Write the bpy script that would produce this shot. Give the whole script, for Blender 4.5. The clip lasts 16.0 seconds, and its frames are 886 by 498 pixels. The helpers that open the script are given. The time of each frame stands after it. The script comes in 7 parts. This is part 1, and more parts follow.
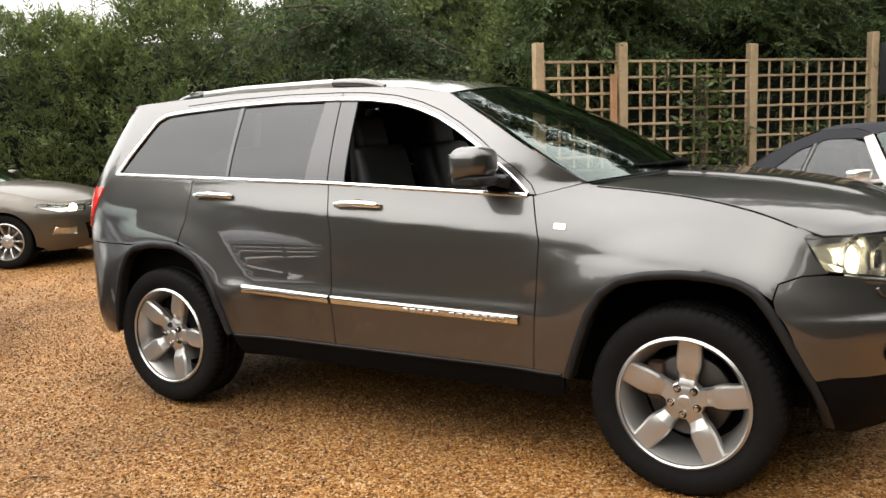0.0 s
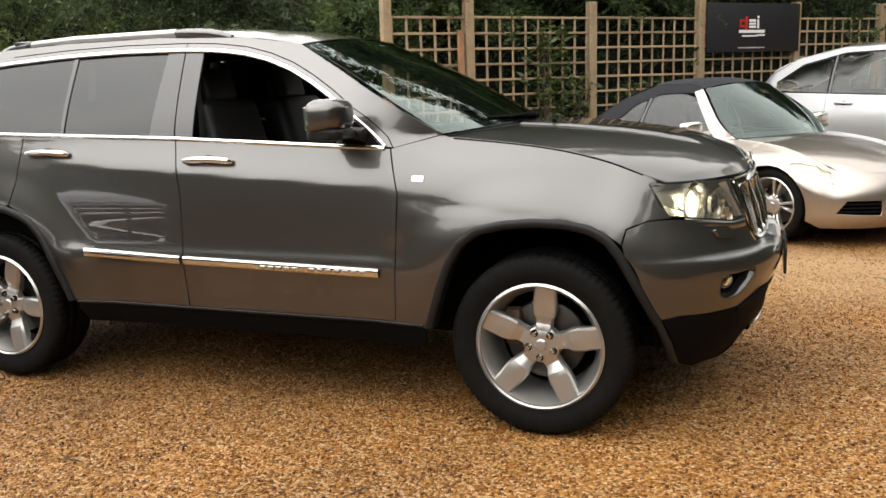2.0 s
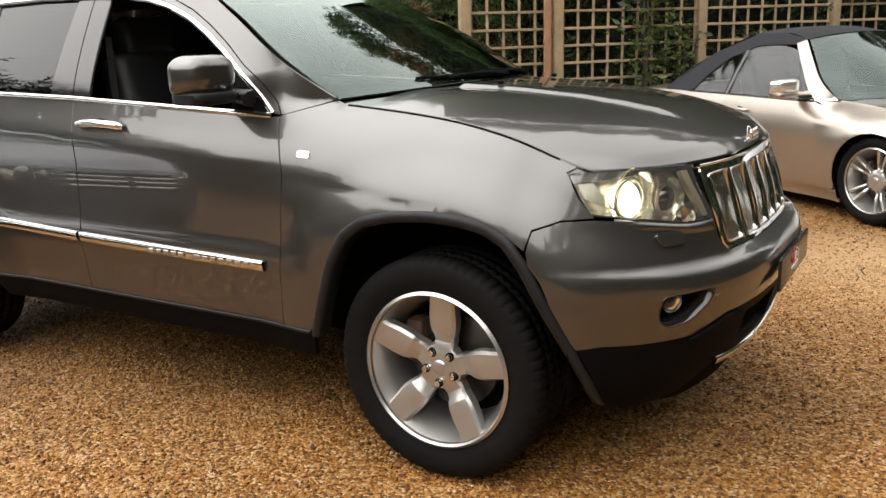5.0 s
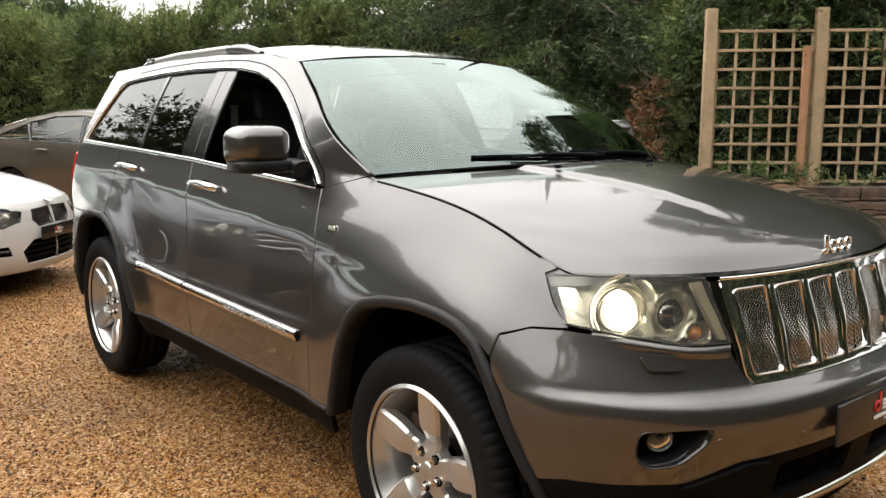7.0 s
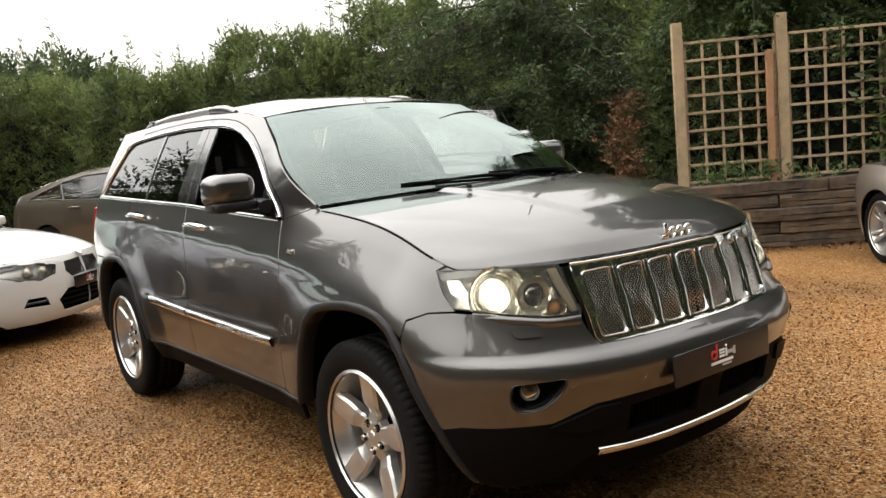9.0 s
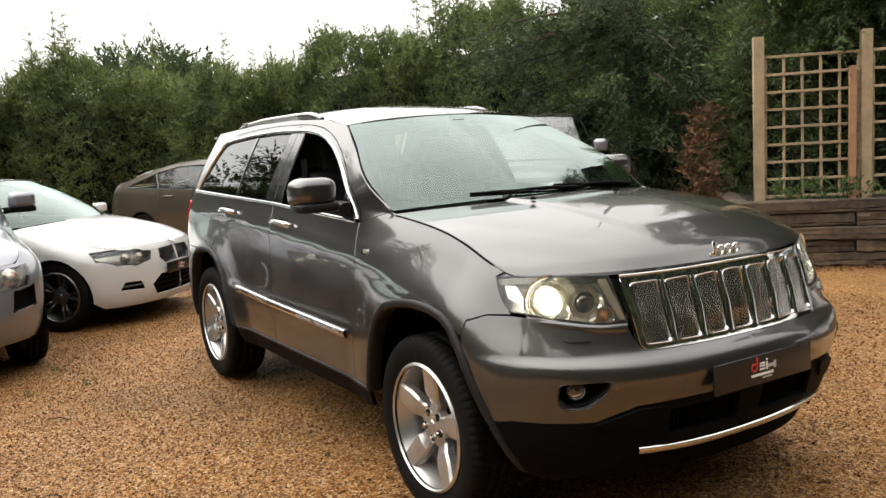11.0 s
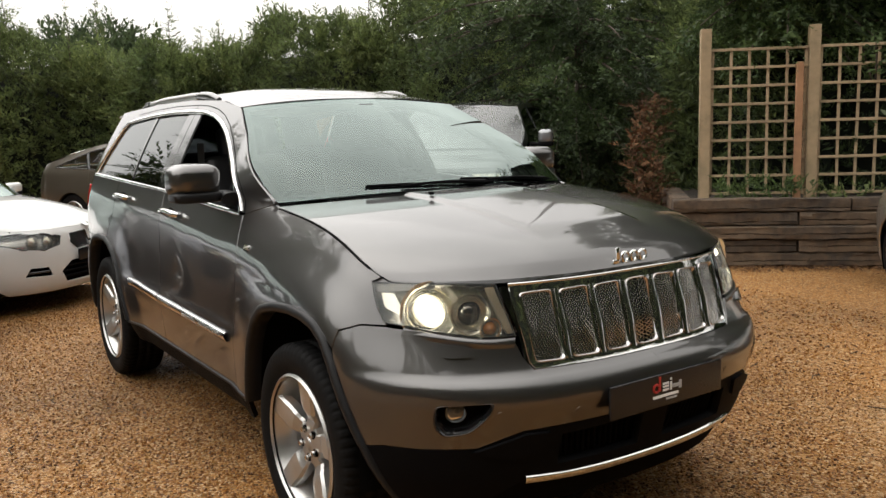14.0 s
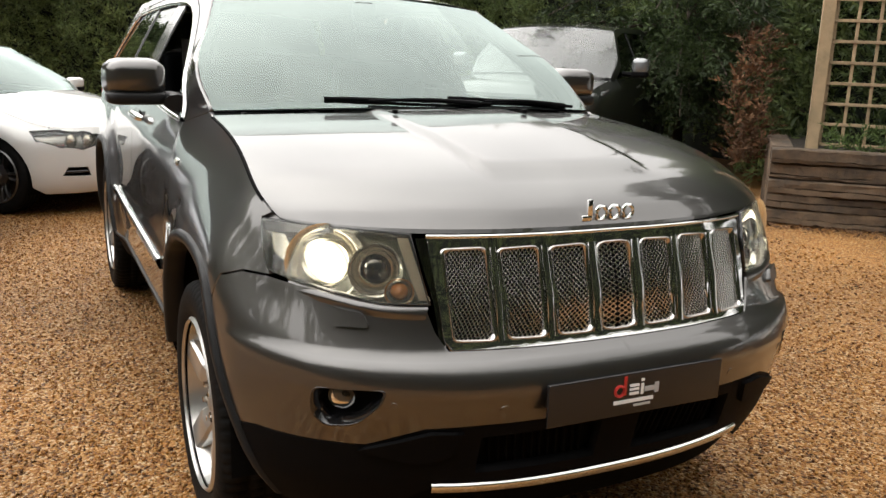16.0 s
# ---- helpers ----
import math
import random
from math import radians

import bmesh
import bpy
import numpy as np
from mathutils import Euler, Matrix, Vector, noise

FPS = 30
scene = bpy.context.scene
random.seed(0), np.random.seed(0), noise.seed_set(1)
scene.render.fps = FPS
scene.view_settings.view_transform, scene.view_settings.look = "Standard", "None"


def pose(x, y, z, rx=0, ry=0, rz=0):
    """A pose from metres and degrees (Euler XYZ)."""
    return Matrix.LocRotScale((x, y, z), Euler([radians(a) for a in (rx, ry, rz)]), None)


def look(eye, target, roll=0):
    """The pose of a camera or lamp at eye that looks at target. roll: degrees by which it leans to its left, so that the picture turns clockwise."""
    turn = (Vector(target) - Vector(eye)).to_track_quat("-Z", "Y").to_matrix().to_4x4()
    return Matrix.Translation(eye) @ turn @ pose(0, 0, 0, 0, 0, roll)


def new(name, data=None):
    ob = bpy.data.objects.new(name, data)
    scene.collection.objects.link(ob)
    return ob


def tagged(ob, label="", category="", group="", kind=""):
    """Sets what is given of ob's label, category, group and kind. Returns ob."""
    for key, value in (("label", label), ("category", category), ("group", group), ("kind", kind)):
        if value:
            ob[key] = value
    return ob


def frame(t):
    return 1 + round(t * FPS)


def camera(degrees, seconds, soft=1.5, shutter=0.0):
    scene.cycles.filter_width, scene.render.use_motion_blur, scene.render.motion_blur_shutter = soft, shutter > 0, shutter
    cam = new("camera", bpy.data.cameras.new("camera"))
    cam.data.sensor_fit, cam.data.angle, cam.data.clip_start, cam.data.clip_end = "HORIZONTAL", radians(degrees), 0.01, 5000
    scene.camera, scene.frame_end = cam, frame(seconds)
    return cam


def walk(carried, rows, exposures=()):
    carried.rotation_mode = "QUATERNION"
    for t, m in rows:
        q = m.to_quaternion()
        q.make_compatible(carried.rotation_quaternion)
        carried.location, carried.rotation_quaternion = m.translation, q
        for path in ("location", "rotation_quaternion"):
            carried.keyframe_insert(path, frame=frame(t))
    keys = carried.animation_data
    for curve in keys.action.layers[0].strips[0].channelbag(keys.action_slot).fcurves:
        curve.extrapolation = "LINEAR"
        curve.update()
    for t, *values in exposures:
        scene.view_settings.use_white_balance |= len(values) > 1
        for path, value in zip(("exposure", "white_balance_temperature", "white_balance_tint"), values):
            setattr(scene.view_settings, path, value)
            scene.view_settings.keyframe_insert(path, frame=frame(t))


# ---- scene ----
cam = camera(54.2, 16.0)
PATH = [
    (0, (0.887, -4.28, 1.509), (-0.117, -2.573, 1.232), -1.8),
    (0.5, (0.873, -4.296, 1.508), (-0.103, -2.574, 1.223), -1.5),
    (1, (0.872, -4.291, 1.507), (-0.083, -2.557, 1.222), -1.3),
    (1.5, (0.871, -4.285, 1.507), (0.024, -2.505, 1.169), -0.7),
    (2, (0.847, -4.292, 1.485), (0.159, -2.453, 1.104), -1.8),
    (2.5, (0.921, -4.166, 1.466), (0.216, -2.331, 1.1), -2.4),
    (3, (1.026, -3.998, 1.456), (0.214, -2.215, 1.058), -2.0),
    (3.2, (1.063, -3.951, 1.47), (0.24, -2.178, 1.047), -2.4),
    (5.3, (1.467, -3.041, 1.476), (0.41, -1.427, 0.951), -0.1),
    (5.5, (1.496, -2.921, 1.45), (0.455, -1.311, 0.88), 2.4),
    (6, (1.623, -2.645, 1.458), (0.602, -0.989, 0.991), 3.0),
    (6.5, (1.834, -2.457, 1.489), (0.38, -1.135, 1.119), 1.9),
    (7, (1.996, -2.437, 1.491), (0.459, -1.199, 1.166), -0.1),
    (7.5, (2.189, -2.529, 1.486), (0.542, -1.505, 1.0), 0.5),
    (8, (2.341, -2.598, 1.519), (0.699, -1.52, 1.142), 0.8),
    (8.5, (2.547, -2.557, 1.52), (0.927, -1.398, 1.341), -4.4),
    (8.7, (2.653, -2.524, 1.519), (1.059, -1.345, 1.257), -5.1),
    (10.8, (3.037, -2.655, 1.579), (1.381, -1.569, 1.303), -2.7),
    (11, (3.045, -2.639, 1.581), (1.349, -1.61, 1.326), -3.3),
    (11.5, (3.029, -2.569, 1.573), (1.388, -1.471, 1.252), -2.6),
    (12, (3.069, -2.522, 1.564), (1.508, -1.322, 1.212), -4.6),
    (12.5, (3.129, -2.451, 1.563), (1.586, -1.207, 1.294), -5.1),
    (13, (3.127, -2.406, 1.569), (1.457, -1.333, 1.321), -5.2),
    (13.5, (3.053, -2.324, 1.561), (1.364, -1.28, 1.321), -3.9),
    (14, (2.902, -2.194, 1.572), (1.255, -1.095, 1.283), -1.7),
    (14.5, (2.842, -2.076, 1.566), (1.173, -1.021, 1.243), -1.6),
    (15, (2.802, -1.817, 1.546), (1.041, -0.932, 1.206), 0.2),
    (15.5, (2.751, -1.599, 1.52), (0.992, -0.748, 1.093), 1.4),
    (16, (2.604, -1.366, 1.499), (0.853, -0.512, 1.046), 1.9),
]
walk(cam, [(t, look(eye, target, roll)) for t, eye, target, roll in PATH],
     exposures=[(0, 0.65), (1.5, 0.47), (3, 0.42), (5.5, 0.49), (6.5, 0.53), (8, 0.41), (11, 0.33), (11.5, 0.10), (12.5, 0.18), (13.5, 0.04), (14, 0.0), (15, 0.12), (16, 0.33)])

# ---- world, sun, exposure ----
world = bpy.data.worlds.new("overcast_sky")
scene.world = world
world.use_nodes = True
wn = world.node_tree.nodes
wl = world.node_tree.links
wn.clear()
sky = wn.new("ShaderNodeTexSky")
sky.sky_type = "NISHITA"
sky.sun_disc = False
sky.sun_elevation = radians(50)
sky.sun_rotation = radians(-135)
sky.air_density, sky.dust_density, sky.ozone_density = 1.0, 4.0, 1.0
haze = wn.new("ShaderNodeHueSaturation")
haze.inputs["Saturation"].default_value = 0.12
bgd = wn.new("ShaderNodeBackground")
bgd.inputs["Strength"].default_value = 0.172
wout = wn.new("ShaderNodeOutputWorld")
wl.new(sky.outputs["Color"], haze.inputs["Color"])
cloud = wn.new("ShaderNodeMix")
cloud.data_type = "RGBA"
cloud.inputs["Factor"].default_value = 0.85
puff = wn.new("ShaderNodeTexNoise")
puff.inputs["Scale"].default_value = 1.6
puff.inputs["Detail"].default_value = 5
wtc = wn.new("ShaderNodeTexCoord")
wl.new(wtc.outputs["Generated"], puff.inputs["Vector"])
bank = wn.new("ShaderNodeValToRGB")
bank.color_ramp.elements[0].position, bank.color_ramp.elements[0].color = 0.35, (7.3, 7.1, 6.9, 1)
bank.color_ramp.elements[1].position, bank.color_ramp.elements[1].color = 0.65, (11.0, 10.6, 10.1, 1)
wl.new(puff.outputs["Fac"], bank.inputs["Fac"])
# an overcast sky is about three times as bright overhead as at the horizon
aim = wn.new("ShaderNodeSeparateXYZ")
wl.new(wtc.outputs["Generated"], aim.inputs[0])
height = wn.new("ShaderNodeMapRange")
height.inputs["To Min"].default_value, height.inputs["To Max"].default_value = 0.66, 1.36
wl.new(aim.outputs["Z"], height.inputs["Value"])
fall = wn.new("ShaderNodeVectorMath")
fall.operation = "SCALE"
wl.new(bank.outputs["Color"], fall.inputs[0])
# the cloud glows softly round the hidden sun
toward = wn.new("ShaderNodeVectorMath")
toward.operation = "DOT_PRODUCT"
toward.inputs[1].default_value = (-0.452, -0.452, 0.769)
wl.new(wtc.outputs["Generated"], toward.inputs[0])
veil = wn.new("ShaderNodeMapRange")
veil.interpolation_type = "SMOOTHSTEP"
veil.inputs["From Min"].default_value, veil.inputs["From Max"].default_value = 0.1, 1.0
veil.inputs["To Min"].default_value, veil.inputs["To Max"].default_value = 0.92, 1.75
wl.new(toward.outputs["Value"], veil.inputs["Value"])
both = wn.new("ShaderNodeMath")
both.operation = "MULTIPLY"
wl.new(height.outputs[0], both.inputs[0])
wl.new(veil.outputs[0], both.inputs[1])
wl.new(both.outputs[0], fall.inputs["Scale"])
wl.new(fall.outputs[0], cloud.inputs["B"])
wl.new(haze.outputs["Color"], cloud.inputs["A"])
wl.new(cloud.outputs["Result"], bgd.inputs["Color"])
wl.new(bgd.outputs["Background"], wout.inputs["Surface"])

sun = new("sun", bpy.data.lights.new("sun", "SUN"))
sun.data.energy = 0.5
sun.data.angle = radians(120)
sun.data.color = (1.0, 0.96, 0.90)
sun.matrix_world = look((-5, -5, 8.5), (0, 0, 0))
scene.view_settings.exposure = 0.42


# ---- materials ----
def mat(name, base=(0.5, 0.5, 0.5), rough=0.5, metal=0.0, var=0.0, scale=8.0, bump=0.0, bscale=60.0, coat=0.0, coat_rough=0.05,
        spec=0.5, coat_ior=1.5, second=None, big=1.5, per_object=0.0, per_island=0.0, flake=0.0, leafy=0.0):
    """A principled material with colour variation at two scales, fine relief, and random tint per object or island."""
    m = bpy.data.materials.new(name)
    m.use_nodes = True
    nt = m.node_tree
    N, K = nt.nodes, nt.links
    b = N["Principled BSDF"]
    b.inputs["Roughness"].default_value = rough
    b.inputs["Metallic"].default_value = metal
    b.inputs["Coat Weight"].default_value = coat
    b.inputs["Coat Roughness"].default_value = coat_rough
    b.inputs["Coat IOR"].default_value = coat_ior
    b.inputs["Specular IOR Level"].default_value = spec
    col = N.new("ShaderNodeRGB")
    col.outputs[0].default_value = (*base, 1)
    out = col.outputs[0]
    tc = N.new("ShaderNodeTexCoord")
    if second is not None or var:
        n1 = N.new("ShaderNodeTexNoise")
        n1.inputs["Scale"].default_value = big
        n1.inputs["Detail"].default_value = 4
        K.new(tc.outputs["Object"], n1.inputs["Vector"])
        n2 = N.new("ShaderNodeTexNoise")
        n2.inputs["Scale"].default_value = scale
        n2.inputs["Detail"].default_value = 6
        K.new(tc.outputs["Object"], n2.inputs["Vector"])
        add = N.new("ShaderNodeMath")
        add.operation = "MULTIPLY_ADD"
        add.inputs[1].default_value = 0.55
        K.new(n1.outputs["Fac"], add.inputs[0])
        hlf = N.new("ShaderNodeMath")
        hlf.operation = "MULTIPLY"
        hlf.inputs[1].default_value = 0.45
        K.new(n2.outputs["Fac"], hlf.inputs[0])
        K.new(hlf.outputs[0], add.inputs[2])
        rmp = N.new("ShaderNodeMapRange")
        rmp.inputs["From Min"].default_value, rmp.inputs["From Max"].default_value = 0.36, 0.64
        K.new(add.outputs[0], rmp.inputs["Value"])
        mixc = N.new("ShaderNodeMix")
        mixc.data_type = "RGBA"
        K.new(rmp.outputs[0], mixc.inputs["Factor"])
        s2 = second if second is not None else tuple(c * (1 - var) for c in base)
        K.new(out, mixc.inputs["A"])
        mixc.inputs["B"].default_value = (*s2, 1)
        out = mixc.outputs["Result"]
    if per_object or per_island:
        if per_object:
            oi = N.new("ShaderNodeObjectInfo")
            r = oi.outputs["Random"]
        else:
            ge = N.new("ShaderNodeNewGeometry")
            r = ge.outputs["Random Per Island"]
        amt = per_object or per_island
        mr = N.new("ShaderNodeMapRange")
        mr.inputs["To Min"].default_value, mr.inputs["To Max"].default_value = 1 - amt, 1 + amt
        K.new(r, mr.inputs["Value"])
        hs = N.new("ShaderNodeHueSaturation")
        K.new(mr.outputs[0], hs.inputs["Value"])
        K.new(out, hs.inputs["Color"])
        out = hs.outputs["Color"]
    K.new(out, b.inputs["Base Color"])
    if bump:
        nb = N.new("ShaderNodeTexNoise")
        nb.inputs["Scale"].default_value = bscale
        nb.inputs["Detail"].default_value = 5
        K.new(tc.outputs["Object"], nb.inputs["Vector"])
        bp = N.new("ShaderNodeBump")
        bp.inputs["Strength"].default_value = bump
        bp.inputs["Distance"].default_value = 0.01
        K.new(nb.outputs["Fac"], bp.inputs["Height"])
        K.new(bp.outputs["Normal"], b.inputs["Normal"])
    if flake:
        vf = N.new("ShaderNodeTexVoronoi")
        vf.inputs["Scale"].default_value = 2500
        K.new(tc.outputs["Object"], vf.inputs["Vector"])
        mf = N.new("ShaderNodeMapRange")
        mf.inputs["To Min"].default_value, mf.inputs["To Max"].default_value = rough - flake, rough + flake
        K.new(vf.outputs["Color"], mf.inputs["Value"])
        K.new(mf.outputs[0], b.inputs["Roughness"])
    if leafy:
        tl = N.new("ShaderNodeBsdfTranslucent")
        K.new(out, tl.inputs["Color"])
        lm = N.new("ShaderNodeMixShader")
        lm.inputs["Fac"].default_value = leafy
        K.new(b.outputs[0], lm.inputs[1])
        K.new(tl.outputs[0], lm.inputs[2])
        K.new(lm.outputs[0], N["Material Output"].inputs["Surface"])
    return m


def glass(name, tint, gloss=1.0, rough=0.0, pale_film=0.0, sheen=(0.95, 0.97, 0.97)):
    """Thin pane: tinted see-through with a Fresnel reflection and, if set, a pale matt film."""
    m = bpy.data.materials.new(name)
    m.use_nodes = True
    N, K = m.node_tree.nodes, m.node_tree.links
    N.clear()
    tr = N.new("ShaderNodeBsdfTransparent")
    tr.inputs["Color"].default_value = (*tint, 1)
    gl = N.new("ShaderNodeBsdfGlossy")
    gl.inputs["Roughness"].default_value = rough
    gl.inputs["Color"].default_value = (*sheen, 1)
    fr = N.new("ShaderNodeFresnel")
    fr.inputs["IOR"].default_value = 1.52
    mu = N.new("ShaderNodeMath")
    mu.operation = "MULTIPLY"
    mu.use_clamp = True
    mu.inputs[1].default_value = gloss
    K.new(fr.outputs[0], mu.inputs[0])
    mx = N.new("ShaderNodeMixShader")
    K.new(mu.outputs[0], mx.inputs["Fac"])
    K.new(tr.outputs[0], mx.inputs[1])
    K.new(gl.outputs[0], mx.inputs[2])
    o = N.new("ShaderNodeOutputMaterial")
    if pale_film:
        df = N.new("ShaderNodeBsdfDiffuse")
        df.inputs["Color"].default_value = (0.8, 0.82, 0.80, 1)
        tc = N.new("ShaderNodeTexCoord")
        nz = N.new("ShaderNodeTexNoise")
        nz.inputs["Scale"].default_value = 3.0
        nz.inputs["Detail"].default_value = 5
        K.new(tc.outputs["Object"], nz.inputs["Vector"])
        mr = N.new("ShaderNodeMapRange")
        mr.inputs["To Min"].default_value, mr.inputs["To Max"].default_value = pale_film * 0.6, pale_film * 1.4
        K.new(nz.outputs["Fac"], mr.inputs["Value"])
        m2 = N.new("ShaderNodeMixShader")
        K.new(mr.outputs[0], m2.inputs["Fac"])
        K.new(mx.outputs[0], m2.inputs[1])
        K.new(df.outputs[0], m2.inputs[2])
        K.new(m2.outputs[0], o.inputs["Surface"])
    else:
        K.new(mx.outputs[0], o.inputs["Surface"])
    return m


def glow(name, colour, strength):
    m = bpy.data.materials.new(name)
    m.use_nodes = True
    b = m.node_tree.nodes["Principled BSDF"]
    b.inputs["Base Color"].default_value = (*colour, 1)
    b.inputs["Emission Color"].default_value = (*colour, 1)
    b.inputs["Emission Strength"].default_value = strength
    return m


PAINT_GREY = mat("mineral_grey_paint", (0.084, 0.081, 0.078), rough=0.32, metal=0.85, coat=1.0, coat_ior=1.68, coat_rough=0.012, var=0.06, scale=3, flake=0.05)
PAINT_WHITE = mat("white_paint", (0.60, 0.60, 0.58), rough=0.35, coat=1.0, coat_rough=0.03, var=0.04, scale=3)
PAINT_BRONZE = mat("bronze_paint", (0.092, 0.078, 0.058), rough=0.35, metal=0.6, coat=0.8, coat_rough=0.06, var=0.08, scale=3, flake=0.05)
PAINT_SILVER = mat("warm_silver_paint", (0.42, 0.375, 0.33), rough=0.30, metal=0.85, coat=0.9, coat_rough=0.05, var=0.05, scale=3, flake=0.05)
PAINT_LIGHT = mat("light_silver_paint", (0.55, 0.56, 0.57), rough=0.34, metal=0.6, coat=0.9, coat_rough=0.05, var=0.05, scale=3, flake=0.05)
PAINT_BLUE = mat("blue_silver_paint", (0.24, 0.25, 0.28), rough=0.34, metal=0.6, coat=0.9, coat_rough=0.05, var=0.05, scale=3, flake=0.05)
PAINT_DARK = mat("dark_green_black_paint", (0.022, 0.024, 0.022), rough=0.35, metal=0.3, coat=1.0, coat_rough=0.04, var=0.1, scale=3)
PLASTIC = mat("black_plastic", (0.0045, 0.0045, 0.005), spec=0.04, rough=0.55, var=0.25, scale=40, bump=0.15, bscale=500)
GLOSSBLACK = mat("gloss_black", (0.010, 0.010, 0.011), rough=0.12, coat=0.5)
LINER = mat("black_liner", (0.004, 0.004, 0.004), rough=0.9, var=0.3, scale=20, spec=0.06)
CHROME = mat("chrome", (0.80, 0.80, 0.79), rough=0.06, metal=1.0, var=0.05, scale=6)
DARKCHROME = mat("smoked_chrome", (0.19, 0.18, 0.17), rough=0.07, metal=1.0, var=0.05, scale=6)
ALLOY = mat("silver_alloy", (0.50, 0.49, 0.47), rough=0.28, metal=0.8, var=0.08, scale=10, coat=0.3, coat_rough=0.15)
ALLOY_DARK = mat("graphite_alloy", (0.16, 0.16, 0.16), rough=0.3, metal=0.9, var=0.1, scale=10)
STEEL = mat("brake_steel", (0.10, 0.092, 0.085), rough=0.4, metal=0.9, var=0.3, scale=20)
RUST = mat("brake_rust", (0.12, 0.07, 0.045), rough=0.8, var=0.5, scale=15)
RUBBER = mat("tyre_rubber", (0.006, 0.006, 0.0062), rough=0.6, var=0.3, scale=25, bump=0.1, bscale=200, second=(0.010, 0.0095, 0.009), spec=0.05)
FABRIC = mat("soft_top_fabric", (0.016, 0.017, 0.022), rough=0.95, var=0.3, scale=60, bump=0.2, bscale=900)
LEATHER = mat("black_leather", (0.010, 0.010, 0.011), rough=0.5, var=0.2, scale=30, bump=0.2, bscale=350)
DASH = mat("grey_dashboard", (0.035, 0.035, 0.036), rough=0.65, var=0.2, scale=30, bump=0.1, bscale=400)
BEIGE = mat("headlining", (0.20, 0.195, 0.18), rough=0.95, var=0.1, scale=40)
GLASS_CLEAR = glass("clear_glass", (0.70, 0.76, 0.73), 1.25)
GLASS_SCREEN = glass("windscreen_glass", (0.74, 0.83, 0.79), 3.4, sheen=(0.42, 0.49, 0.47))
GLASS_TINT = glass("privacy_glass", (0.035, 0.036, 0.040), 1.05)
GLASS_LAMP = glass("lamp_lens", (0.95, 0.94, 0.89), 1.0, pale_film=0.03)
LAMP_BOWL = mat("lamp_reflector", (0.82, 0.79, 0.70), rough=0.20, metal=0.85)
LAMP_AMBER = mat("amber_lens", (0.75, 0.30, 0.08), rough=0.2, coat=0.6)
LAMP_RED = mat("red_lens", (0.72, 0.03, 0.025), rough=0.2, coat=1.0)
LAMP_ON = glow("lit_lamp", (1.0, 0.94, 0.78), 7.0)
ln, lk = LAMP_ON.node_tree.nodes, LAMP_ON.node_tree.links
ltc, lflat, llen, lfade = ln.new("ShaderNodeTexCoord"), ln.new("ShaderNodeVectorMath"), ln.new("ShaderNodeVectorMath"), ln.new("ShaderNodeMapRange")
lflat.operation, llen.operation = "MULTIPLY", "LENGTH"
lflat.inputs[1].default_value = (1, 0, 1)
lfade.inputs["From Min"].default_value, lfade.inputs["From Max"].default_value = 0.0, 0.066
lfade.inputs["To Min"].default_value, lfade.inputs["To Max"].default_value = 1.0, 0.0
lk.new(ltc.outputs["Object"], lflat.inputs[0])
lk.new(lflat.outputs[0], llen.inputs[0])
lk.new(llen.outputs["Value"], lfade.inputs["Value"])
lpow, lamt = ln.new("ShaderNodeMath"), ln.new("ShaderNodeMath")
lpow.operation, lamt.operation = "POWER", "MULTIPLY"
lpow.inputs[1].default_value, lamt.inputs[1].default_value = 1.6, 16.0
lk.new(lfade.outputs[0], lpow.inputs[0])
lk.new(lpow.outputs[0], lamt.inputs[0])
lk.new(lamt.outputs[0], ln["Principled BSDF"].inputs["Emission Strength"])
LAMP_DIM = glow("side_lamp", (1.0, 0.95, 0.82), 2.5)
WHITE_INK = mat("white_lettering", (0.75, 0.75, 0.74), rough=0.4)
RED_INK = mat("red_lettering", (0.45, 0.03, 0.025), rough=0.4)
GREY_INK = mat("grey_lettering", (0.40, 0.40, 0.40), rough=0.4)
PLATE = mat("black_plate", (0.012, 0.012, 0.013), rough=0.25, var=0.1)
BOARD = mat("black_board", (0.014, 0.015, 0.018), rough=0.5, var=0.2, scale=6)
TIMBER = mat("pale_post_timber", (0.34, 0.245, 0.145), rough=0.85, var=0.35, scale=14, bump=0.5, bscale=45, per_object=0.12, second=(0.22, 0.17, 0.10), big=3)
LATH = mat("trellis_lath_timber", (0.36, 0.265, 0.160), rough=0.85, scale=20, bump=0.4, bscale=60, per_object=0.22, second=(0.24, 0.18, 0.11), big=4)
STAKE = mat("red_brown_stake_timber", (0.36, 0.19, 0.095), rough=0.85, scale=14, bump=0.5, bscale=45, second=(0.26, 0.14, 0.075), big=3)
SLEEPER = mat("weathered_sleeper_timber", (0.150, 0.100, 0.060), rough=0.9, scale=14, bump=1.0, bscale=38, per_object=0.38, second=(0.050, 0.038, 0.028), big=2.6)
SOIL = mat("dark_soil", (0.035, 0.026, 0.018), rough=1.0, scale=20, bump=0.8, bscale=50, second=(0.018, 0.014, 0.010))
BARK = mat("bark", (0.075, 0.052, 0.036), rough=0.95, scale=12, bump=0.8, bscale=30, second=(0.04, 0.03, 0.022))
HEDGE = mat("conifer_green", (0.165, 0.205, 0.066), rough=0.6, per_island=0.5, second=(0.075, 0.108, 0.040), big=0.7, scale=3, leafy=0.45)
HEDGE_FAR = mat("far_tree_green", (0.065, 0.095, 0.035), rough=0.75, per_island=0.4, second=(0.040, 0.062, 0.024), big=0.5, scale=2, leafy=0.4)
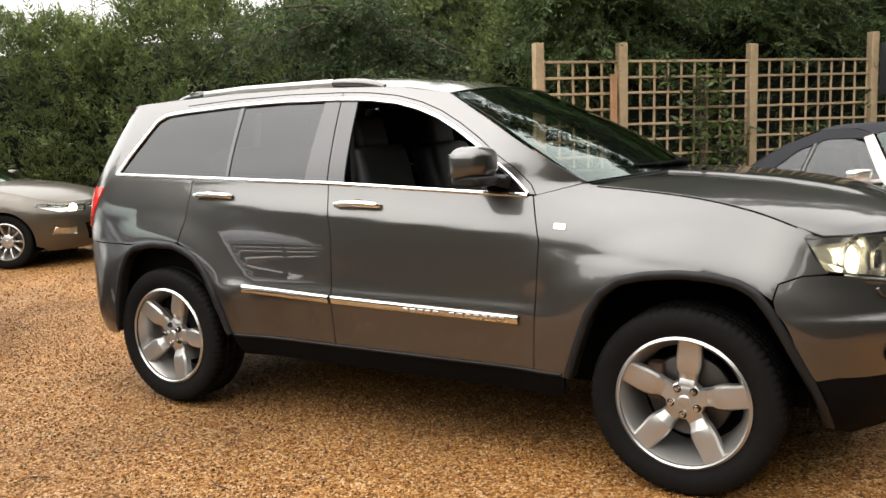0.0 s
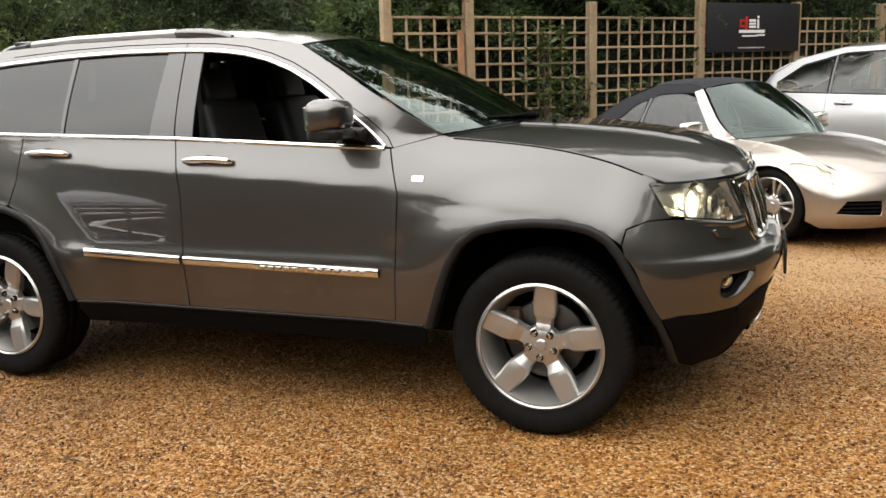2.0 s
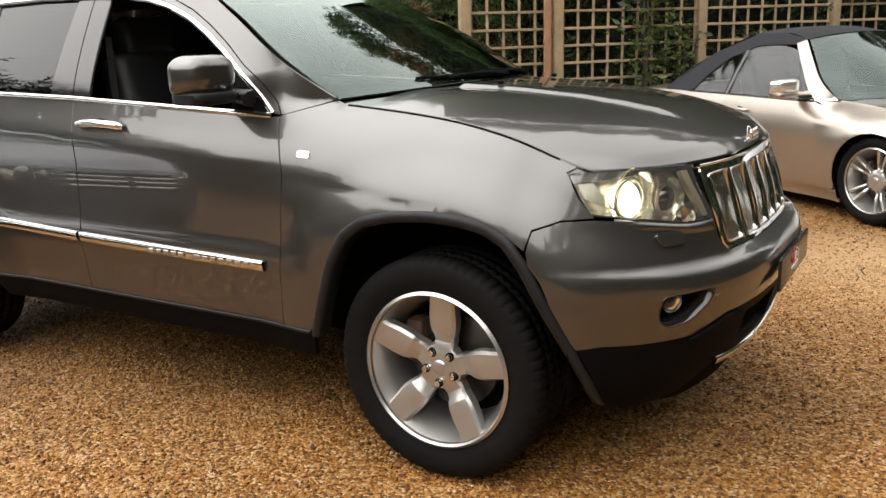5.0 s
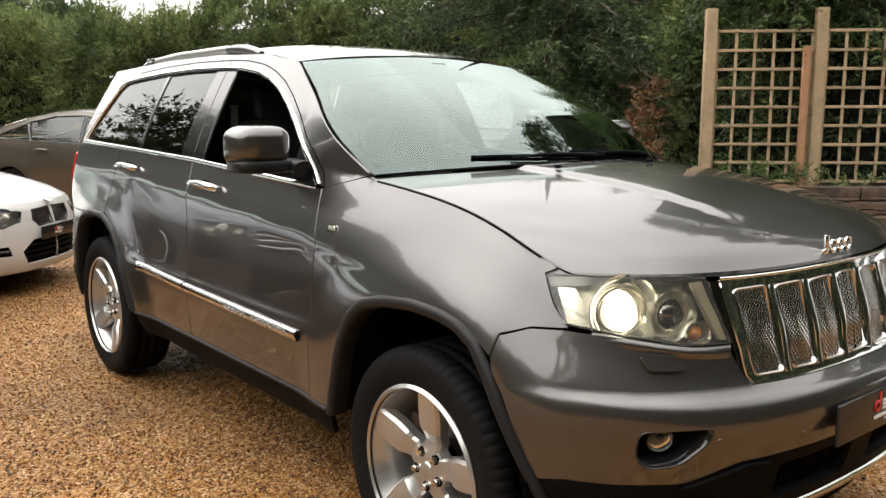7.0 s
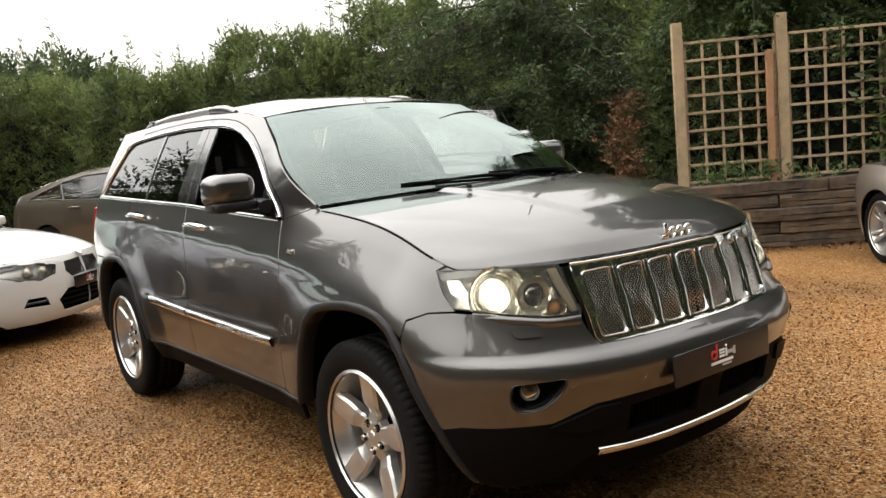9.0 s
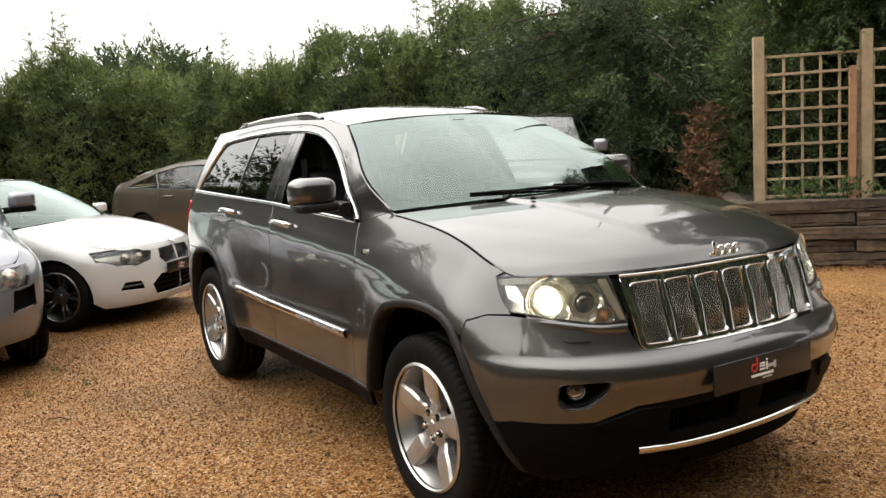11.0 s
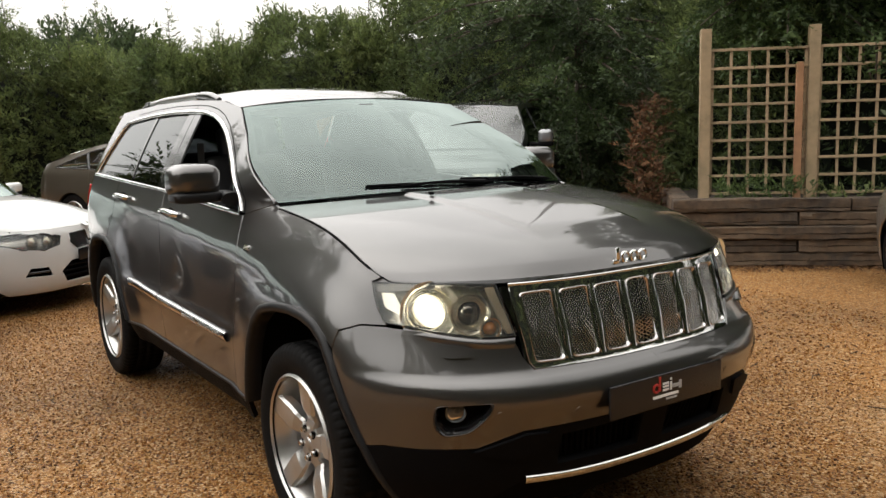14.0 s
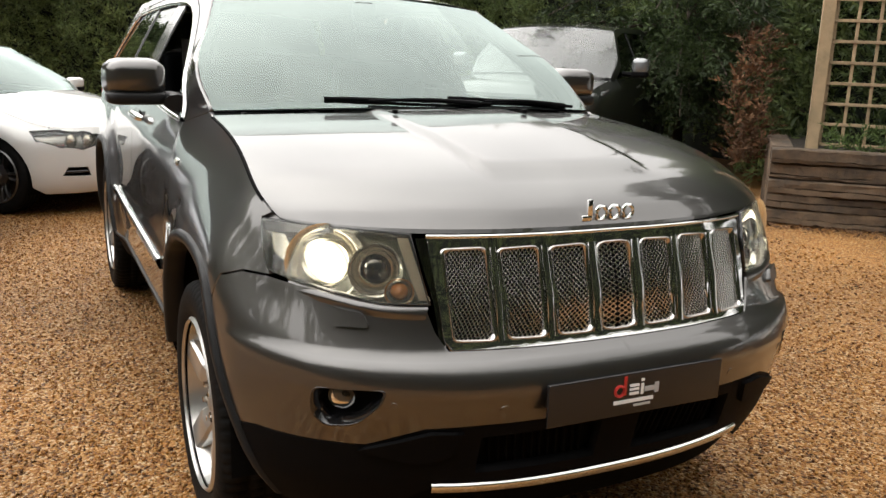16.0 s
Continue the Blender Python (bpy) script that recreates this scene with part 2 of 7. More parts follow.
HEDGE_DARK = mat("dark_conifer_green", (0.056, 0.088, 0.024), rough=0.7, per_island=0.55, second=(0.016, 0.029, 0.009), big=0.8, scale=3, leafy=0.3)
FROND = mat("bright_frond_green", (0.092, 0.138, 0.038), rough=0.6, per_island=0.4, second=(0.032, 0.058, 0.016), big=0.8, scale=3, leafy=0.4)
LAUREL = mat("glossy_shrub_green", (0.10, 0.135, 0.035), rough=0.4, per_island=0.5, second=(0.045, 0.075, 0.02), big=2, scale=6, leafy=0.4)
DEADLEAF = mat("brown_dead_conifer", (0.115, 0.052, 0.018), rough=0.9, per_island=0.45, second=(0.050, 0.026, 0.011))
# almost black: shade painted into the sheet inside the hedges
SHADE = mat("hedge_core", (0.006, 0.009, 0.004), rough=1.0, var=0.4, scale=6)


def gravel_material(name, islands):
    m = bpy.data.materials.new(name)
    m.use_nodes = True
    N, K = m.node_tree.nodes, m.node_tree.links
    b = N["Principled BSDF"]
    b.inputs["Roughness"].default_value = 0.62
    b.inputs["Specular IOR Level"].default_value = 0.4
    tc = N.new("ShaderNodeTexCoord")
    ramp = N.new("ShaderNodeValToRGB")
    el = ramp.color_ramp.elements
    el[0].position, el[0].color = 0.0, (0.075, 0.034, 0.012, 1)
    el[1].position, el[1].color = 1.0, (0.62, 0.46, 0.28, 1)
    for p, c in ((0.22, (0.235, 0.104, 0.029, 1)), (0.5, (0.375, 0.182, 0.052, 1)), (0.78, (0.48, 0.285, 0.115, 1))):
        e = el.new(p)
        e.color = c
    vor = N.new("ShaderNodeTexVoronoi")
    vor.inputs["Scale"].default_value = 88
    K.new(tc.outputs["Object"], vor.inputs["Vector"])
    if islands:
        ge = N.new("ShaderNodeNewGeometry")
        K.new(ge.outputs["Random Per Island"], ramp.inputs["Fac"])
    else:
        sp = N.new("ShaderNodeSeparateColor")
        K.new(vor.outputs["Color"], sp.inputs[0])
        K.new(sp.outputs[0], ramp.inputs["Fac"])
    big = N.new("ShaderNodeTexNoise")
    big.inputs["Scale"].default_value = 0.55
    big.inputs["Detail"].default_value = 5
    K.new(tc.outputs["Object"], big.inputs["Vector"])
    mr = N.new("ShaderNodeMapRange")
    mr.inputs["From Min"].default_value, mr.inputs["From Max"].default_value = 0.35, 0.65
    mr.inputs["To Min"].default_value, mr.inputs["To Max"].default_value = 0.50, 0.90
    K.new(big.outputs["Fac"], mr.inputs["Value"])
    hs = N.new("ShaderNodeHueSaturation")
    hs.inputs["Saturation"].default_value = 1.10
    hs.inputs["Hue"].default_value = 0.496
    K.new(mr.outputs[0], hs.inputs["Value"])
    K.new(ramp.outputs["Color"], hs.inputs["Color"])
    # a worn patch where the stones are thin and pale sand shows
    far = N.new("ShaderNodeVectorMath")
    far.operation = "DISTANCE"
    far.inputs[1].default_value = (1.25, 2.5, 0)
    K.new(tc.outputs["Object"], far.inputs[0])
    ragged = N.new("ShaderNodeMath")
    ragged.operation = "MULTIPLY_ADD"
    ragged.inputs[1].default_value = 2.2
    K.new(big.outputs["Fac"], ragged.inputs[0])
    K.new(far.outputs["Value"], ragged.inputs[2])
    worn = N.new("ShaderNodeMapRange")
    worn.inputs["From Min"].default_value, worn.inputs["From Max"].default_value = 1.5, 2.3
    worn.inputs["To Min"].default_value, worn.inputs["To Max"].default_value = 0.62, 0.0
    K.new(ragged.outputs[0], worn.inputs["Value"])
    sand = N.new("ShaderNodeMix")
    sand.data_type = "RGBA"
    sand.inputs["B"].default_value = (0.46, 0.30, 0.15, 1)
    K.new(worn.outputs[0], sand.inputs["Factor"])
    K.new(hs.outputs["Color"], sand.inputs["A"])
    K.new(sand.outputs["Result"], b.inputs["Base Color"])
    if not islands:
        bp = N.new("ShaderNodeBump")
        bp.invert = True
        bp.inputs["Strength"].default_value = 0.9
        bp.inputs["Distance"].default_value = 0.012
        K.new(vor.outputs["Distance"], bp.inputs["Height"])
        K.new(bp.outputs["Normal"], b.inputs["Normal"])
    return m


GRAVEL = gravel_material("golden_gravel", False)
PEBBLE = gravel_material("golden_pebbles", True)


# ---- helpers for building ----
def smooth(a, b, x):
    t = np.clip((np.asarray(x, float) - a) / (b - a), 0, 1)
    return t * t * (3 - 2 * t)


class Curve1:
    """Monotone cubic through (x, y) knots, flat outside."""

    def __init__(self, pts):
        pts = sorted(pts)
        self.x, self.y = np.array([p[0] for p in pts], float), np.array([p[1] for p in pts], float)
        h, d = np.diff(self.x), np.diff(self.y) / np.diff(self.x)
        m = np.zeros(len(self.x))
        m[0], m[-1] = d[0], d[-1]
        for i in range(1, len(m) - 1):
            if d[i - 1] * d[i] > 0:
                w1, w2 = 2 * h[i] + h[i - 1], h[i] + 2 * h[i - 1]
                m[i] = (w1 + w2) / (w1 / d[i - 1] + w2 / d[i])
        self.m = m

    def __call__(self, q):
        q = np.clip(np.asarray(q, float), self.x[0], self.x[-1])
        i = np.clip(np.searchsorted(self.x, q) - 1, 0, len(self.x) - 2)
        h = self.x[i + 1] - self.x[i]
        t = (q - self.x[i]) / h
        a, b = self.y[i], self.y[i + 1]
        return (a * (1 + 2 * t) * (1 - t) ** 2 + h * self.m[i] * t * (1 - t) ** 2 + b * t * t * (3 - 2 * t) + h * self.m[i + 1] * t * t * (t - 1))


def mesh_from(name, verts, faces, material, normals=None, flat=False):
    me = bpy.data.meshes.new(name)
    me.from_pydata([tuple(map(float, v)) for v in verts], [], [tuple(map(int, f)) for f in faces])
    me.materials.append(material)
    if not flat:
        me.polygons.foreach_set("use_smooth", [True] * len(me.polygons))
    if normals is not None:
        me.normals_split_custom_set_from_vertices([tuple(map(float, n)) for n in normals])
    me.update()
    return me


def raw(name, verts, faces, material, parent=None, label="", normals=None, flat=False):
    ob = new(name, mesh_from(name, verts, faces, material, normals, flat))
    ob.parent = parent
    if label:
        ob["label"] = label
    return ob


def part(name, bm, material, parent=None, label="", smooth_angle=40):
    """Links a bmesh as one mesh object under a thing or a part."""
    me = bpy.data.meshes.new(name)
    bmesh.ops.recalc_face_normals(bm, faces=bm.faces[:])
    for f in bm.faces:
        f.smooth = True
    for e in bm.edges:
        e.smooth = not (len(e.link_faces) == 2 and e.calc_face_angle(0) > radians(smooth_angle))
    bm.to_mesh(me)
    bm.free()
    me.materials.append(material)
    ob = new(name, me)
    ob.parent = parent
    if label:
        ob["label"] = label
    return ob


def thing(name, label, category, m=None, group="", kind=""):
    ob = new(name)
    ob.empty_display_size = 0.1
    if m is not None:
        ob.matrix_world = m
    return tagged(ob, label, category, group, kind)


def box_bm(size, centre=(0, 0, 0), bevel=0.0, segments=2, turn=None, bm=None):
    bm = bm or bmesh.new()
    r = bmesh.ops.create_cube(bm, size=1)
    vs = r["verts"]
    for v in vs:
        v.co = Vector((v.co.x * size[0], v.co.y * size[1], v.co.z * size[2]))
    if bevel:
        es = list({e for v in vs for e in v.link_edges})
        r = bmesh.ops.bevel(bm, geom=es, offset=bevel, segments=segments, affect="EDGES", profile=0.6)
        vs = list({v for f in r["faces"] for v in f.verts} | {v for v in vs if v.is_valid})
        vs = [v for v in vs if v.is_valid]
    for v in vs:
        if turn is not None:
            v.co = turn @ v.co
        v.co += Vector(centre)
    return bm


def tube_bm(points, radius, seg=10, bm=None, closed=False, flat=1.0):
    """A round bar along points; radius may be a list. flat squashes it across its second axis."""
    bm = bm or bmesh.new()
    pts = [Vector(p) for p in points]
    rs = [float(r) for r in radius] if isinstance(radius, (list, tuple)) else [float(radius)] * len(pts)
    rings = []
    up = Vector((0, 0, 1))
    n = len(pts)
    for i, p in enumerate(pts):
        a = pts[(i - 1) % n] if (i > 0 or closed) else p
        b = pts[(i + 1) % n] if (i < n - 1 or closed) else p
        d = (b - a).normalized()
        side = d.cross(up)
        if side.length < 1e-3:
            side = d.cross(Vector((1, 0, 0)))
        side.normalize()
        u2 = side.cross(d)
        rings.append([bm.verts.new(p + rs[i] * (math.cos(t) * side + flat * math.sin(t) * u2)) for t in (2 * math.pi * k / seg for k in range(seg))])
    for i in range(n if closed else n - 1):
        A, B = rings[i], rings[(i + 1) % n]
        for k in range(seg):
            bm.faces.new((A[k], A[(k + 1) % seg], B[(k + 1) % seg], B[k]))
    if not closed:
        bm.faces.new(rings[0][::-1])
        bm.faces.new(rings[-1])
    return bm


def lathe(profile, seg=48, axis="y"):
    """Verts and faces of a profile (radius, along) turned about the y axis."""
    V, F = [], []
    n = len(profile)
    for k in range(seg):
        a = 2 * math.pi * k / seg
        for r, y in profile:
            V.append((r * math.cos(a), y, r * math.sin(a)))
    for k in range(seg):
        k2 = (k + 1) % seg
        for i in range(n - 1):
            F.append((k * n + i, k2 * n + i, k2 * n + i + 1, k * n + i + 1))
    return V, F


# ---- vehicle body builder ----
from mathutils.geometry import delaunay_2d_cdt


def in_poly(poly, P):
    poly = np.asarray(poly, float)
    x, y = P[:, 0], P[:, 1]
    res = np.zeros(len(P), bool)
    a = poly
    b = np.roll(poly, -1, axis=0)
    for (x0, y0), (x1, y1) in zip(a, b):
        if y0 == y1:
            continue
        c = ((y0 > y) != (y1 > y)) & (x < (x1 - x0) * (y - y0) / (y1 - y0) + x0)
        res ^= c
    return res


def densify(poly, h):
    out = []
    n = len(poly)
    for i in range(n):
        a, b = np.array(poly[i], float), np.array(poly[(i + 1) % n], float)
        k = max(1, int(math.ceil(np.linalg.norm(b - a) / h)))
        out += [tuple(a + (b - a) * j / k) for j in range(k)]
    return out


def rounded(poly, r, k=4):
    """A polygon with its corners rounded."""
    out = []
    n = len(poly)
    for i in range(n):
        p, a, b = (np.array(poly[j % n], float) for j in (i, i - 1, i + 1))
        la, lb = np.linalg.norm(a - p), np.linalg.norm(b - p)
        ra = min(r, 0.45 * la, 0.45 * lb)
        s, e = p + (a - p) / la * ra, p + (b - p) / lb * ra
        for j in range(k + 1):
            t = j / k
            out.append(tuple((1 - t) ** 2 * s + 2 * t * (1 - t) * p + t * t * e))
    return out


def area(poly):
    p = np.asarray(poly, float)
    q = np.roll(p, -1, axis=0)
    return 0.5 * float((p[:, 0] * q[:, 1] - q[:, 0] * p[:, 1]).sum())


def triangulate(outer, holes, h, hz=None):
    hz = hz or h
    loops = [densify(outer, min(h, hz * 1.5))] + [densify(q, min(h, hz * 1.5)) for q in holes]
    if area(loops[0]) < 0:
        loops[0].reverse()
    for q in loops[1:]:
        if area(q) > 0:
            q.reverse()
    V, E = [], []
    for q in loops:
        k = len(V)
        V += q
        E += [(k + i, k + (i + 1) % len(q)) for i in range(len(q))]
    o = np.array(loops[0])
    lo, hi = o.min(0), o.max(0)
    gx, gy = np.meshgrid(np.arange(lo[0] + h / 2, hi[0], h), np.arange(lo[1] + hz / 2, hi[1], hz))
    G = np.c_[gx.ravel(), gy.ravel()]
    if len(G):
        keep = in_poly(loops[0], G)
        for q in loops[1:]:
            keep &= ~in_poly(q, G)
        G = G[keep]
        B = np.array(V)
        if len(G):
            near = np.array([np.min((B[:, 0] - g[0]) ** 2 + (B[:, 1] - g[1]) ** 2) for g in G])
            G = G[near > (0.45 * min(h, hz)) ** 2]
    pts = [Vector(v) for v in V] + [Vector((float(g[0]), float(g[1]))) for g in G]
    vv, _, ff, *_ = delaunay_2d_cdt(pts, E, [], 0, 1e-7)
    vv = np.array([(v.x, v.y) for v in vv])
    ff = np.array([f for f in ff if len(f) == 3], int)
    c = vv[ff].mean(1)
    keep = in_poly(loops[0], c)
    for q in loops[1:]:
        keep &= ~in_poly(q, c)
    ff = ff[keep]
    d1, d2 = vv[ff[:, 1]] - vv[ff[:, 0]], vv[ff[:, 2]] - vv[ff[:, 0]]
    neg = d1[:, 0] * d2[:, 1] - d1[:, 1] * d2[:, 0] < 0
    ff[neg] = ff[neg][:, ::-1]
    return vv, ff, loops


class Body:
    """A car's outer skin. The lower skin is one chart (s, z) that runs along the side and wraps round nose and tail."""

    def __init__(self, root, base, nose, tail, xa, xb, n_front, n_rear, hood_z, hood_y, cowl, belt_z, roof_in, flare=(), wrap=1.25, plain=None, fade=(0, 0, 0, 0), rake=(0, 0), fine=None, crest=2.2):
        self.root, self.base, self.nose, self.tail = root, Curve1(base), Curve1(nose), Curve1(tail)
        self.xa, self.xb, self.nr = xa, xb, n_rear
        self.nf = Curve1(n_front) if isinstance(n_front, list) else Curve1([(0, n_front), (2, n_front)])
        self.hood_z, self.hood_y, self.cowl = Curve1(hood_z), Curve1(hood_y), cowl
        self.belt_z, self.roof_in, self.flare, self.wrap = belt_z, roof_in, flare, wrap
        self.rake, self.fine, self.crest = rake, fine, crest
        self.plain, self.fade = Curve1(plain) if plain else None, fade

    def flank(self, x, z):
        """Half width below the waist; the ledge along the doors dies out towards the wheels."""
        z = z + self.rake[0] * (x - self.rake[1]) * smooth(0.80, 1.0, z)
        b = self.base(z)
        if self.plain is None:
            return b
        a, c, d, e = self.fade
        k = 1 - smooth(a, c, x) * (1 - smooth(d, e, x))
        return b * (1 - k) + self.plain(z) * k

    def width(self, x, z):
        x, z = np.broadcast_arrays(np.asarray(x, float), np.asarray(z, float))
        b = self.flank(x, np.minimum(z, self.belt_z))
        up = np.maximum(z - self.belt_z, 0)
        house = b - self.roof_in[0] * (up / 0.45) ** self.roof_in[1]
        ze, yt = self.hood_z(x), self.hood_y(x)
        z0 = ze - self.cowl[2]
        v = np.clip((z - z0) / self.cowl[2], 0, 1.05)
        bb = self.flank(x, np.minimum(z, z0))
        fend = yt + (bb - yt) * (1 - np.clip(v, 0, 1) ** self.crest)
        k = smooth(self.cowl[0], self.cowl[1], x)
        w = house * (1 - k) + fend * k
        for cx, cz, rad, amt in self.flare:
            d = np.sqrt((np.abs(x - cx) / 1.0) ** 2 + ((z - cz) / 0.95) ** 2)
            w = w + amt * (1 - smooth(rad, rad + 0.24, d))
        return w

    def P(self, s, z, sg=-1, off=0.0):
        s, z = np.broadcast_arrays(np.asarray(s, float), np.asarray(z, float))
        tf = np.clip((s - self.xa) / self.wrap, 0, 1) * math.pi / 2
        tr = np.clip((self.xb - s) / self.wrap, 0, 1) * math.pi / 2
        x = np.clip(s, self.xb, self.xa)
        x = x + (self.nose(z) - self.xa) * np.sin(tf) ** (2 / self.nf(z)) - (self.xb - self.tail(z)) * np.sin(tr) ** (2 / self.nr)
        y = self.width(x, z) * np.cos(tf) ** (2 / self.nf(z)) * np.cos(tr) ** (2 / self.nr)
        p = np.stack([x, sg * y, z + 0 * x], -1)
        if off:
            p = p + off * self.N(s, z, sg)
        return p

    def N(self, s, z, sg=-1, e=0.006):
        s, z = np.broadcast_arrays(np.asarray(s, float), np.asarray(z, float))
        smax = self.xa + self.wrap - e
        sc = np.clip(s, self.xb - self.wrap + e, smax)
        ds = self.P(sc + e, z, sg) - self.P(sc - e, z, sg)
        dz = self.P(sc, z + e, sg) - self.P(sc, z - e, sg)
        n = np.cross(ds, dz) * (-sg)
        return n / np.maximum(np.linalg.norm(n, axis=-1, keepdims=True), 1e-9)

    def at(self, *p):
        """Chart point: (x, z) on the side, ('y', y, z) on the nose, ('r', y, z) on the tail."""
        if len(p) == 2:
            x, z = p
            if x > self.xa:
                q = min(1, (x - self.xa) / float(self.nose(z) - self.xa)) ** (float(self.nf(z)) / 2)
                return (self.xa + self.wrap * math.asin(min(1, q)) * 2 / math.pi, z)
            if x < self.xb:
                q = min(1, (self.xb - x) / float(self.xb - self.tail(z))) ** (self.nr / 2)
                return (self.xb - self.wrap * math.asin(min(1, q)) * 2 / math.pi, z)
            return (x, z)
        k, y, z = p
        front = k == "y"
        lo, hi = (self.xa, self.xa + self.wrap) if front else (self.xb - self.wrap, self.xb)
        for _ in range(40):
            m = (lo + hi) / 2
            ym = abs(float(self.P(m, z)[1]))
            if (ym > y) == front:
                lo = m
            else:
                hi = m
        return ((lo + hi) / 2, z)

    def chart(self, pts):
        return [self.at(*p) for p in pts]

    def patch(self, name, outer, material, holes=(), h=0.05, sg=-1, off=0.0, skirt=0.014, parent=None, label="", ready=False):
        if not ready:
            outer, holes = self.chart(outer), [self.chart(q) for q in holes]
        vv, ff, loops = triangulate(outer, holes, h, self.fine)
        V = self.P(vv[:, 0], vv[:, 1], sg, off)
        Nn = self.N(vv[:, 0], vv[:, 1], sg)
        F = ff if sg < 0 else ff[:, ::-1]
        V, Nn, F = list(V), list(Nn), [tuple(f) for f in F]
        if skirt:
            for q in loops:
                q = np.array(q)
                a = self.P(q[:, 0], q[:, 1], sg, off)
                nn = self.N(q[:, 0], q[:, 1], sg)
                b = a - nn * skirt
                t = np.roll(a, -1, axis=0) - np.roll(a, 1, axis=0)
                sn = np.cross(t, nn) * (-sg)
                sn /= np.maximum(np.linalg.norm(sn, axis=1, keepdims=True), 1e-9)
                edge = nn * 0.7 + sn * 0.7
                k, m = len(V), len(q)
                V += list(a) + list(b)
                Nn += list(edge) + list(sn)
                for i in range(m):
                    j = (i + 1) % m
                    f = (k + i, k + m + i, k + m + j, k + j)
                    F.append(f if sg < 0 else f[::-1])
        return raw(name, V, F, material, parent or self.root, label, Nn)

    def strip(self, name, pts, width, material, sg=-1, off=0.004, depth=0.008, parent=None, label="", closed=False, tilt=0.0):
        """A raised moulding along chart points."""
        q = np.array(self.chart(pts))
        V, F = [], []
        n = len(q)
        prev = np.roll(q, 1, axis=0) if closed else np.vstack([q[:1], q[:-1]])
        nxt = np.roll(q, -1, axis=0) if closed else np.vstack([q[1:], q[-1:]])
        d = nxt - prev
        d /= np.maximum(np.linalg.norm(d, axis=1, keepdims=True), 1e-9)
        side = np.c_[-d[:, 1], d[:, 0]]
        for w, o in ((0.5, off - depth), (0.5, off), (0.32, off + 0.004 + tilt), (-0.32, off + 0.004 - tilt), (-0.5, off - tilt), (-0.5, off - depth)):
            e = q + side * width * w
            V += list(self.P(e[:, 0], e[:, 1], sg, o))
        for r in range(5):
            for i in range(n if closed else n - 1):
                j = (i + 1) % n
                f = (r * n + i, r * n + j, (r + 1) * n + j, (r + 1) * n + i)
                F.append(f if sg > 0 else f[::-1])
        return raw(name, V, F, material, parent or self.root, label)


def grid(name, fn, nu, nv, material, parent, label="", us=None, skirt=0.012, flip=False, v_span=(-1, 1)):
    """A skin from fn(u, v) with smooth normals and a turned-in rim."""
    us = np.linspace(0, 1, nu) if us is None else np.asarray(us)
    vs = np.linspace(*v_span, nv)
    U, Vv = np.meshgrid(us, vs, indexing="ij")
    e = 1e-3
    A = fn(U, Vv)
    Uc = np.clip(U, e, 1 - e)
    Vc = np.clip(Vv, v_span[0] + e, v_span[1] - e)
    du = fn(Uc + e, Vc) - fn(Uc - e, Vc)
    dv = fn(Uc, Vc + e) - fn(Uc, Vc - e)
    n = np.cross(du, dv)
    n /= np.maximum(np.linalg.norm(n, axis=-1, keepdims=True), 1e-9)
    if flip:
        n = -n
    nu, nv = U.shape
    V, Nn = list(A.reshape(-1, 3)), list(n.reshape(-1, 3))
    F = []
    for i in range(nu - 1):
        for j in range(nv - 1):
            f = (i * nv + j, (i + 1) * nv + j, (i + 1) * nv + j + 1, i * nv + j + 1)
            F.append(f[::-1] if flip else f)
    if skirt:
        rim = [(i, 0) for i in range(nu)] + [(nu - 1, j) for j in range(1, nv)] + [(i, nv - 1) for i in range(nu - 2, -1, -1)] + [(0, j) for j in range(nv - 2, 0, -1)]
        k, m = len(V), len(rim)
        V += [A[i, j] for i, j in rim] + [A[i, j] - n[i, j] * skirt for i, j in rim]
        Nn += [n[i, j] for i, j in rim] * 2
        for a in range(m):
            b = (a + 1) % m
            f = (k + a, k + m + a, k + m + b, k + b)
            F.append(f)
    return raw(name, V, F, material, parent, label, Nn)


def make_hood(B, name, material, rear_c, rear_s, corner, zf, zc, p=2.4, dome=0.0, label="", shrink=0.995, corner_at=None):
    zc = Curve1(zc)
    s_end = B.xa + B.wrap
    s_c = B.at(corner, zf)[0]

    def fn(u, v):
        av = np.abs(v) * shrink
        F = B.P(s_end - av * (s_end - s_c), zf + 0 * av)
        xs = rear_s + (corner - rear_s) * u
        sx = np.vectorize(lambda q: B.at(q, float(B.hood_z(q)))[0])(xs)
        S = B.P(sx, B.hood_z(xs))
        Sc = B.P(s_c, zf)
        y = av * np.abs(S[..., 1]) + u ** 4 * (np.abs(F[..., 1]) - av * abs(Sc[1]))
        rx = rear_c + (rear_s - rear_c) * av ** 2
        x = rx + (F[..., 0] - rx) * u
        z = S[..., 2] + (zc(u) - S[..., 2]) * (1 - av ** p)
        if dome:
            w = 0.255 - 0.02 * u
            z = z + dome * (1 - smooth(w, w + 0.045, y)) * (1 - smooth(0.74, 0.86, u))
        return np.stack([x, np.sign(v) * y, z], -1)

    us = np.r_[np.linspace(0, 0.8, 26), np.linspace(0.82, 1, 18)]
    return grid(name, fn, 0, 97, material, B.root, label, us=us, skirt=0.02)


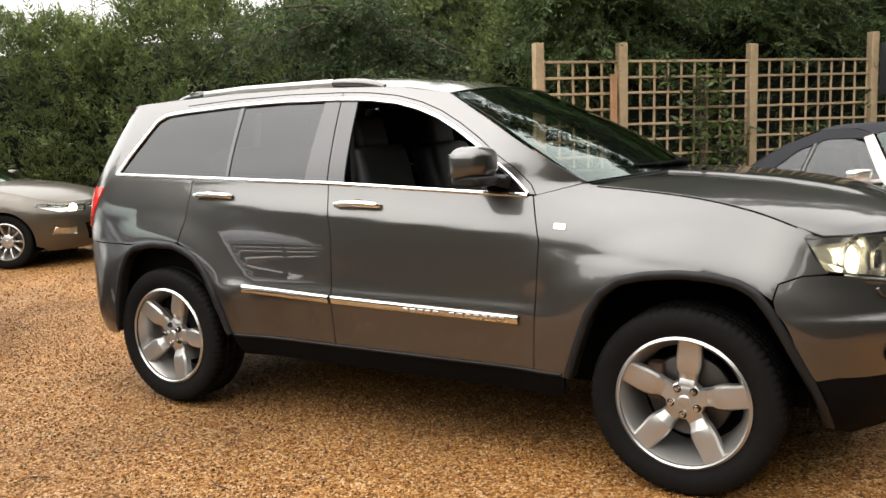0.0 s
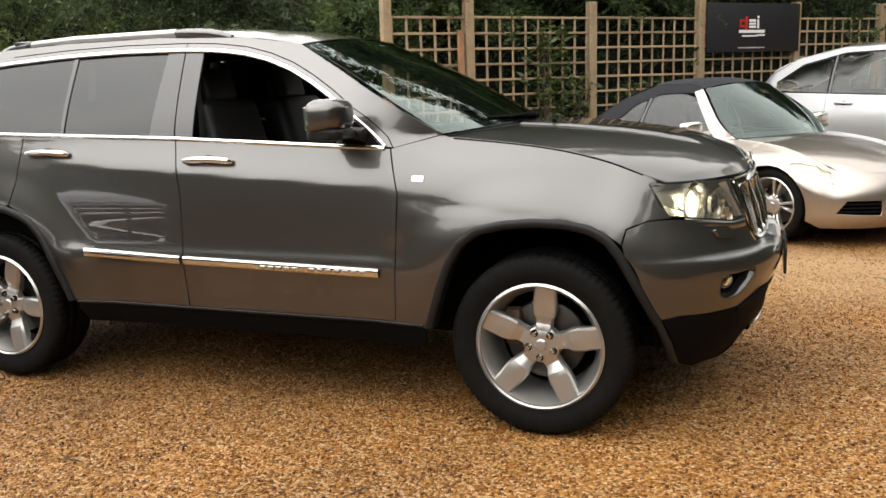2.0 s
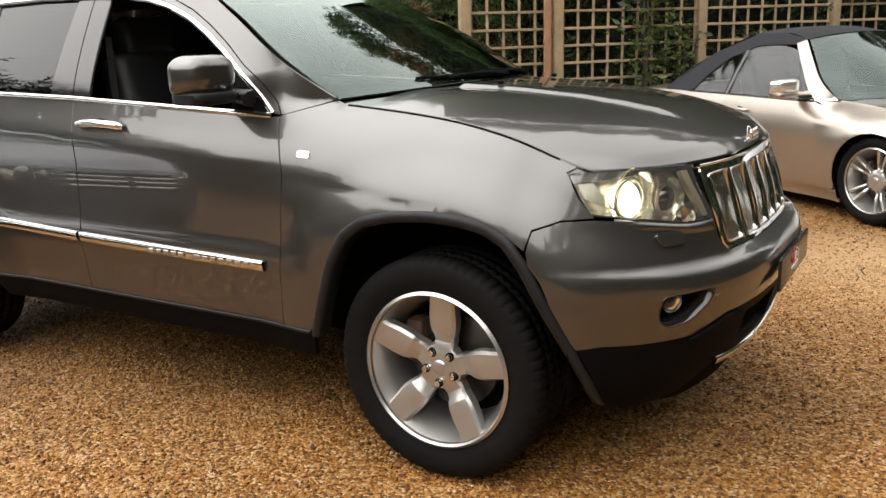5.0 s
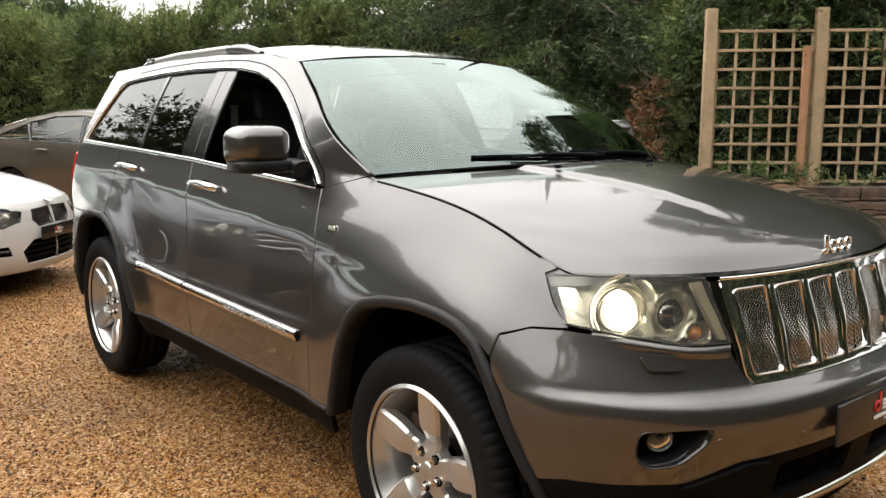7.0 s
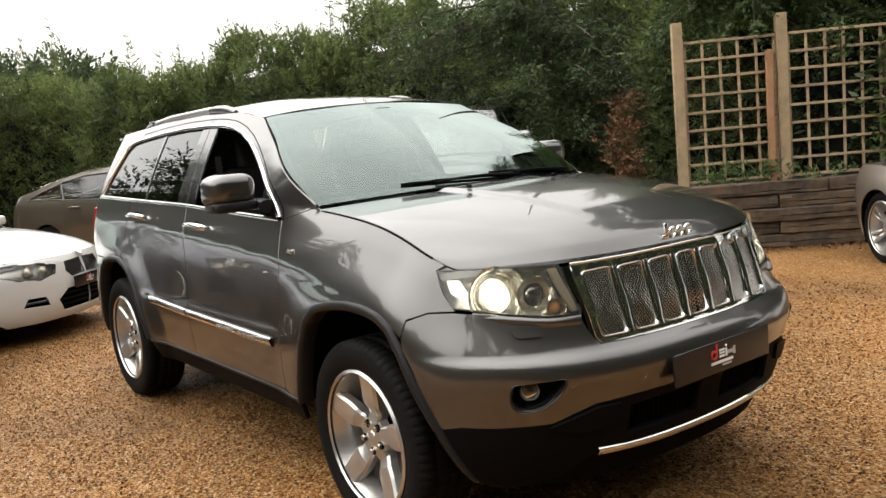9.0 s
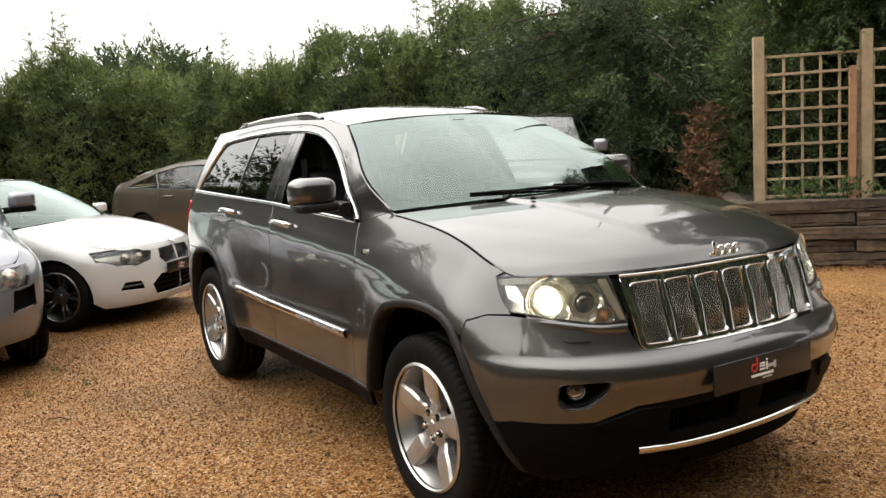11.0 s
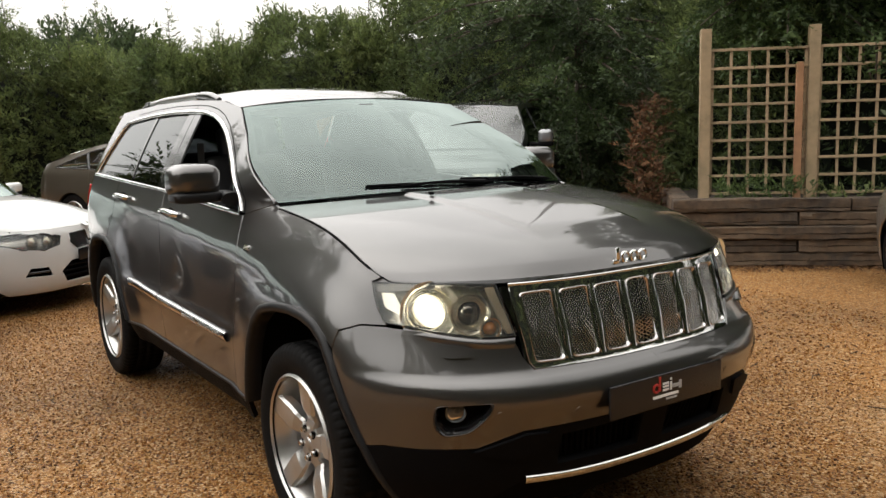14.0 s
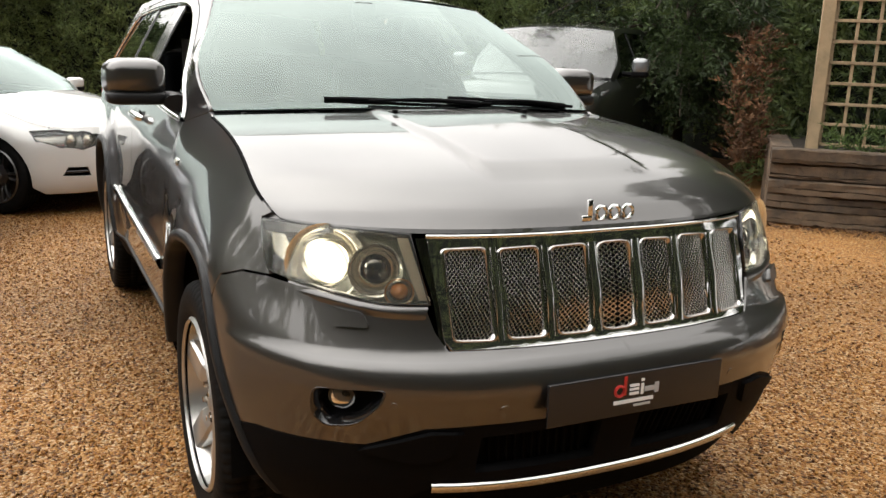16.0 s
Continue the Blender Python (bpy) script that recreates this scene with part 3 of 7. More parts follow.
def make_screen(B, name, material, a_line, bow_b, bow_t, rise_b=0.0, rise_t=0.0, off=0.0, label="", inset=0.0, v_span=(-1, 1), u_span=(0, 1), parent=None):
    """A curved pane between the two windscreen pillars (or, at the tail, the rear pillars)."""
    (x0, z0), (x1, z1) = a_line
    p0, p1 = B.P(*B.at(x0, z0)), B.P(*B.at(x1, z1))

    def fn(u, v):
        uu = u_span[0] + (u_span[1] - u_span[0]) * u
        ex, ez = x0 + (x1 - x0) * uu, z0 + (z1 - z0) * uu
        es = np.vectorize(lambda a, b: B.at(a, b)[0])(ex, ez)
        yy = np.abs(B.P(es, ez)[..., 1]) - inset
        k = 1 - v ** 2
        x = p0[0] + (p1[0] - p0[0]) * uu + (bow_b + (bow_t - bow_b) * uu) * k
        z = p0[2] + (p1[2] - p0[2]) * uu + (rise_b + (rise_t - rise_b) * uu) * k + 0.02 * np.sin(math.pi * uu)
        return np.stack([x, v * yy, z + off], -1)

    return grid(name, fn, 14, 25, material, parent or B.root, label, skirt=0.006, flip=(p1[0] > p0[0]) != (z1 > z0) or p1[0] < p0[0] and False, v_span=v_span), fn


def make_roof(B, name, material, x0, x1, bow0, bow1, edge_z, crown, label="", crown_mid=None):
    ez = Curve1(edge_z)
    mid = crown if crown_mid is None else crown_mid

    def fn(u, v):
        xs = x0 + (x1 - x0) * u
        S = B.P(xs, ez(xs))
        k = 1 - v ** 2
        x = xs + (bow0 * (1 - smooth(0, 0.25, u)) + bow1 * smooth(0.75, 1, u)) * k
        z = S[..., 2] + (crown + (mid - crown) * smooth(0, 0.3, u) * (1 - smooth(0.7, 1, u))) * (1 - np.abs(v) ** 2.6)
        return np.stack([x, v * np.abs(S[..., 1]), z], -1)

    return grid(name, fn, 30, 33, material, B.root, label, flip=True)


def tyre_mesh(R, rim, width, seg=180):
    w = width / 2
    prof = [(rim - 0.012, -w * 0.80), (rim + 0.004, -w * 0.86), (rim + 0.03 * (R - rim) / 0.11, -w * 0.97), (rim + 0.5 * (R - rim), -w * 1.0), (R - 0.030, -w * 0.97),
            (R - 0.012, -w * 0.90), (R - 0.002, -w * 0.78), (R, -w * 0.66), (R, -w * 0.42), (R - 0.008, -w * 0.40), (R - 0.008, -w * 0.32), (R, -w * 0.30),
            (R, -w * 0.06), (R - 0.008, -w * 0.05), (R - 0.008, w * 0.05), (R, w * 0.06), (R, w * 0.30), (R - 0.008, w * 0.32), (R - 0.008, w * 0.40), (R, w * 0.42), (R, w * 0.70),
            (R - 0.012, w * 0.90), (R - 0.03, w * 0.97), (rim + 0.5 * (R - rim), w), (rim + 0.004, w * 0.86), (rim - 0.012, w * 0.8)]
    V, F = lathe(prof, seg * 2)
    n = len(prof)
    V = np.array(V)
    for k in range(seg * 2):
        if k % 5 == 0:
            for i in (5, 6, 7, 8, 11, 12, 15, 16, 19, 20, 21):
                p = V[k * n + i]
                r = math.hypot(p[0], p[2])
                V[k * n + i] = (p[0] * (r - 0.007) / r, p[1], p[2] * (r - 0.007) / r)
    return V, F


def spoke_mesh(r0, r1, widths, y0, y1, depth, angle, lean=0.0, rows=13):
    """One spoke lofted outward along +z, turned to angle. widths: curve of half width along it."""
    wc = Curve1(widths)
    V, F = [], []
    for i in range(rows):
        t = i / (rows - 1)
        r = r0 + (r1 - r0) * t
        w = float(wc(t))
        y = y0 + (y1 - y0) * t ** 1.3
        dip = 0.014 * math.exp(-((t - 0.27) / 0.10) ** 2)
        crown = 0.16 * depth * math.exp(-((t - 0.52) / 0.16) ** 2)
        for px, py in ((-1.0, depth * 1.3), (-1.0, 0.34 * depth), (-0.82, 0.02 * depth), (-0.30, -crown), (0, -0.03 * depth - crown), (0.30, -crown), (0.82, 0.02 * depth), (1.0, 0.34 * depth), (1.0, depth * 1.3)):
            V.append((px * w + lean * math.sin(math.pi * t), y + py + dip, r))
    n = 9
    for i in range(rows - 1):
        for j in range(n - 1):
            F.append((i * n + j, i * n + j + 1, (i + 1) * n + j + 1, (i + 1) * n + j))
    c, s = math.cos(angle), math.sin(angle)
    V = [(x * c + z * s, y, -x * s + z * c) for x, y, z in V]
    return V, F


def make_wheel(parent, x, y, z, R, rim, width, style, sg, metal_mat, caps=True, phase=0.0, label="", tyre_data=None):
    """Wheel facing -y (mirrored for the other side): rim with spokes, tyre, nuts, brake disc and caliper."""
    f = -width / 2
    prof = [(rim - 0.004, f + 0.004), (rim + 0.006, f + 0.012), (rim + 0.002, f + 0.022), (rim - 0.010, f + 0.020), (rim - 0.018, f + 0.032), (rim - 0.03, f + 0.06), (rim - 0.045, f + 0.10), (rim - 0.05, -f - 0.02)]
    prof = [(rim - 0.010, f + 0.012)] + prof[:1] + prof[1:3] + [(rim - 0.012, f + 0.022)] + prof[5:]
    V, F = lathe(prof, 72)
    V, F = list(V), list(F)

    arms = []

    def add(VV, FF):
        k = len(V)
        V.extend(VV)
        F.extend([tuple(i + k for i in q) for q in FF])

    hub_y = f + 0.052
    if style == "five":
        for k in range(5):
            arms.append(spoke_mesh(0.035, rim - 0.012, [(0, 0.050), (0.16, 0.036), (0.30, 0.036), (0.46, 0.048), (0.62, 0.051), (0.82, 0.048), (1, 0.047)], hub_y, f + 0.022, 0.034, phase + 2 * math.pi * k / 5))
    elif style == "twin":
        for k in range(5):
            for d in (-0.17, 0.17):
                arms.append(spoke_mesh(0.05, rim - 0.012, [(0, 0.012), (0.5, 0.012), (1, 0.016)], hub_y, f + 0.02, 0.028, phase + 2 * math.pi * k / 5 + d))
    else:
        for k in range(10):
            arms.append(spoke_mesh(0.05, rim - 0.012, [(0, 0.012), (0.5, 0.012), (1, 0.017)], hub_y, f + 0.02, 0.028, phase + 2 * math.pi * k / 10))
    hv, hf = lathe([(0.001, hub_y - 0.004), (0.03, hub_y - 0.004), (0.060, hub_y - 0.001), (0.078, hub_y + 0.008), (0.084, hub_y + 0.04)], 40)
    add(hv, hf)
    m = Matrix.Translation((x, y, z))
    if sg > 0:
        m = m @ Matrix.Rotation(math.pi, 4, "Z")
    wheel = raw("wheel", V, F, metal_mat, parent, label)
    wheel.matrix_basis = m
    me = wheel.data
    bm = bmesh.new()
    bm.from_mesh(me)
    bmesh.ops.recalc_face_normals(bm, faces=bm.faces[:])
    for e in bm.edges:
        e.smooth = not (len(e.link_faces) == 2 and e.calc_face_angle(0) > radians(35))
    bm.to_mesh(me)
    bm.free()
    for av, af in arms:
        sb_ = bmesh.new()
        vs_ = [sb_.verts.new(p) for p in av]
        for q in af:
            sb_.faces.new([vs_[i] for i in q])
        part("spoke", sb_, metal_mat, wheel, smooth_angle=16)
    raw("tyre", *tyre_mesh(R, rim, width, 180 if caps else 60), RUBBER, wheel, "black road tyre with block tread")
    dv, df = lathe([(0.05, hub_y + 0.09), (0.165, hub_y + 0.09), (0.172, hub_y + 0.095), (0.172, hub_y + 0.115), (0.05, hub_y + 0.115)], 40)
    raw("brake_disc", dv, df, STEEL, wheel)
    bc = box_bm((0.07, 0.08, 0.16), (-0.14, hub_y + 0.10, 0.05), 0.02)
    part("brake_caliper", bc, RUST, wheel)
    lv, lf = lathe([(0.001, -f - 0.02), (rim - 0.06, -f - 0.02), (rim - 0.05, -f - 0.04)], 32)
    raw("brake_shield", lv, lf, LINER, wheel)
    if caps:
        for k in range(5):
            a = phase + 2 * math.pi * (k + 0.5) / 5
            bm = bmesh.new()
            bmesh.ops.create_cone(bm, segments=6, radius1=0.0105, radius2=0.009, depth=0.022, cap_ends=True)
            for v in bm.verts:
                v.co = Vector((v.co.x + 0.0565 * math.sin(a), v.co.z + hub_y - 0.006, v.co.y + 0.0565 * math.cos(a)))
            part("lug_nut", bm, CHROME, wheel)
            # black ring paints the shaded hole round the nut
            rv, rf = lathe([(0.010, hub_y - 0.002), (0.0155, hub_y - 0.0035), (0.016, hub_y + 0.004)], 16)
            rv = [(p[0] + 0.0565 * math.sin(a), p[1], p[2] + 0.0565 * math.cos(a)) for p in rv]
            raw("nut_recess", rv, rf, LINER, wheel)
    cv, cf = lathe([(0.001, hub_y - 0.010), (0.018, hub_y - 0.010), (0.027, hub_y - 0.006), (0.029, hub_y + 0.002)], 28)
    raw("centre_cap", cv, cf, metal_mat, wheel)
    return wheel


def door_handle(parent, B, x, z, sg, material, length=0.25):
    """A bar handle on two feet, over a black disc for its shaded recess."""
    L = length / 2
    o = B.P(x, z, sg)
    n = B.N(x, z, sg)
    bm = bmesh.new()
    pts = [o + n * d + np.array((dx, 0, -0.004 * abs(dx) / L)) for dx, d in ((-L, 0.008), (-L * 0.93, 0.024), (-L * 0.6, 0.034), (0, 0.037), (L * 0.6, 0.034), (L * 0.93, 0.024), (L, 0.008))]
    tube_bm([tuple(p) for p in pts], [0.013, 0.016, 0.0165, 0.0165, 0.0165, 0.016, 0.013], 12, bm, flat=1.0)
    h = part("door_handle", bm, material, parent)
    # no hollow is cut: a black disc paints the shade behind the bar
    bm = bmesh.new()
    bmesh.ops.create_uvsphere(bm, u_segments=20, v_segments=8, radius=1)
    for v in bm.verts:
        v.co = Vector(o + n * 0.001) + Vector((v.co.x * L * 0.42, 0, v.co.z * 0.030)) + Vector(n) * (0.004 * v.co.y)
    part("handle_recess", bm, LINER, h)
    return h


def side_mirror(parent, B, x, y, z, sg, shell, size=(0.17, 0.23, 0.17), foot=None, lower=PLASTIC):
    """Housing with rounded shell, dark base, arm and glass."""
    bm = bmesh.new()
    bmesh.ops.create_cube(bm, size=1)
    bmesh.ops.bevel(bm, geom=bm.edges[:], offset=0.32, segments=6, affect="EDGES", profile=0.5)
    for v in bm.verts:
        c = v.co
        k = 1.0 - 0.22 * (c.x + 0.5) * 1.0
        v.co = Vector((c.x * size[0], c.y * size[1] * k, c.z * size[2] * k + 0.012 * (c.x + 0.5)))
        v.co += Vector((x, sg * y, z))
    sh = part("mirror_housing", bm, shell, parent)
    bm = bmesh.new()
    bmesh.ops.create_cube(bm, size=1)
    bmesh.ops.bevel(bm, geom=bm.edges[:], offset=0.25, segments=3, affect="EDGES", profile=0.5)
    for v in bm.verts:
        c = v.co
        v.co = Vector((x + c.x * size[0] * 0.92, sg * y + c.y * size[1] * 0.86, z - size[2] * 0.40 + c.z * size[2] * 0.32))
    part("mirror_base", bm, lower, sh)
    fx, fy, fz = foot
    bm = tube_bm([(x, sg * (y - size[1] * 0.25), z - size[2] * 0.40), (x + 0.01, sg * (y - size[1] * 0.55), z - size[2] * 0.42), (fx, sg * fy, fz)], [0.045, 0.042, 0.05], 12, flat=0.62)
    part("mirror_arm", bm, lower, sh)
    bm = box_bm((0.012, size[1] * 0.62, size[2] * 0.60), (x - size[0] * 0.5 + 0.004, sg * y, z), 0.0015, 1)
    part("mirror_glass", bm, CHROME, sh)
    return sh


# ---- the grey off-roader in the middle of the yard ----
RIMCHROME = mat("dulled_chrome", (0.62, 0.61, 0.60), rough=0.12, metal=1.0, var=0.1, scale=12)
LIP = mat("satin_arch_trim", (0.014, 0.014, 0.0145), rough=0.38, var=0.2, scale=20, spec=0.2)

suv = thing("off_road_car", "dark metallic grey off-road estate car with chrome trim standing on gravel", "car")
B = Body(suv,
         base=[(0.26, 0.83), (0.36, 0.885), (0.44, 0.912), (0.58, 0.926), (0.68, 0.936), (0.708, 0.9345), (0.728, 0.930), (0.75, 0.925), (0.775, 0.9225), (0.87, 0.9155), (0.97, 0.908), (1.03, 0.9035), (1.045, 0.902), (1.058, 0.8985), (1.15, 0.866), (1.22, 0.843), (1.25, 0.833), (1.40, 0.80)],
         rake=(0.050, -0.75), fine=0.022,
         nose=[(0.26, 0.78), (0.36, 0.835), (0.45, 0.876), (0.55, 0.903), (0.60, 0.919), (0.66, 0.939), (0.69, 0.946), (0.728, 0.938), (0.754, 0.924), (0.769, 0.904), (0.780, 0.877), (0.9, 0.852), (1.0, 0.818), (1.063, 0.80), (1.1, 0.78)],
         tail=[(0.3, -3.72), (0.45, -3.84), (0.6, -3.87), (0.9, -3.86), (1.2, -3.80), (1.45, -3.66), (1.67, -3.52)],
         xa=0.2, xb=-3.30, n_front=[(0.3, 2.6), (0.74, 2.7), (0.9, 2.4), (1.1, 2.35)], n_rear=2.6,
         hood_z=[(-0.7, 1.27), (-0.4, 1.247), (0, 1.207), (0.25, 1.155), (0.4, 1.10), (0.486, 1.063)],
         hood_y=[(-0.7, 0.80), (-0.4, 0.785), (0.2, 0.815), (0.486, 0.863)],
         cowl=(-0.98, -0.46, 0.27), belt_z=1.25, roof_in=(0.235, 1.2), crest=1.6,
         plain=[(0.26, 0.83), (0.36, 0.885), (0.44, 0.910), (0.58, 0.922), (0.70, 0.926), (0.82, 0.926), (0.92, 0.920), (1.0, 0.908), (1.06, 0.893), (1.15, 0.866), (1.22, 0.843), (1.25, 0.833), (1.40, 0.80)],
         fade=(-2.60, -2.36, -0.74, -0.52),
         flare=((0.0, 0.387, 0.53, 0.028), (-2.915, 0.387, 0.53, 0.028)))

ARCH_F = [(-0.50, 0.44), (-0.455, 0.58), (-0.40, 0.735), (-0.345, 0.83), (-0.27, 0.888), (-0.15, 0.917), (-0.012, 0.930), (0.12, 0.925), (0.215, 0.908), (0.29, 0.868), (0.35, 0.79), (0.42, 0.665), (0.475, 0.56), (0.495, 0.52), (0.53, 0.43), (0.55, 0.335)]
ARCH_R = [(x - 2.915, z) for x, z in [(-0.43, 0.38), (-0.385, 0.58), (-0.335, 0.745), (-0.275, 0.855), (-0.20, 0.905), (-0.05, 0.930), (0.12, 0.928), (0.21, 0.900), (0.29, 0.86), (0.355, 0.79), (0.42, 0.67), (0.475, 0.54), (0.51, 0.45)]]
BELT = [(-3.315, 1.296), (-2.70, 1.279), (-1.78, 1.254), (-0.885, 1.214), (-0.70, 1.206)]
TOPLINE = [(-0.70, 1.212), (-0.79, 1.289), (-0.98, 1.424), (-1.10, 1.497), (-1.22, 1.558), (-1.35, 1.606), (-1.488, 1.640), (-1.66, 1.662), (-1.84, 1.671), (-2.2, 1.675), (-2.57, 1.665), (-2.9, 1.645), (-3.06, 1.630), (-3.12, 1.60)]


def belt(x):
    return float(np.interp(x, [p[0] for p in BELT], [p[1] for p in BELT]))


def belt_run(x0, x1, dz=0.0, n=9):
    return [(x, belt(x) + dz) for x in np.linspace(x0, x1, n)]


HL = [(0.430, 1.056), ("y", 0.70, 1.058), ("y", 0.535, 1.052), ("y", 0.508, 0.890), ("y", 0.62, 0.890), ("y", 0.738, 0.915), (0.505, 0.938), (0.473, 0.983)]
FOG = [("y", 0.785, 0.695), ("y", 0.635, 0.705), ("y", 0.645, 0.665), ("y", 0.69, 0.603), ("y", 0.755, 0.590), ("y", 0.783, 0.625)]


def chart_ring(name, line, levels, material, sg, parent, label="", pin=None):
    """A moulded ring that follows a closed chart line; levels are (scale about the middle, height over the skin)."""
    q = np.array(line)
    mid = q.mean(0)
    if pin is not None:
        mid[0] = pin
    V, F, nn = [], [], len(q)
    for sc, o in levels:
        e = mid + (q - mid) * sc
        V += list(B.P(e[:, 0], e[:, 1], sg, o))
    for r in range(len(levels) - 1):
        for i in range(nn):
            j = (i + 1) % nn
            if pin is not None and min(q[i, 0], q[j, 0]) > pin - 0.002:
                continue
            F.append((r * nn + i, r * nn + j, (r + 1) * nn + j, (r + 1) * nn + i))
    return raw(name, V, F, material, parent, label)


FOG_LINE = rounded(B.chart(FOG), 0.035, 5)
SLOT_Y, SLOT_W = (0.137, 0.274, 0.411), 0.056
ROOF_Z = [(-1.2, 1.675), (-1.5, 1.718), (-2.0, 1.738), (-2.6, 1.733), (-3.1, 1.710), (-3.45, 1.676)]

for sg in (-1, 1):
    fender = [p for p in ARCH_F if p[0] < 0.30]
    fender += [(0.335, 0.835), (0.352, 0.898), (0.43, 0.925), (0.515, 0.929), (0.468, 0.982), (0.424, 1.060)]
    fender += [(x, float(B.hood_z(x)) - 0.004) for x in (0.45, 0.4, 0.33, 0.25, 0.15, 0, -0.15, -0.3, -0.40)]
    fender += [(-0.45, 1.257), (-0.669, 1.204), (-0.619, 1.014), (-0.641, 0.456)]
    B.patch("front_wing", fender, PAINT_GREY, sg=sg, h=0.04)
    fd = [(-0.647, 0.456), (-0.625, 1.014), (-0.676, 1.203)] + belt_run(-0.70, -1.776, -0.004) + [(-1.734, 1.0), (-1.728, 0.456)]
    door_f = B.patch("front_door", fd[::-1], PAINT_GREY, sg=sg, h=0.045)
    rd = [(-1.735, 0.456), (-1.741, 1.0), (-1.783, 1.25)] + belt_run(-1.79, -2.694, -0.004) + [(-2.722, 1.05), (-2.76, 0.93)]
    rd += [p for p in ARCH_R if p[0] > -2.72] + [(-2.40, 0.456)]
    door_r = B.patch("rear_door", rd[::-1], PAINT_GREY, sg=sg, h=0.045)
    side = [(-2.7, 1.283)] + belt_run(-2.72, -3.30, 0.004) + [(-3.318, 1.302)] + [(x, z + 0.002) for x, z in TOPLINE[::-1]] + [(-0.655, 1.21), (-0.45, 1.262), (-0.83, 1.472), (-1.2, 1.675)]
    side += [(x, z) for x, z in ROOF_Z[1:]] + [(-3.555, 1.456), (-3.70, 1.215), ("r", 0.62, 1.19), ("r", 0.62, 0.905), (-3.42, 0.905), (-3.13, 0.908)]
    side += [p for p in ARCH_R if -3.11 < p[0] < -2.75] + [(-2.768, 0.934), (-2.729, 1.05)]
    B.patch("rear_quarter", side, PAINT_GREY, sg=sg, h=0.05)
    rb = [p for p in ARCH_R if p[0] < -3.11][::-1] + [(-3.36, 0.36), ("r", 0.4, 0.36), ("r", 0.0, 0.36), ("r", 0.0, 0.898), ("r", 0.6, 0.898), (-3.42, 0.898), (-3.14, 0.90)]
    B.patch("rear_bumper", rb, PAINT_GREY, sg=sg, h=0.06)
    B.patch("tailgate_half", [("r", 0.61, 0.91), ("r", 0.0, 0.91), ("r", 0.0, 1.2), ("r", 0.61, 1.2)], PAINT_GREY, sg=sg, h=0.08)
    B.patch("tail_lamp", rounded(B.chart([(-3.41, 1.225), ("r", 0.58, 1.21), ("r", 0.58, 0.985), (-3.58, 0.985), (-3.50, 1.09)]), 0.03), LAMP_RED, sg=sg, off=0.008, h=0.04, ready=True, label="red tail lamp lens")
    # nose
    bump = [p for p in ARCH_F if p[0] > 0.30][::-1]
    low = [(0.492, 0.535), (0.56, 0.548), ("y", 0.80, 0.545), ("y", 0.665, 0.548), ("y", 0.60, 0.578), ("y", 0.54, 0.60), ("y", 0.40, 0.605), ("y", 0.2, 0.606), ("y", 0.0, 0.606)]
    front = low + [("y", 0.0, 0.779), ("y", 0.25, 0.780), ("y", 0.476, 0.783), ("y", 0.502, 0.825), ("y", 0.52, 0.884), ("y", 0.62, 0.884), ("y", 0.738, 0.910), (0.51, 0.922), (0.43, 0.919), (0.356, 0.892), (0.341, 0.832)]
    front += [p for p in ARCH_F if 0.34 < p[0] < 0.485]
    B.patch("front_bumper", B.chart(front), PAINT_GREY, [FOG_LINE], sg=sg, h=0.035, ready=True)
    dam = [(0.53, 0.45), (0.497, 0.530)] + [(q[0], q[1], q[2] - 0.004) if len(q) == 3 else (q[0], q[1] - 0.004) for q in low[1:]] + [("y", 0.0, 0.42), ("y", 0.45, 0.42), ("y", 0.52, 0.40), ("y", 0.60, 0.33), (0.60, 0.30), (0.55, 0.33)]
    intake = [("y", 0.40, 0.565), ("y", 0.06, 0.572), ("y", 0.06, 0.455), ("y", 0.40, 0.455)]
    B.patch("lower_valance", dam, PLASTIC, [intake], sg=sg, h=0.05, skirt=0.03, label="black textured plastic lower bumper")
    B.patch("intake_back", [("y", 0.50, 0.59), ("y", 0.0, 0.598), ("y", 0.0, 0.43), ("y", 0.50, 0.43)], LINER, sg=sg, off=-0.042, h=0.06, skirt=0)
    for k in range(12):
        yy = 0.09 + 0.024 * k
        B.strip("intake_fin", [("y", yy, 0.46), ("y", yy + 0.02, 0.565)], 0.005, LINER, sg, off=-0.030, depth=0.015)
    B.patch("valance_step", [("y", 0.53, 0.59), ("y", 0.60, 0.565), ("y", 0.68, 0.535), ("y", 0.55, 0.50), ("y", 0.47, 0.52), ("y", 0.45, 0.588)], PLASTIC, sg=sg, off=0.012, h=0.05, skirt=0.02)
    B.patch("under_lip", [("y", 0.0, 0.412), ("y", 0.45, 0.412), ("y", 0.52, 0.392), ("y", 0.60, 0.322), (0.60, 0.29), ("y", 0.5, 0.27), ("y", 0.0, 0.27)], LINER, sg=sg, off=-0.02, h=0.08, skirt=0)
    B.strip("chrome_lip", [("y", y, 0.398 + 0.016 * (y / 0.5) ** 2) for y in np.linspace(0.50, 0.0, 14)], 0.026, CHROME, sg, off=0.006, depth=0.02, label="bright chrome strip along the lower bumper")
    # fog lamp
    B.patch("fog_recess", FOG_LINE, LINER, sg=sg, off=-0.055, h=0.05, skirt=0, ready=True)
    chart_ring("fog_surround", FOG_LINE, ((1.02, -0.004), (1.0, 0.003), (0.95, 0.0), (0.86, -0.05)), GLOSSBLACK, sg, suv)
    c = B.P(*B.at("y", 0.735, 0.652), sg, -0.035)
    n = B.N(*B.at("y", 0.66, 0.652), sg)
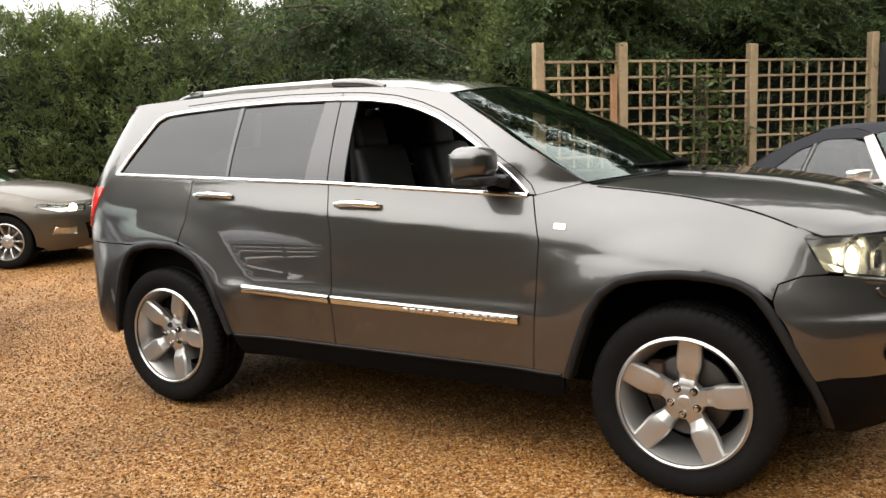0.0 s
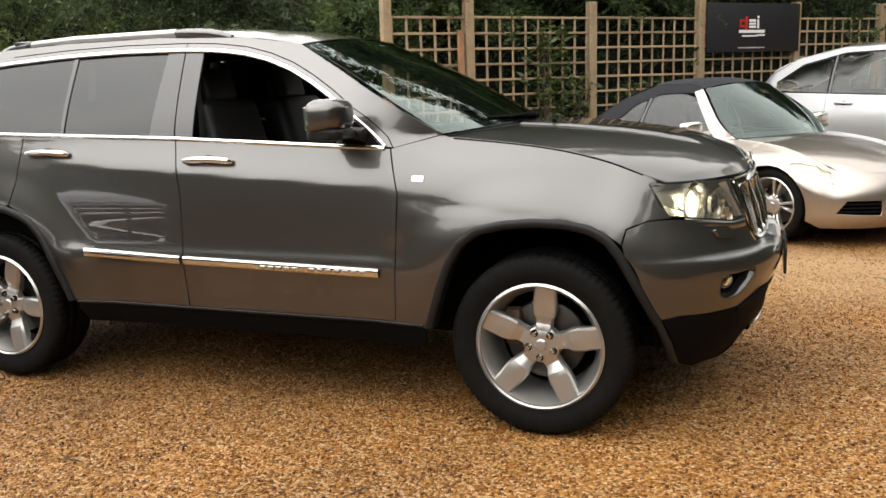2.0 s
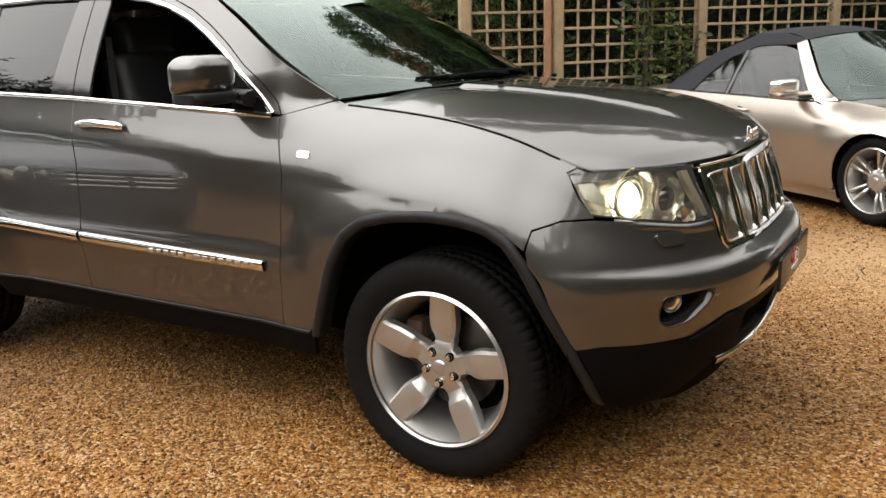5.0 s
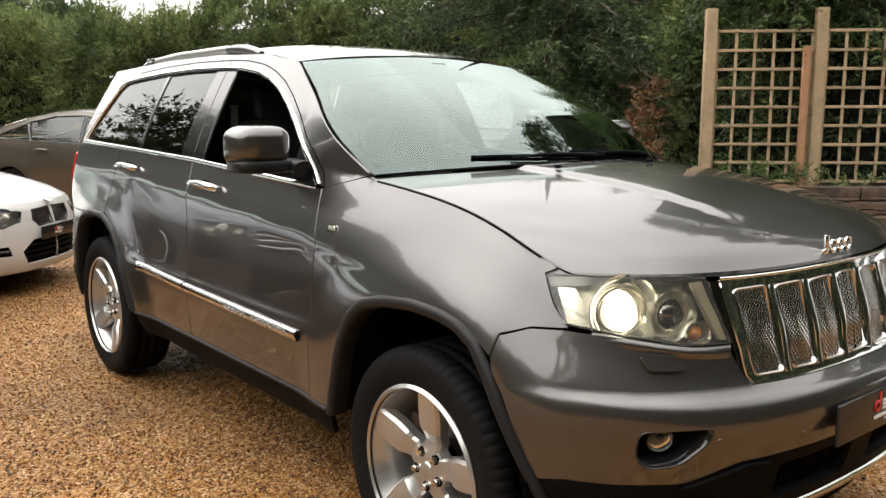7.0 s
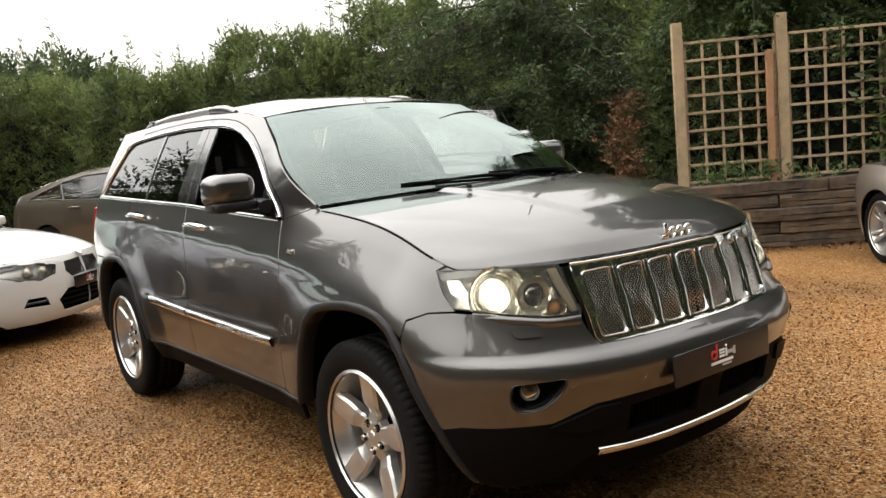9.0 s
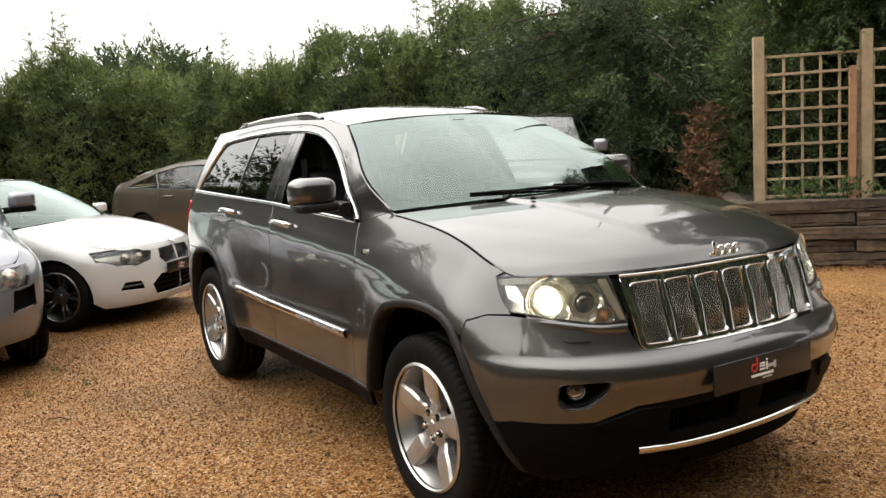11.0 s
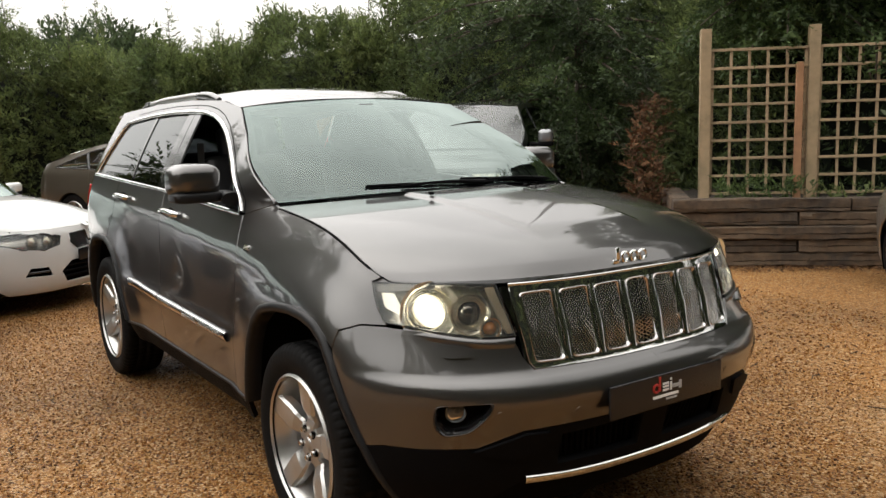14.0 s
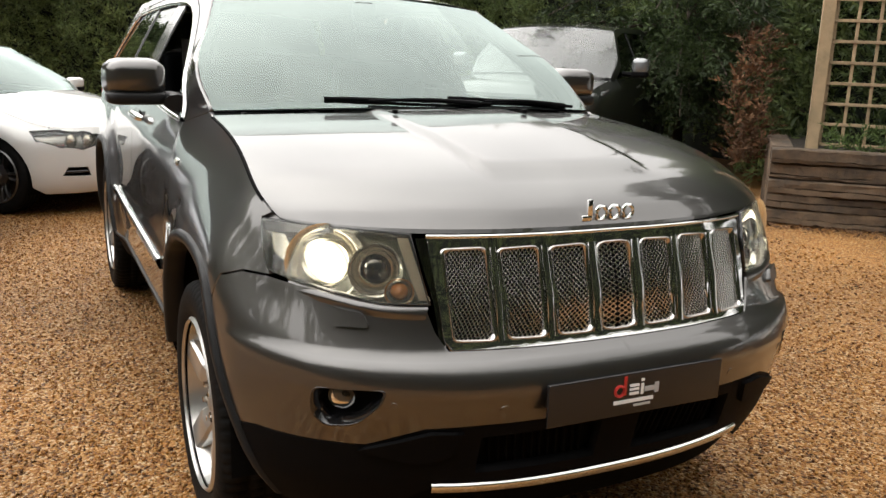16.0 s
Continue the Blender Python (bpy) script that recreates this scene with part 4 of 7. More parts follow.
    q = Vector(n).to_track_quat("-Y", "Z").to_matrix().to_4x4()
    fv, ff = lathe([(0.001, -0.012), (0.020, -0.010), (0.034, 0.0), (0.036, 0.006), (0.036, 0.03)], 24)
    fo = raw("fog_lamp", fv, ff, GLASS_LAMP, suv, "round clear fog lamp")
    fo.matrix_basis = Matrix.Translation(c) @ q
    fv, ff = lathe([(0.001, 0.022), (0.018, 0.018), (0.034, 0.004)], 24)
    raw("fog_reflector", fv, ff, STEEL, fo)
    # head lamp
    lamp = B.patch("headlamp", HL, GLASS_LAMP, sg=sg, h=0.035, skirt=0.01, off=0.004, label="clear headlamp, lit")
    B.patch("lamp_housing", HL, LAMP_BOWL, sg=sg, off=-0.075, h=0.05, skirt=0, parent=lamp)
    B.strip("lamp_bezel", HL, 0.007, GLOSSBLACK, sg, off=-0.004, depth=0.07, closed=True, parent=lamp)
    for yy, zz, rr, kind in ((0.735, 0.983, 0.060, "lit"), (0.625, 0.975, 0.040, "ring"), (0.575, 0.925, 0.022, "amber")):
        c = B.P(*B.at("y", yy, zz), sg, -0.05)
        nrm = Vector((0.93, sg * 0.36, 0.0))
        q = nrm.to_track_quat("-Y", "Z").to_matrix().to_4x4()
        pv, pf = lathe([(rr * 1.15, -0.012), (rr * 1.2, -0.004), (rr * 1.02, 0.002), (rr * 1.0, -0.008)], 32)
        ring = raw("projector_ring", pv, pf, LAMP_BOWL, lamp)
        ring.matrix_basis = Matrix.Translation(c) @ q @ Matrix.Diagonal((1, 1, 1.0 if kind != "lit" else 0.9, 1))
        pv, pf = lathe([(0.0005, -0.022), (rr * 0.5, -0.018), (rr * 0.85, -0.008), (rr, 0.004)], 32)
        lens = raw("projector_lens", pv, pf, LAMP_ON if kind == "lit" else (LAMP_AMBER if kind == "amber" else DARKCHROME), lamp, "glowing projector lens" if kind == "lit" else "")
        lens.matrix_basis = Matrix.Translation(c) @ q @ (Matrix.Rotation(radians(sg * 35), 4, "Y") @ Matrix.Diagonal((0.82, 1, 1.12, 1)) if kind == "lit" else Matrix.Identity(4))
        bv, bf = lathe([(rr * 1.2, 0.0), (rr * 1.55, -0.02), (rr * 1.7, -0.024)], 32)
        bowl = raw("reflector_bowl", bv, bf, LAMP_BOWL, lamp)
        bowl.matrix_basis = Matrix.Translation(c) @ q
    B.patch("side_reflector", [(0.46, 1.03), ("y", 0.80, 1.03), ("y", 0.785, 0.95), (0.485, 0.985)], LAMP_BOWL, sg=sg, off=-0.02, h=0.05, skirt=0.01, parent=lamp)
    B.patch("inner_blade", [("y", 0.565, 1.045), ("y", 0.54, 1.045), ("y", 0.505, 0.90), ("y", 0.53, 0.90)], mat("pale_lamp_blade", (0.55, 0.48, 0.36), rough=0.35), sg=sg, off=-0.012, h=0.03, skirt=0.02, parent=lamp)
    B.patch("wing_corner", [(0.37, 1.03), (0.375, 1.098), (0.45, 1.074), (0.484, 1.060), ("y", 0.70, 1.058), ("y", 0.70, 1.047), (0.45, 1.03)], PAINT_GREY, sg=sg, off=-0.012, h=0.04, skirt=0)
    hx = np.r_[np.linspace(0.40, -0.30, 22), -0.36, -0.40]
    B.strip("shut_line", [(x, float(B.hood_z(x)) - 0.004) for x in hx], 0.007, LINER, sg, off=-0.002, depth=0.004)
    # painted ledge under the lamp
    rows = B.chart([("y", y, z) for y, z in ((0.80, 0.921), (0.775, 0.917), (0.738, 0.911), (0.70, 0.903), (0.66, 0.895), (0.62, 0.889), (0.58, 0.886), (0.545, 0.885), (0.512, 0.885))])
    V, F, nn = [], [], len(rows)
    for dz, o in ((0.003, -0.010), (0.0, 0.003), (-0.007, 0.009), (-0.013, 0.012), (-0.018, 0.011), (-0.024, 0.006), (-0.032, -0.002)):
        V += [tuple(B.P(sv, z + dz, sg, o * min(1, 0.3 * i) * min(0.8, 0.15 + 0.2 * (nn - 1 - i)) - 0.004 * max(0, 1 - 0.3 * i))) for i, (sv, z) in enumerate(rows)]
    for r in range(6):
        for i in range(nn - 1):
            F.append((r * nn + i, r * nn + i + 1, (r + 1) * nn + i + 1, (r + 1) * nn + i))
    raw("lamp_ledge", V, F, PAINT_GREY, suv)
    # grille
    blade = [("y", 0.478, 0.782), ("y", 0.492, 0.806), ("y", 0.524, 1.044), ("y", 0.494, 1.045), ("y", 0.488, 0.90)]
    B.patch("grille_end", blade, DARKCHROME, sg=sg, off=-0.006, h=0.03, skirt=0.02, label="dark glossy filler beside the grille")
    frame_pts = [("y", 0.0, 0.782), ("y", 0.25, 0.783), ("y", 0.466, 0.786), ("y", 0.482, 0.806), ("y", 0.489, 0.90), ("y", 0.496, 1.046), ("y", 0.25, 1.052), ("y", 0.0, 1.053), ("y", 0.0, 1.022), ("y", SLOT_W - 0.004, 1.022), ("y", SLOT_W, 0.802), ("y", 0.0, 0.802)]
    slots = [[("y", y0 - SLOT_W, 0.802), ("y", y0 + SLOT_W - 0.006, 0.804), ("y", y0 + SLOT_W, 1.018), ("y", y0 - SLOT_W + 0.006, 1.022)] for y0 in SLOT_Y]
    slots = [rounded(B.chart(sl), 0.014, 3) for sl in slots]
    cq = B.chart([("y", SLOT_W, 0.802), ("y", SLOT_W - 0.004, 1.022)])
    s_mid = B.xa + B.wrap
    centre_slot = [(s_mid, 0.802), (s_mid, 1.022), (cq[1][0] + 0.014, 1.022), (cq[1][0] + 0.004, 1.018), (cq[1][0], 1.008), (cq[0][0], 0.816), (cq[0][0] + 0.004, 0.806), (cq[0][0] + 0.014, 0.802)]
    grille = B.patch("grille", B.chart(frame_pts), CHROME, slots, sg=sg, h=0.03, skirt=0.03, ready=True, label="chrome seven-slot radiator grille")
    B.patch("grille_back", [("y", 0.0, 0.775), ("y", 0.477, 0.782), ("y", 0.52, 1.04), ("y", 0.0, 1.05)], LINER, sg=sg, off=-0.06, h=0.08, skirt=0, parent=grille)
    B.strip("grille_top_trim", [("y", y, 1.051 - 0.006 * y) for y in np.linspace(0.50, 0, 10)], 0.009, CHROME, sg, off=0.004, depth=0.012, parent=grille)
    for y0 in (0.0685, 0.2055, 0.3425):
        B.strip("grille_bar", [("y", y0 + 0.002 * (z - 0.9), z) for z in np.linspace(0.800, 1.024, 9)], 0.015, CHROME, sg, off=0.004, depth=0.008, parent=grille)
    for ci, sl in enumerate(slots + [centre_slot]):
        a = np.array(sl)
        lo, hi = a.min(0), a.max(0)
        V, F = [], []
        step, hw = 0.0098, 0.0015
        cx = (lo + hi) / 2
        if ci == 3:
            cx = np.array((s_mid, (lo[1] + hi[1]) / 2))
        for sign in (-1, 1):
            k0 = int((hi[0] - lo[0] + hi[1] - lo[1]) / step) + 2
            for k in range(-k0, k0):
                off = k * step
                tt = np.linspace(-0.35, 0.35, 561)
                pts = np.c_[cx[0] + off + tt * 0.72, cx[1] + sign * tt]
                ins = in_poly(sl, pts)
                if ins.sum() < 2:
                    continue
                i0, i1 = np.argmax(ins), len(ins) - 1 - np.argmax(ins[::-1])
                ends = np.array([pts[i0], (pts[i0] + pts[i1]) / 2, pts[i1]])
                for w, o in ((-hw, -0.008), (hw, -0.008), (hw, -0.005), (-hw, -0.005)):
                    V += list(B.P(ends[:, 0] + w, ends[:, 1], sg, o))
                b0 = len(V) - 12
                for r in range(4):
                    for i in range(2):
                        r2 = (r + 1) % 4
                        F.append((b0 + r * 3 + i, b0 + r * 3 + i + 1, b0 + r2 * 3 + i + 1, b0 + r2 * 3 + i))
        raw("grille_mesh", V, F, mat("mesh_wire_metal", (0.80, 0.78, 0.74), rough=0.25, metal=1.0) if ci == 0 and sg < 0 else bpy.data.materials["mesh_wire_metal"], grille, "", flat=True)
        chart_ring("slot_rim", sl, ((np.array((1.06, 1.025)), 0.001), (np.array((1.02, 1.008)), 0.007), (np.array((0.94, 0.98)), 0.005), (np.array((0.86, 0.955)), -0.003), (np.array((0.84, 0.95)), -0.014)), RIMCHROME, sg, grille, pin=s_mid if ci == 3 else None)
    # sill, arch lips, wells
    sill = [(x, 0.45) for x in np.linspace(-2.40, -0.50, 20)] + [(-0.505, 0.40), (-0.52, 0.345)] + [(x, 0.335) for x in np.linspace(-0.55, -2.36, 12)] + [(-2.395, 0.40)]
    B.patch("sill", sill[::-1], PLASTIC, sg=sg, h=0.06, skirt=0.02, off=-0.004)
    B.strip("sill_moulding", [(x, 0.447) for x in np.linspace(-2.39, -0.51, 24)], 0.014, LIP, sg, off=0.004)
    for arch in (ARCH_F, ARCH_R):
        a = np.array(arch)
        cx = 0.0 if arch is ARCH_F else -2.915
        ctr = np.array((cx, 0.42))
        dense = np.array([(np.interp(t, np.arange(len(a)), a[:, 0]), np.interp(t, np.arange(len(a)), a[:, 1])) for t in np.linspace(0, len(a) - 1, 60)])
        V, F = [], []
        levels = ((1.004, -0.006), (1.001, 0.008), (0.990, 0.014), (0.965, 0.017), (0.940, 0.014), (0.928, 0.004), (0.924, -0.05))
        for sc, o in levels:
            e = ctr + (dense - ctr) * sc
            w = np.array([abs(float(B.P(*B.at(float(p[0]), float(p[1])))[1])) for p in dense]) + o
            V += [(float(x), sg * float(y), float(z)) for (x, z), y in zip(e, w)]
        n0 = len(dense)
        for r in range(len(levels) - 1):
            for i in range(n0 - 1):
                F.append((r * n0 + i, r * n0 + i + 1, (r + 1) * n0 + i + 1, (r + 1) * n0 + i))
        raw("arch_trim", V, F, LIP, suv)
        V, F = [], []
        for y in (0.93, 0.56):
            e = ctr + (dense - ctr) * 0.96
            e[:, 1] = np.maximum(e[:, 1], 0.36)
            e[:, 0] = np.minimum(e[:, 0], cx + 0.47)
            V += [(float(x), sg * y, float(z)) for x, z in e]
        for i in range(n0 - 1):
            F.append((i, i + 1, n0 + i + 1, n0 + i))
        V.append((cx, sg * 0.56, 0.30))
        for i in range(n0 - 1):
            F.append((n0 + i, n0 + i + 1, 2 * n0))
        raw("wheel_well", V, F, LINER, suv)
    # chrome mouldings
    B.strip("door_moulding", [(x, 0.703 - 0.018 * (x + 2.31) / 0.56) for x in np.linspace(-2.31, -1.745, 12)], 0.042, CHROME, sg, off=0.010, depth=0.02, label="chrome door moulding", parent=door_r, tilt=0.004)
    trim = B.strip("door_moulding", [(x, 0.685 - 0.016 * (x + 1.725) / 1.01) for x in np.linspace(-1.725, -0.71, 18)], 0.042, CHROME, sg, off=0.010, depth=0.02, label="chrome door moulding with raised lettering", parent=door_f, tilt=0.004)
    for k in range(13):
        if k == 5:
            continue
        x = -1.30 + k * 0.042
        B.strip("moulding_mark", [(x, 0.676), (x + 0.026, 0.6755)], 0.016, ALLOY, sg, off=0.0135, depth=0.004, parent=trim)
    B.strip("belt_moulding", belt_run(-3.315, -0.70, 0.0, 40), 0.020, CHROME, sg, off=0.004, label="chrome waist moulding")
    tl = np.array(TOPLINE[::-1])
    td = [(float(np.interp(t, np.arange(len(tl)), tl[:, 0])), float(np.interp(t, np.arange(len(tl)), tl[:, 1]))) for t in np.linspace(0, len(tl) - 1, 56)]
    B.strip("window_moulding", [(-3.315, 1.300), (-3.25, 1.40), (-3.19, 1.49), (-3.13, 1.585)] + td, 0.020, CHROME, sg, off=0.004, label="chrome window surround")
    seam = [(x, z + 0.034) for x, z in td if x < -0.86]
    rise = [(x + 0.030, z + 0.022) for x, z in td if x >= -0.86]
    B.strip("shut_line", seam[8:] + rise[:-1] + [(-0.660, 1.205)], 0.006, LINER, sg, off=-0.003, depth=0.004)
    B.strip("shut_line", [(-1.834, 1.680), (-1.836, 1.706)], 0.006, LINER, sg, off=-0.003, depth=0.004)
    # side glass
    tz = Curve1(sorted(TOPLINE))
    top_run = lambda x0, x1, n=12: [(x, float(tz(x)) - 0.010) for x in np.linspace(x0, x1, n)]
    B.patch("quarter_window", belt_run(-2.475, -3.30, 0.012, 6)[::-1] + top_run(-2.51, -3.10, 9), GLASS_TINT, sg=sg, off=-0.008, h=0.12, skirt=0.004, label="dark privacy glass")
    B.patch("rear_door_window", belt_run(-1.935, -2.455, 0.012, 6)[::-1] + top_run(-1.935, -2.485, 8), GLASS_TINT, sg=sg, off=-0.010, h=0.12, skirt=0.004, label="dark privacy glass")
    B.patch("window_divider", [(-2.455, 1.285), (-2.475, 1.285), (-2.51, 1.655), (-2.485, 1.656)][::-1], GLOSSBLACK, sg=sg, off=-0.004, h=0.1)
    B.patch("door_pillar_trim", [(-1.795, 1.266), (-1.84, 1.66), (-1.935, 1.66), (-1.935, 1.268)][::-1], GLOSSBLACK, sg=sg, off=-0.004, h=0.12)
    B.patch("door_pillar_trim", [(-1.69, 1.262), (-1.73, 1.655), (-1.832, 1.66), (-1.787, 1.266)][::-1], GLOSSBLACK, sg=sg, off=-0.004, h=0.12)
    B.patch("mirror_sail", [(-0.72, 1.22), (-0.79, 1.275), (-0.90, 1.35), (-0.90, 1.225)], PLASTIC, sg=sg, off=-0.004, h=0.12)
    # handles, mirrors, small marks
    door_handle(door_f, B, -1.58, 1.150, sg, CHROME)
    door_handle(door_r, B, -2.525, 1.184, sg, CHROME)
    side_mirror(suv, B, -0.885, 0.975, 1.345, sg, PAINT_GREY, (0.17, 0.25, 0.165), foot=(-0.79, 0.84, 1.265), lower=LIP)
    B.patch("side_repeater", rounded([(-0.558, 1.069), (-0.505, 1.067), (-0.505, 1.090), (-0.558, 1.092)], 0.006), CHROME, sg=sg, off=0.005, h=0.03, label="small chrome side repeater", skirt=0.006)
    B.patch("repeater_lens", rounded([(-0.548, 1.073), (-0.515, 1.071), (-0.515, 1.086), (-0.548, 1.088)], 0.004), LAMP_BOWL, sg=sg, off=0.008, h=0.03, skirt=0.003)
    B.patch("washer_cover", rounded(B.chart([("y", 0.732, 0.868), ("y", 0.655, 0.868), ("y", 0.645, 0.832), ("y", 0.722, 0.832)]), 0.016, 5), PAINT_GREY, sg=sg, off=0.014, h=0.02, skirt=0.018, ready=True)
    for yy, zz in ((0.62, 0.665), (0.36, 0.648)):
        c = B.at("y", yy, zz)
        B.patch("parking_sensor", [(c[0] + 0.011 * math.cos(t), c[1] + 0.011 * math.sin(t)) for t in np.linspace(0, 2 * math.pi, 12, endpoint=False)], PAINT_GREY, sg=sg, off=0.0015, h=0.03, skirt=0.003, ready=True)
    # roof rails
    rx = np.linspace(-3.06, -1.60, 24)
    rz = [float(np.interp(x, [-3.06, -2.95, -2.55, -1.87, -1.70, -1.60], [1.706, 1.730, 1.751, 1.757, 1.746, 1.722])) for x in rx]
    yy = [0.585 if -2.9 < x < -1.8 else 0.58 for x in rx]
    pts = [(float(x), sg * y, z) for x, y, z in zip(rx, yy, rz)]
    rail = part("roof_rail", tube_bm(pts[3:19], 0.014, 12, flat=1.6), ALLOY, suv, "bright roof rail with grey end caps")
    part("rail_end", tube_bm(pts[:4], [0.016, 0.022, 0.022, 0.019], 12), PAINT_GREY, rail)
    part("rail_end", tube_bm(pts[18:], [0.019, 0.022, 0.024, 0.024, 0.022, 0.016], 12), PAINT_GREY, rail)
    part("rail_foot", box_bm((0.12, 0.03, 0.05), (-2.9, sg * 0.585, 1.735), 0.012), PAINT_GREY, rail)
    # washer jets
    part("washer_jet", box_bm((0.022, 0.018, 0.014), (-0.085, sg * 0.25, 1.287), 0.005), PLASTIC, suv)

make_hood(B, "bonnet", PAINT_GREY, -0.215, -0.42, 0.480, 1.064, [(0, 1.272), (0.2, 1.262), (0.45, 1.240), (0.68, 1.205), (0.82, 1.172), (0.91, 1.138), (0.96, 1.110), (1, 1.066)], p=2.6, dome=0.013)
screen, ws_fn = make_screen(B, "windscreen", GLASS_SCREEN, ((-0.455, 1.262), (-1.19, 1.672)), 0.19, 0.055, 0.026, 0.036, label="clear windscreen reflecting the sky", inset=0.012)
screen.visible_shadow = False
make_roof(B, "roof", PAINT_GREY, -1.2, -3.47, 0.065, -0.04, ROOF_Z, 0.036, crown_mid=0.062)
for u0, u1, v0, v1 in ((0.955, 1.0, -1, 1), (0.0, 0.05, -1, 1), (0, 1, -1, -0.955), (0, 1, 0.955, 1)):
    make_screen(B, "screen_frit", GLOSSBLACK, ((-0.455, 1.262), (-1.19, 1.672)), 0.19, 0.055, 0.026, 0.036, off=-0.004, inset=0.012, v_span=(v0, v1), u_span=(u0, u1), parent=screen)
make_screen(B, "rear_window", GLASS_TINT, ((-3.70, 1.215), (-3.47, 1.665)), -0.13, -0.05, 0.0, 0.04, label="dark privacy glass")
part("rain_sensor", box_bm((0.06, 0.12, 0.10), (-1.08, 0.0, 1.632), 0.025), DASH, screen)
# cowl, wipers
def cowl_fn(u, v):
    y = v * 0.76
    x = -0.20 - 0.235 * v ** 2 - 0.10 * u
    return np.stack([x, y, 1.262 - 0.02 * v ** 2 + 0.0 * u], -1)
grid("cowl_panel", cowl_fn, 4, 21, PLASTIC, suv, flip=True)
for y0, y1, lift in ((0.16, -0.26, 0.0), (0.62, 0.20, 0.0)):
    pts = []
    for t in np.linspace(0, 1, 8):
        yy = y0 + (y1 - y0) * t
        u = 0.012 + 0.022 * t
        q = ws_fn(np.array(u), np.array(yy / 0.74))
        pts.append((float(q[0]) + 0.014, yy, float(q[2]) + 0.006 + 0.008 * math.sin(math.pi * t)))
    w = part("wiper", tube_bm(pts, [0.014, 0.011, 0.009, 0.008, 0.007, 0.006, 0.005, 0.004], 8), PLASTIC, suv, "black windscreen wiper")
    blade = []
    for t in np.linspace(-0.15, 1.35, 10):
        yy = y0 + (y1 - y0) * t
        q = ws_fn(np.array(0.022 + 0.026 * t), np.array(np.clip(yy / 0.74, -0.97, 0.97)))
        blade.append((float(q[0]) + 0.010, float(np.clip(yy, -0.72, 0.72)), float(q[2]) + 0.004))
    part("wiper_blade", tube_bm(blade, 0.007, 6), PLASTIC, w)
# badge on the bonnet lip, plain raised blocks
bz = 1.100
badge = part("bonnet_badge", box_bm((0.010, 0.016, 0.052), (0.787, -0.062, bz + 0.004), 0.004, turn=None), CHROME, suv, "chrome badge of raised blocks")
part("badge_block", box_bm((0.010, 0.030, 0.014), (0.789, -0.072, bz - 0.018), 0.004), CHROME, badge)
for y0 in (-0.027, 0.015, 0.058):
    bm = tube_bm([(0.790, y0 + 0.016 * math.cos(t), bz - 0.006 + 0.017 * math.sin(t)) for t in np.linspace(0, 2 * math.pi, 14, endpoint=False)], 0.0055, 6, closed=True)
    part("badge_block", bm, CHROME, badge)
# dealer plate
plate = part("plate", box_bm((0.012, 0.545, 0.112), (0.953, 0.008, 0.655), 0.004), PLATE, suv, "black dealer plate with red and white mark")
def mark(parent, m, k=1.0):
    """Plain red and white shapes of a dealer's mark, in the plane y, z of m."""
    def bar(y, z, w, h, col, name="plate_mark"):
        ob = part(name, box_bm((0.002, w * k, h * k), (0, y * k, z * k), 0.0), col, parent)
        ob.matrix_basis = m
    bm = tube_bm([(0, (-0.052 + 0.013 * math.cos(t)) * k, (0.012 + 0.013 * math.sin(t)) * k) for t in np.linspace(0, 2 * math.pi, 14, endpoint=False)], 0.004 * k, 6, closed=True)
    ob = part("plate_mark", bm, RED_INK, parent)
    ob.matrix_basis = m
    bar(-0.036, 0.024, 0.008, 0.048, RED_INK)
    bar(-0.008, 0.022, 0.028, 0.007, WHITE_INK)
    bar(-0.008, 0.012, 0.028, 0.006, WHITE_INK)
    bar(-0.008, 0.001, 0.028, 0.007, WHITE_INK)
    bar(0.016, 0.010, 0.008, 0.028, WHITE_INK)
    bar(0.016, 0.033, 0.008, 0.007, WHITE_INK)
    bar(0.038, 0.008, 0.030, 0.012, GREY_INK)
    bar(0.060, 0.008, 0.012, 0.026, GREY_INK)
    bar(-0.008, -0.017, 0.118, 0.009, WHITE_INK)
    bar(0.018, -0.030, 0.050, 0.006, GREY_INK)
mark(plate, Matrix.Translation((0.9605, 0.0, 0.655)), 1.05)

for sg in (-1, 1):
    for cx in (0.0, -2.915):
        make_wheel(suv, cx, sg * 0.812, 0.387, 0.387, 0.268, 0.262, "five", sg, ALLOY, phase=0.10 if cx == 0 else 0.35, label="five-spoke silver alloy wheel")

# underside and cabin
part("underbody", box_bm((4.0, 1.18, 0.10), (-1.45, 0, 0.37), 0.02), LINER, suv)
part("cabin_tub", box_bm((1.75, 1.60, 0.05), (-1.55, 0, 0.46), 0.01), LINER, suv)
for sg in (-1, 1):
    part("door_lining", box_bm((2.7, 0.05, 0.72), (-2.0, sg * 0.79, 0.86), 0.02), LINER, suv)
part("bulkhead", box_bm((0.05, 1.5, 0.75), (-0.50, 0, 0.82), 0.01), LINER, suv)
part("load_bay", box_bm((0.95, 1.5, 0.75), (-3.15, 0, 0.82), 0.03), LINER, suv)
def dash_fn(u, v):
    return np.stack([-0.40 - 0.62 * u - 0.05 * v ** 2 + 0 * v, v * 0.76, 1.225 - 0.05 * u - 0.10 * smooth(0.75, 1, u) + 0.02 * np.sin(3 * v)], -1)
grid("dashboard", dash_fn, 12, 17, DASH, suv, flip=True, skirt=0.3)
def liner_fn(u, v):
    q = np.stack([-1.25 - 2.1 * u, v * 0.56, 1.67 + 0.03 * (1 - v ** 2) - 0.02 * u + 0.02 * np.sin(math.pi * u)], -1)
    return q
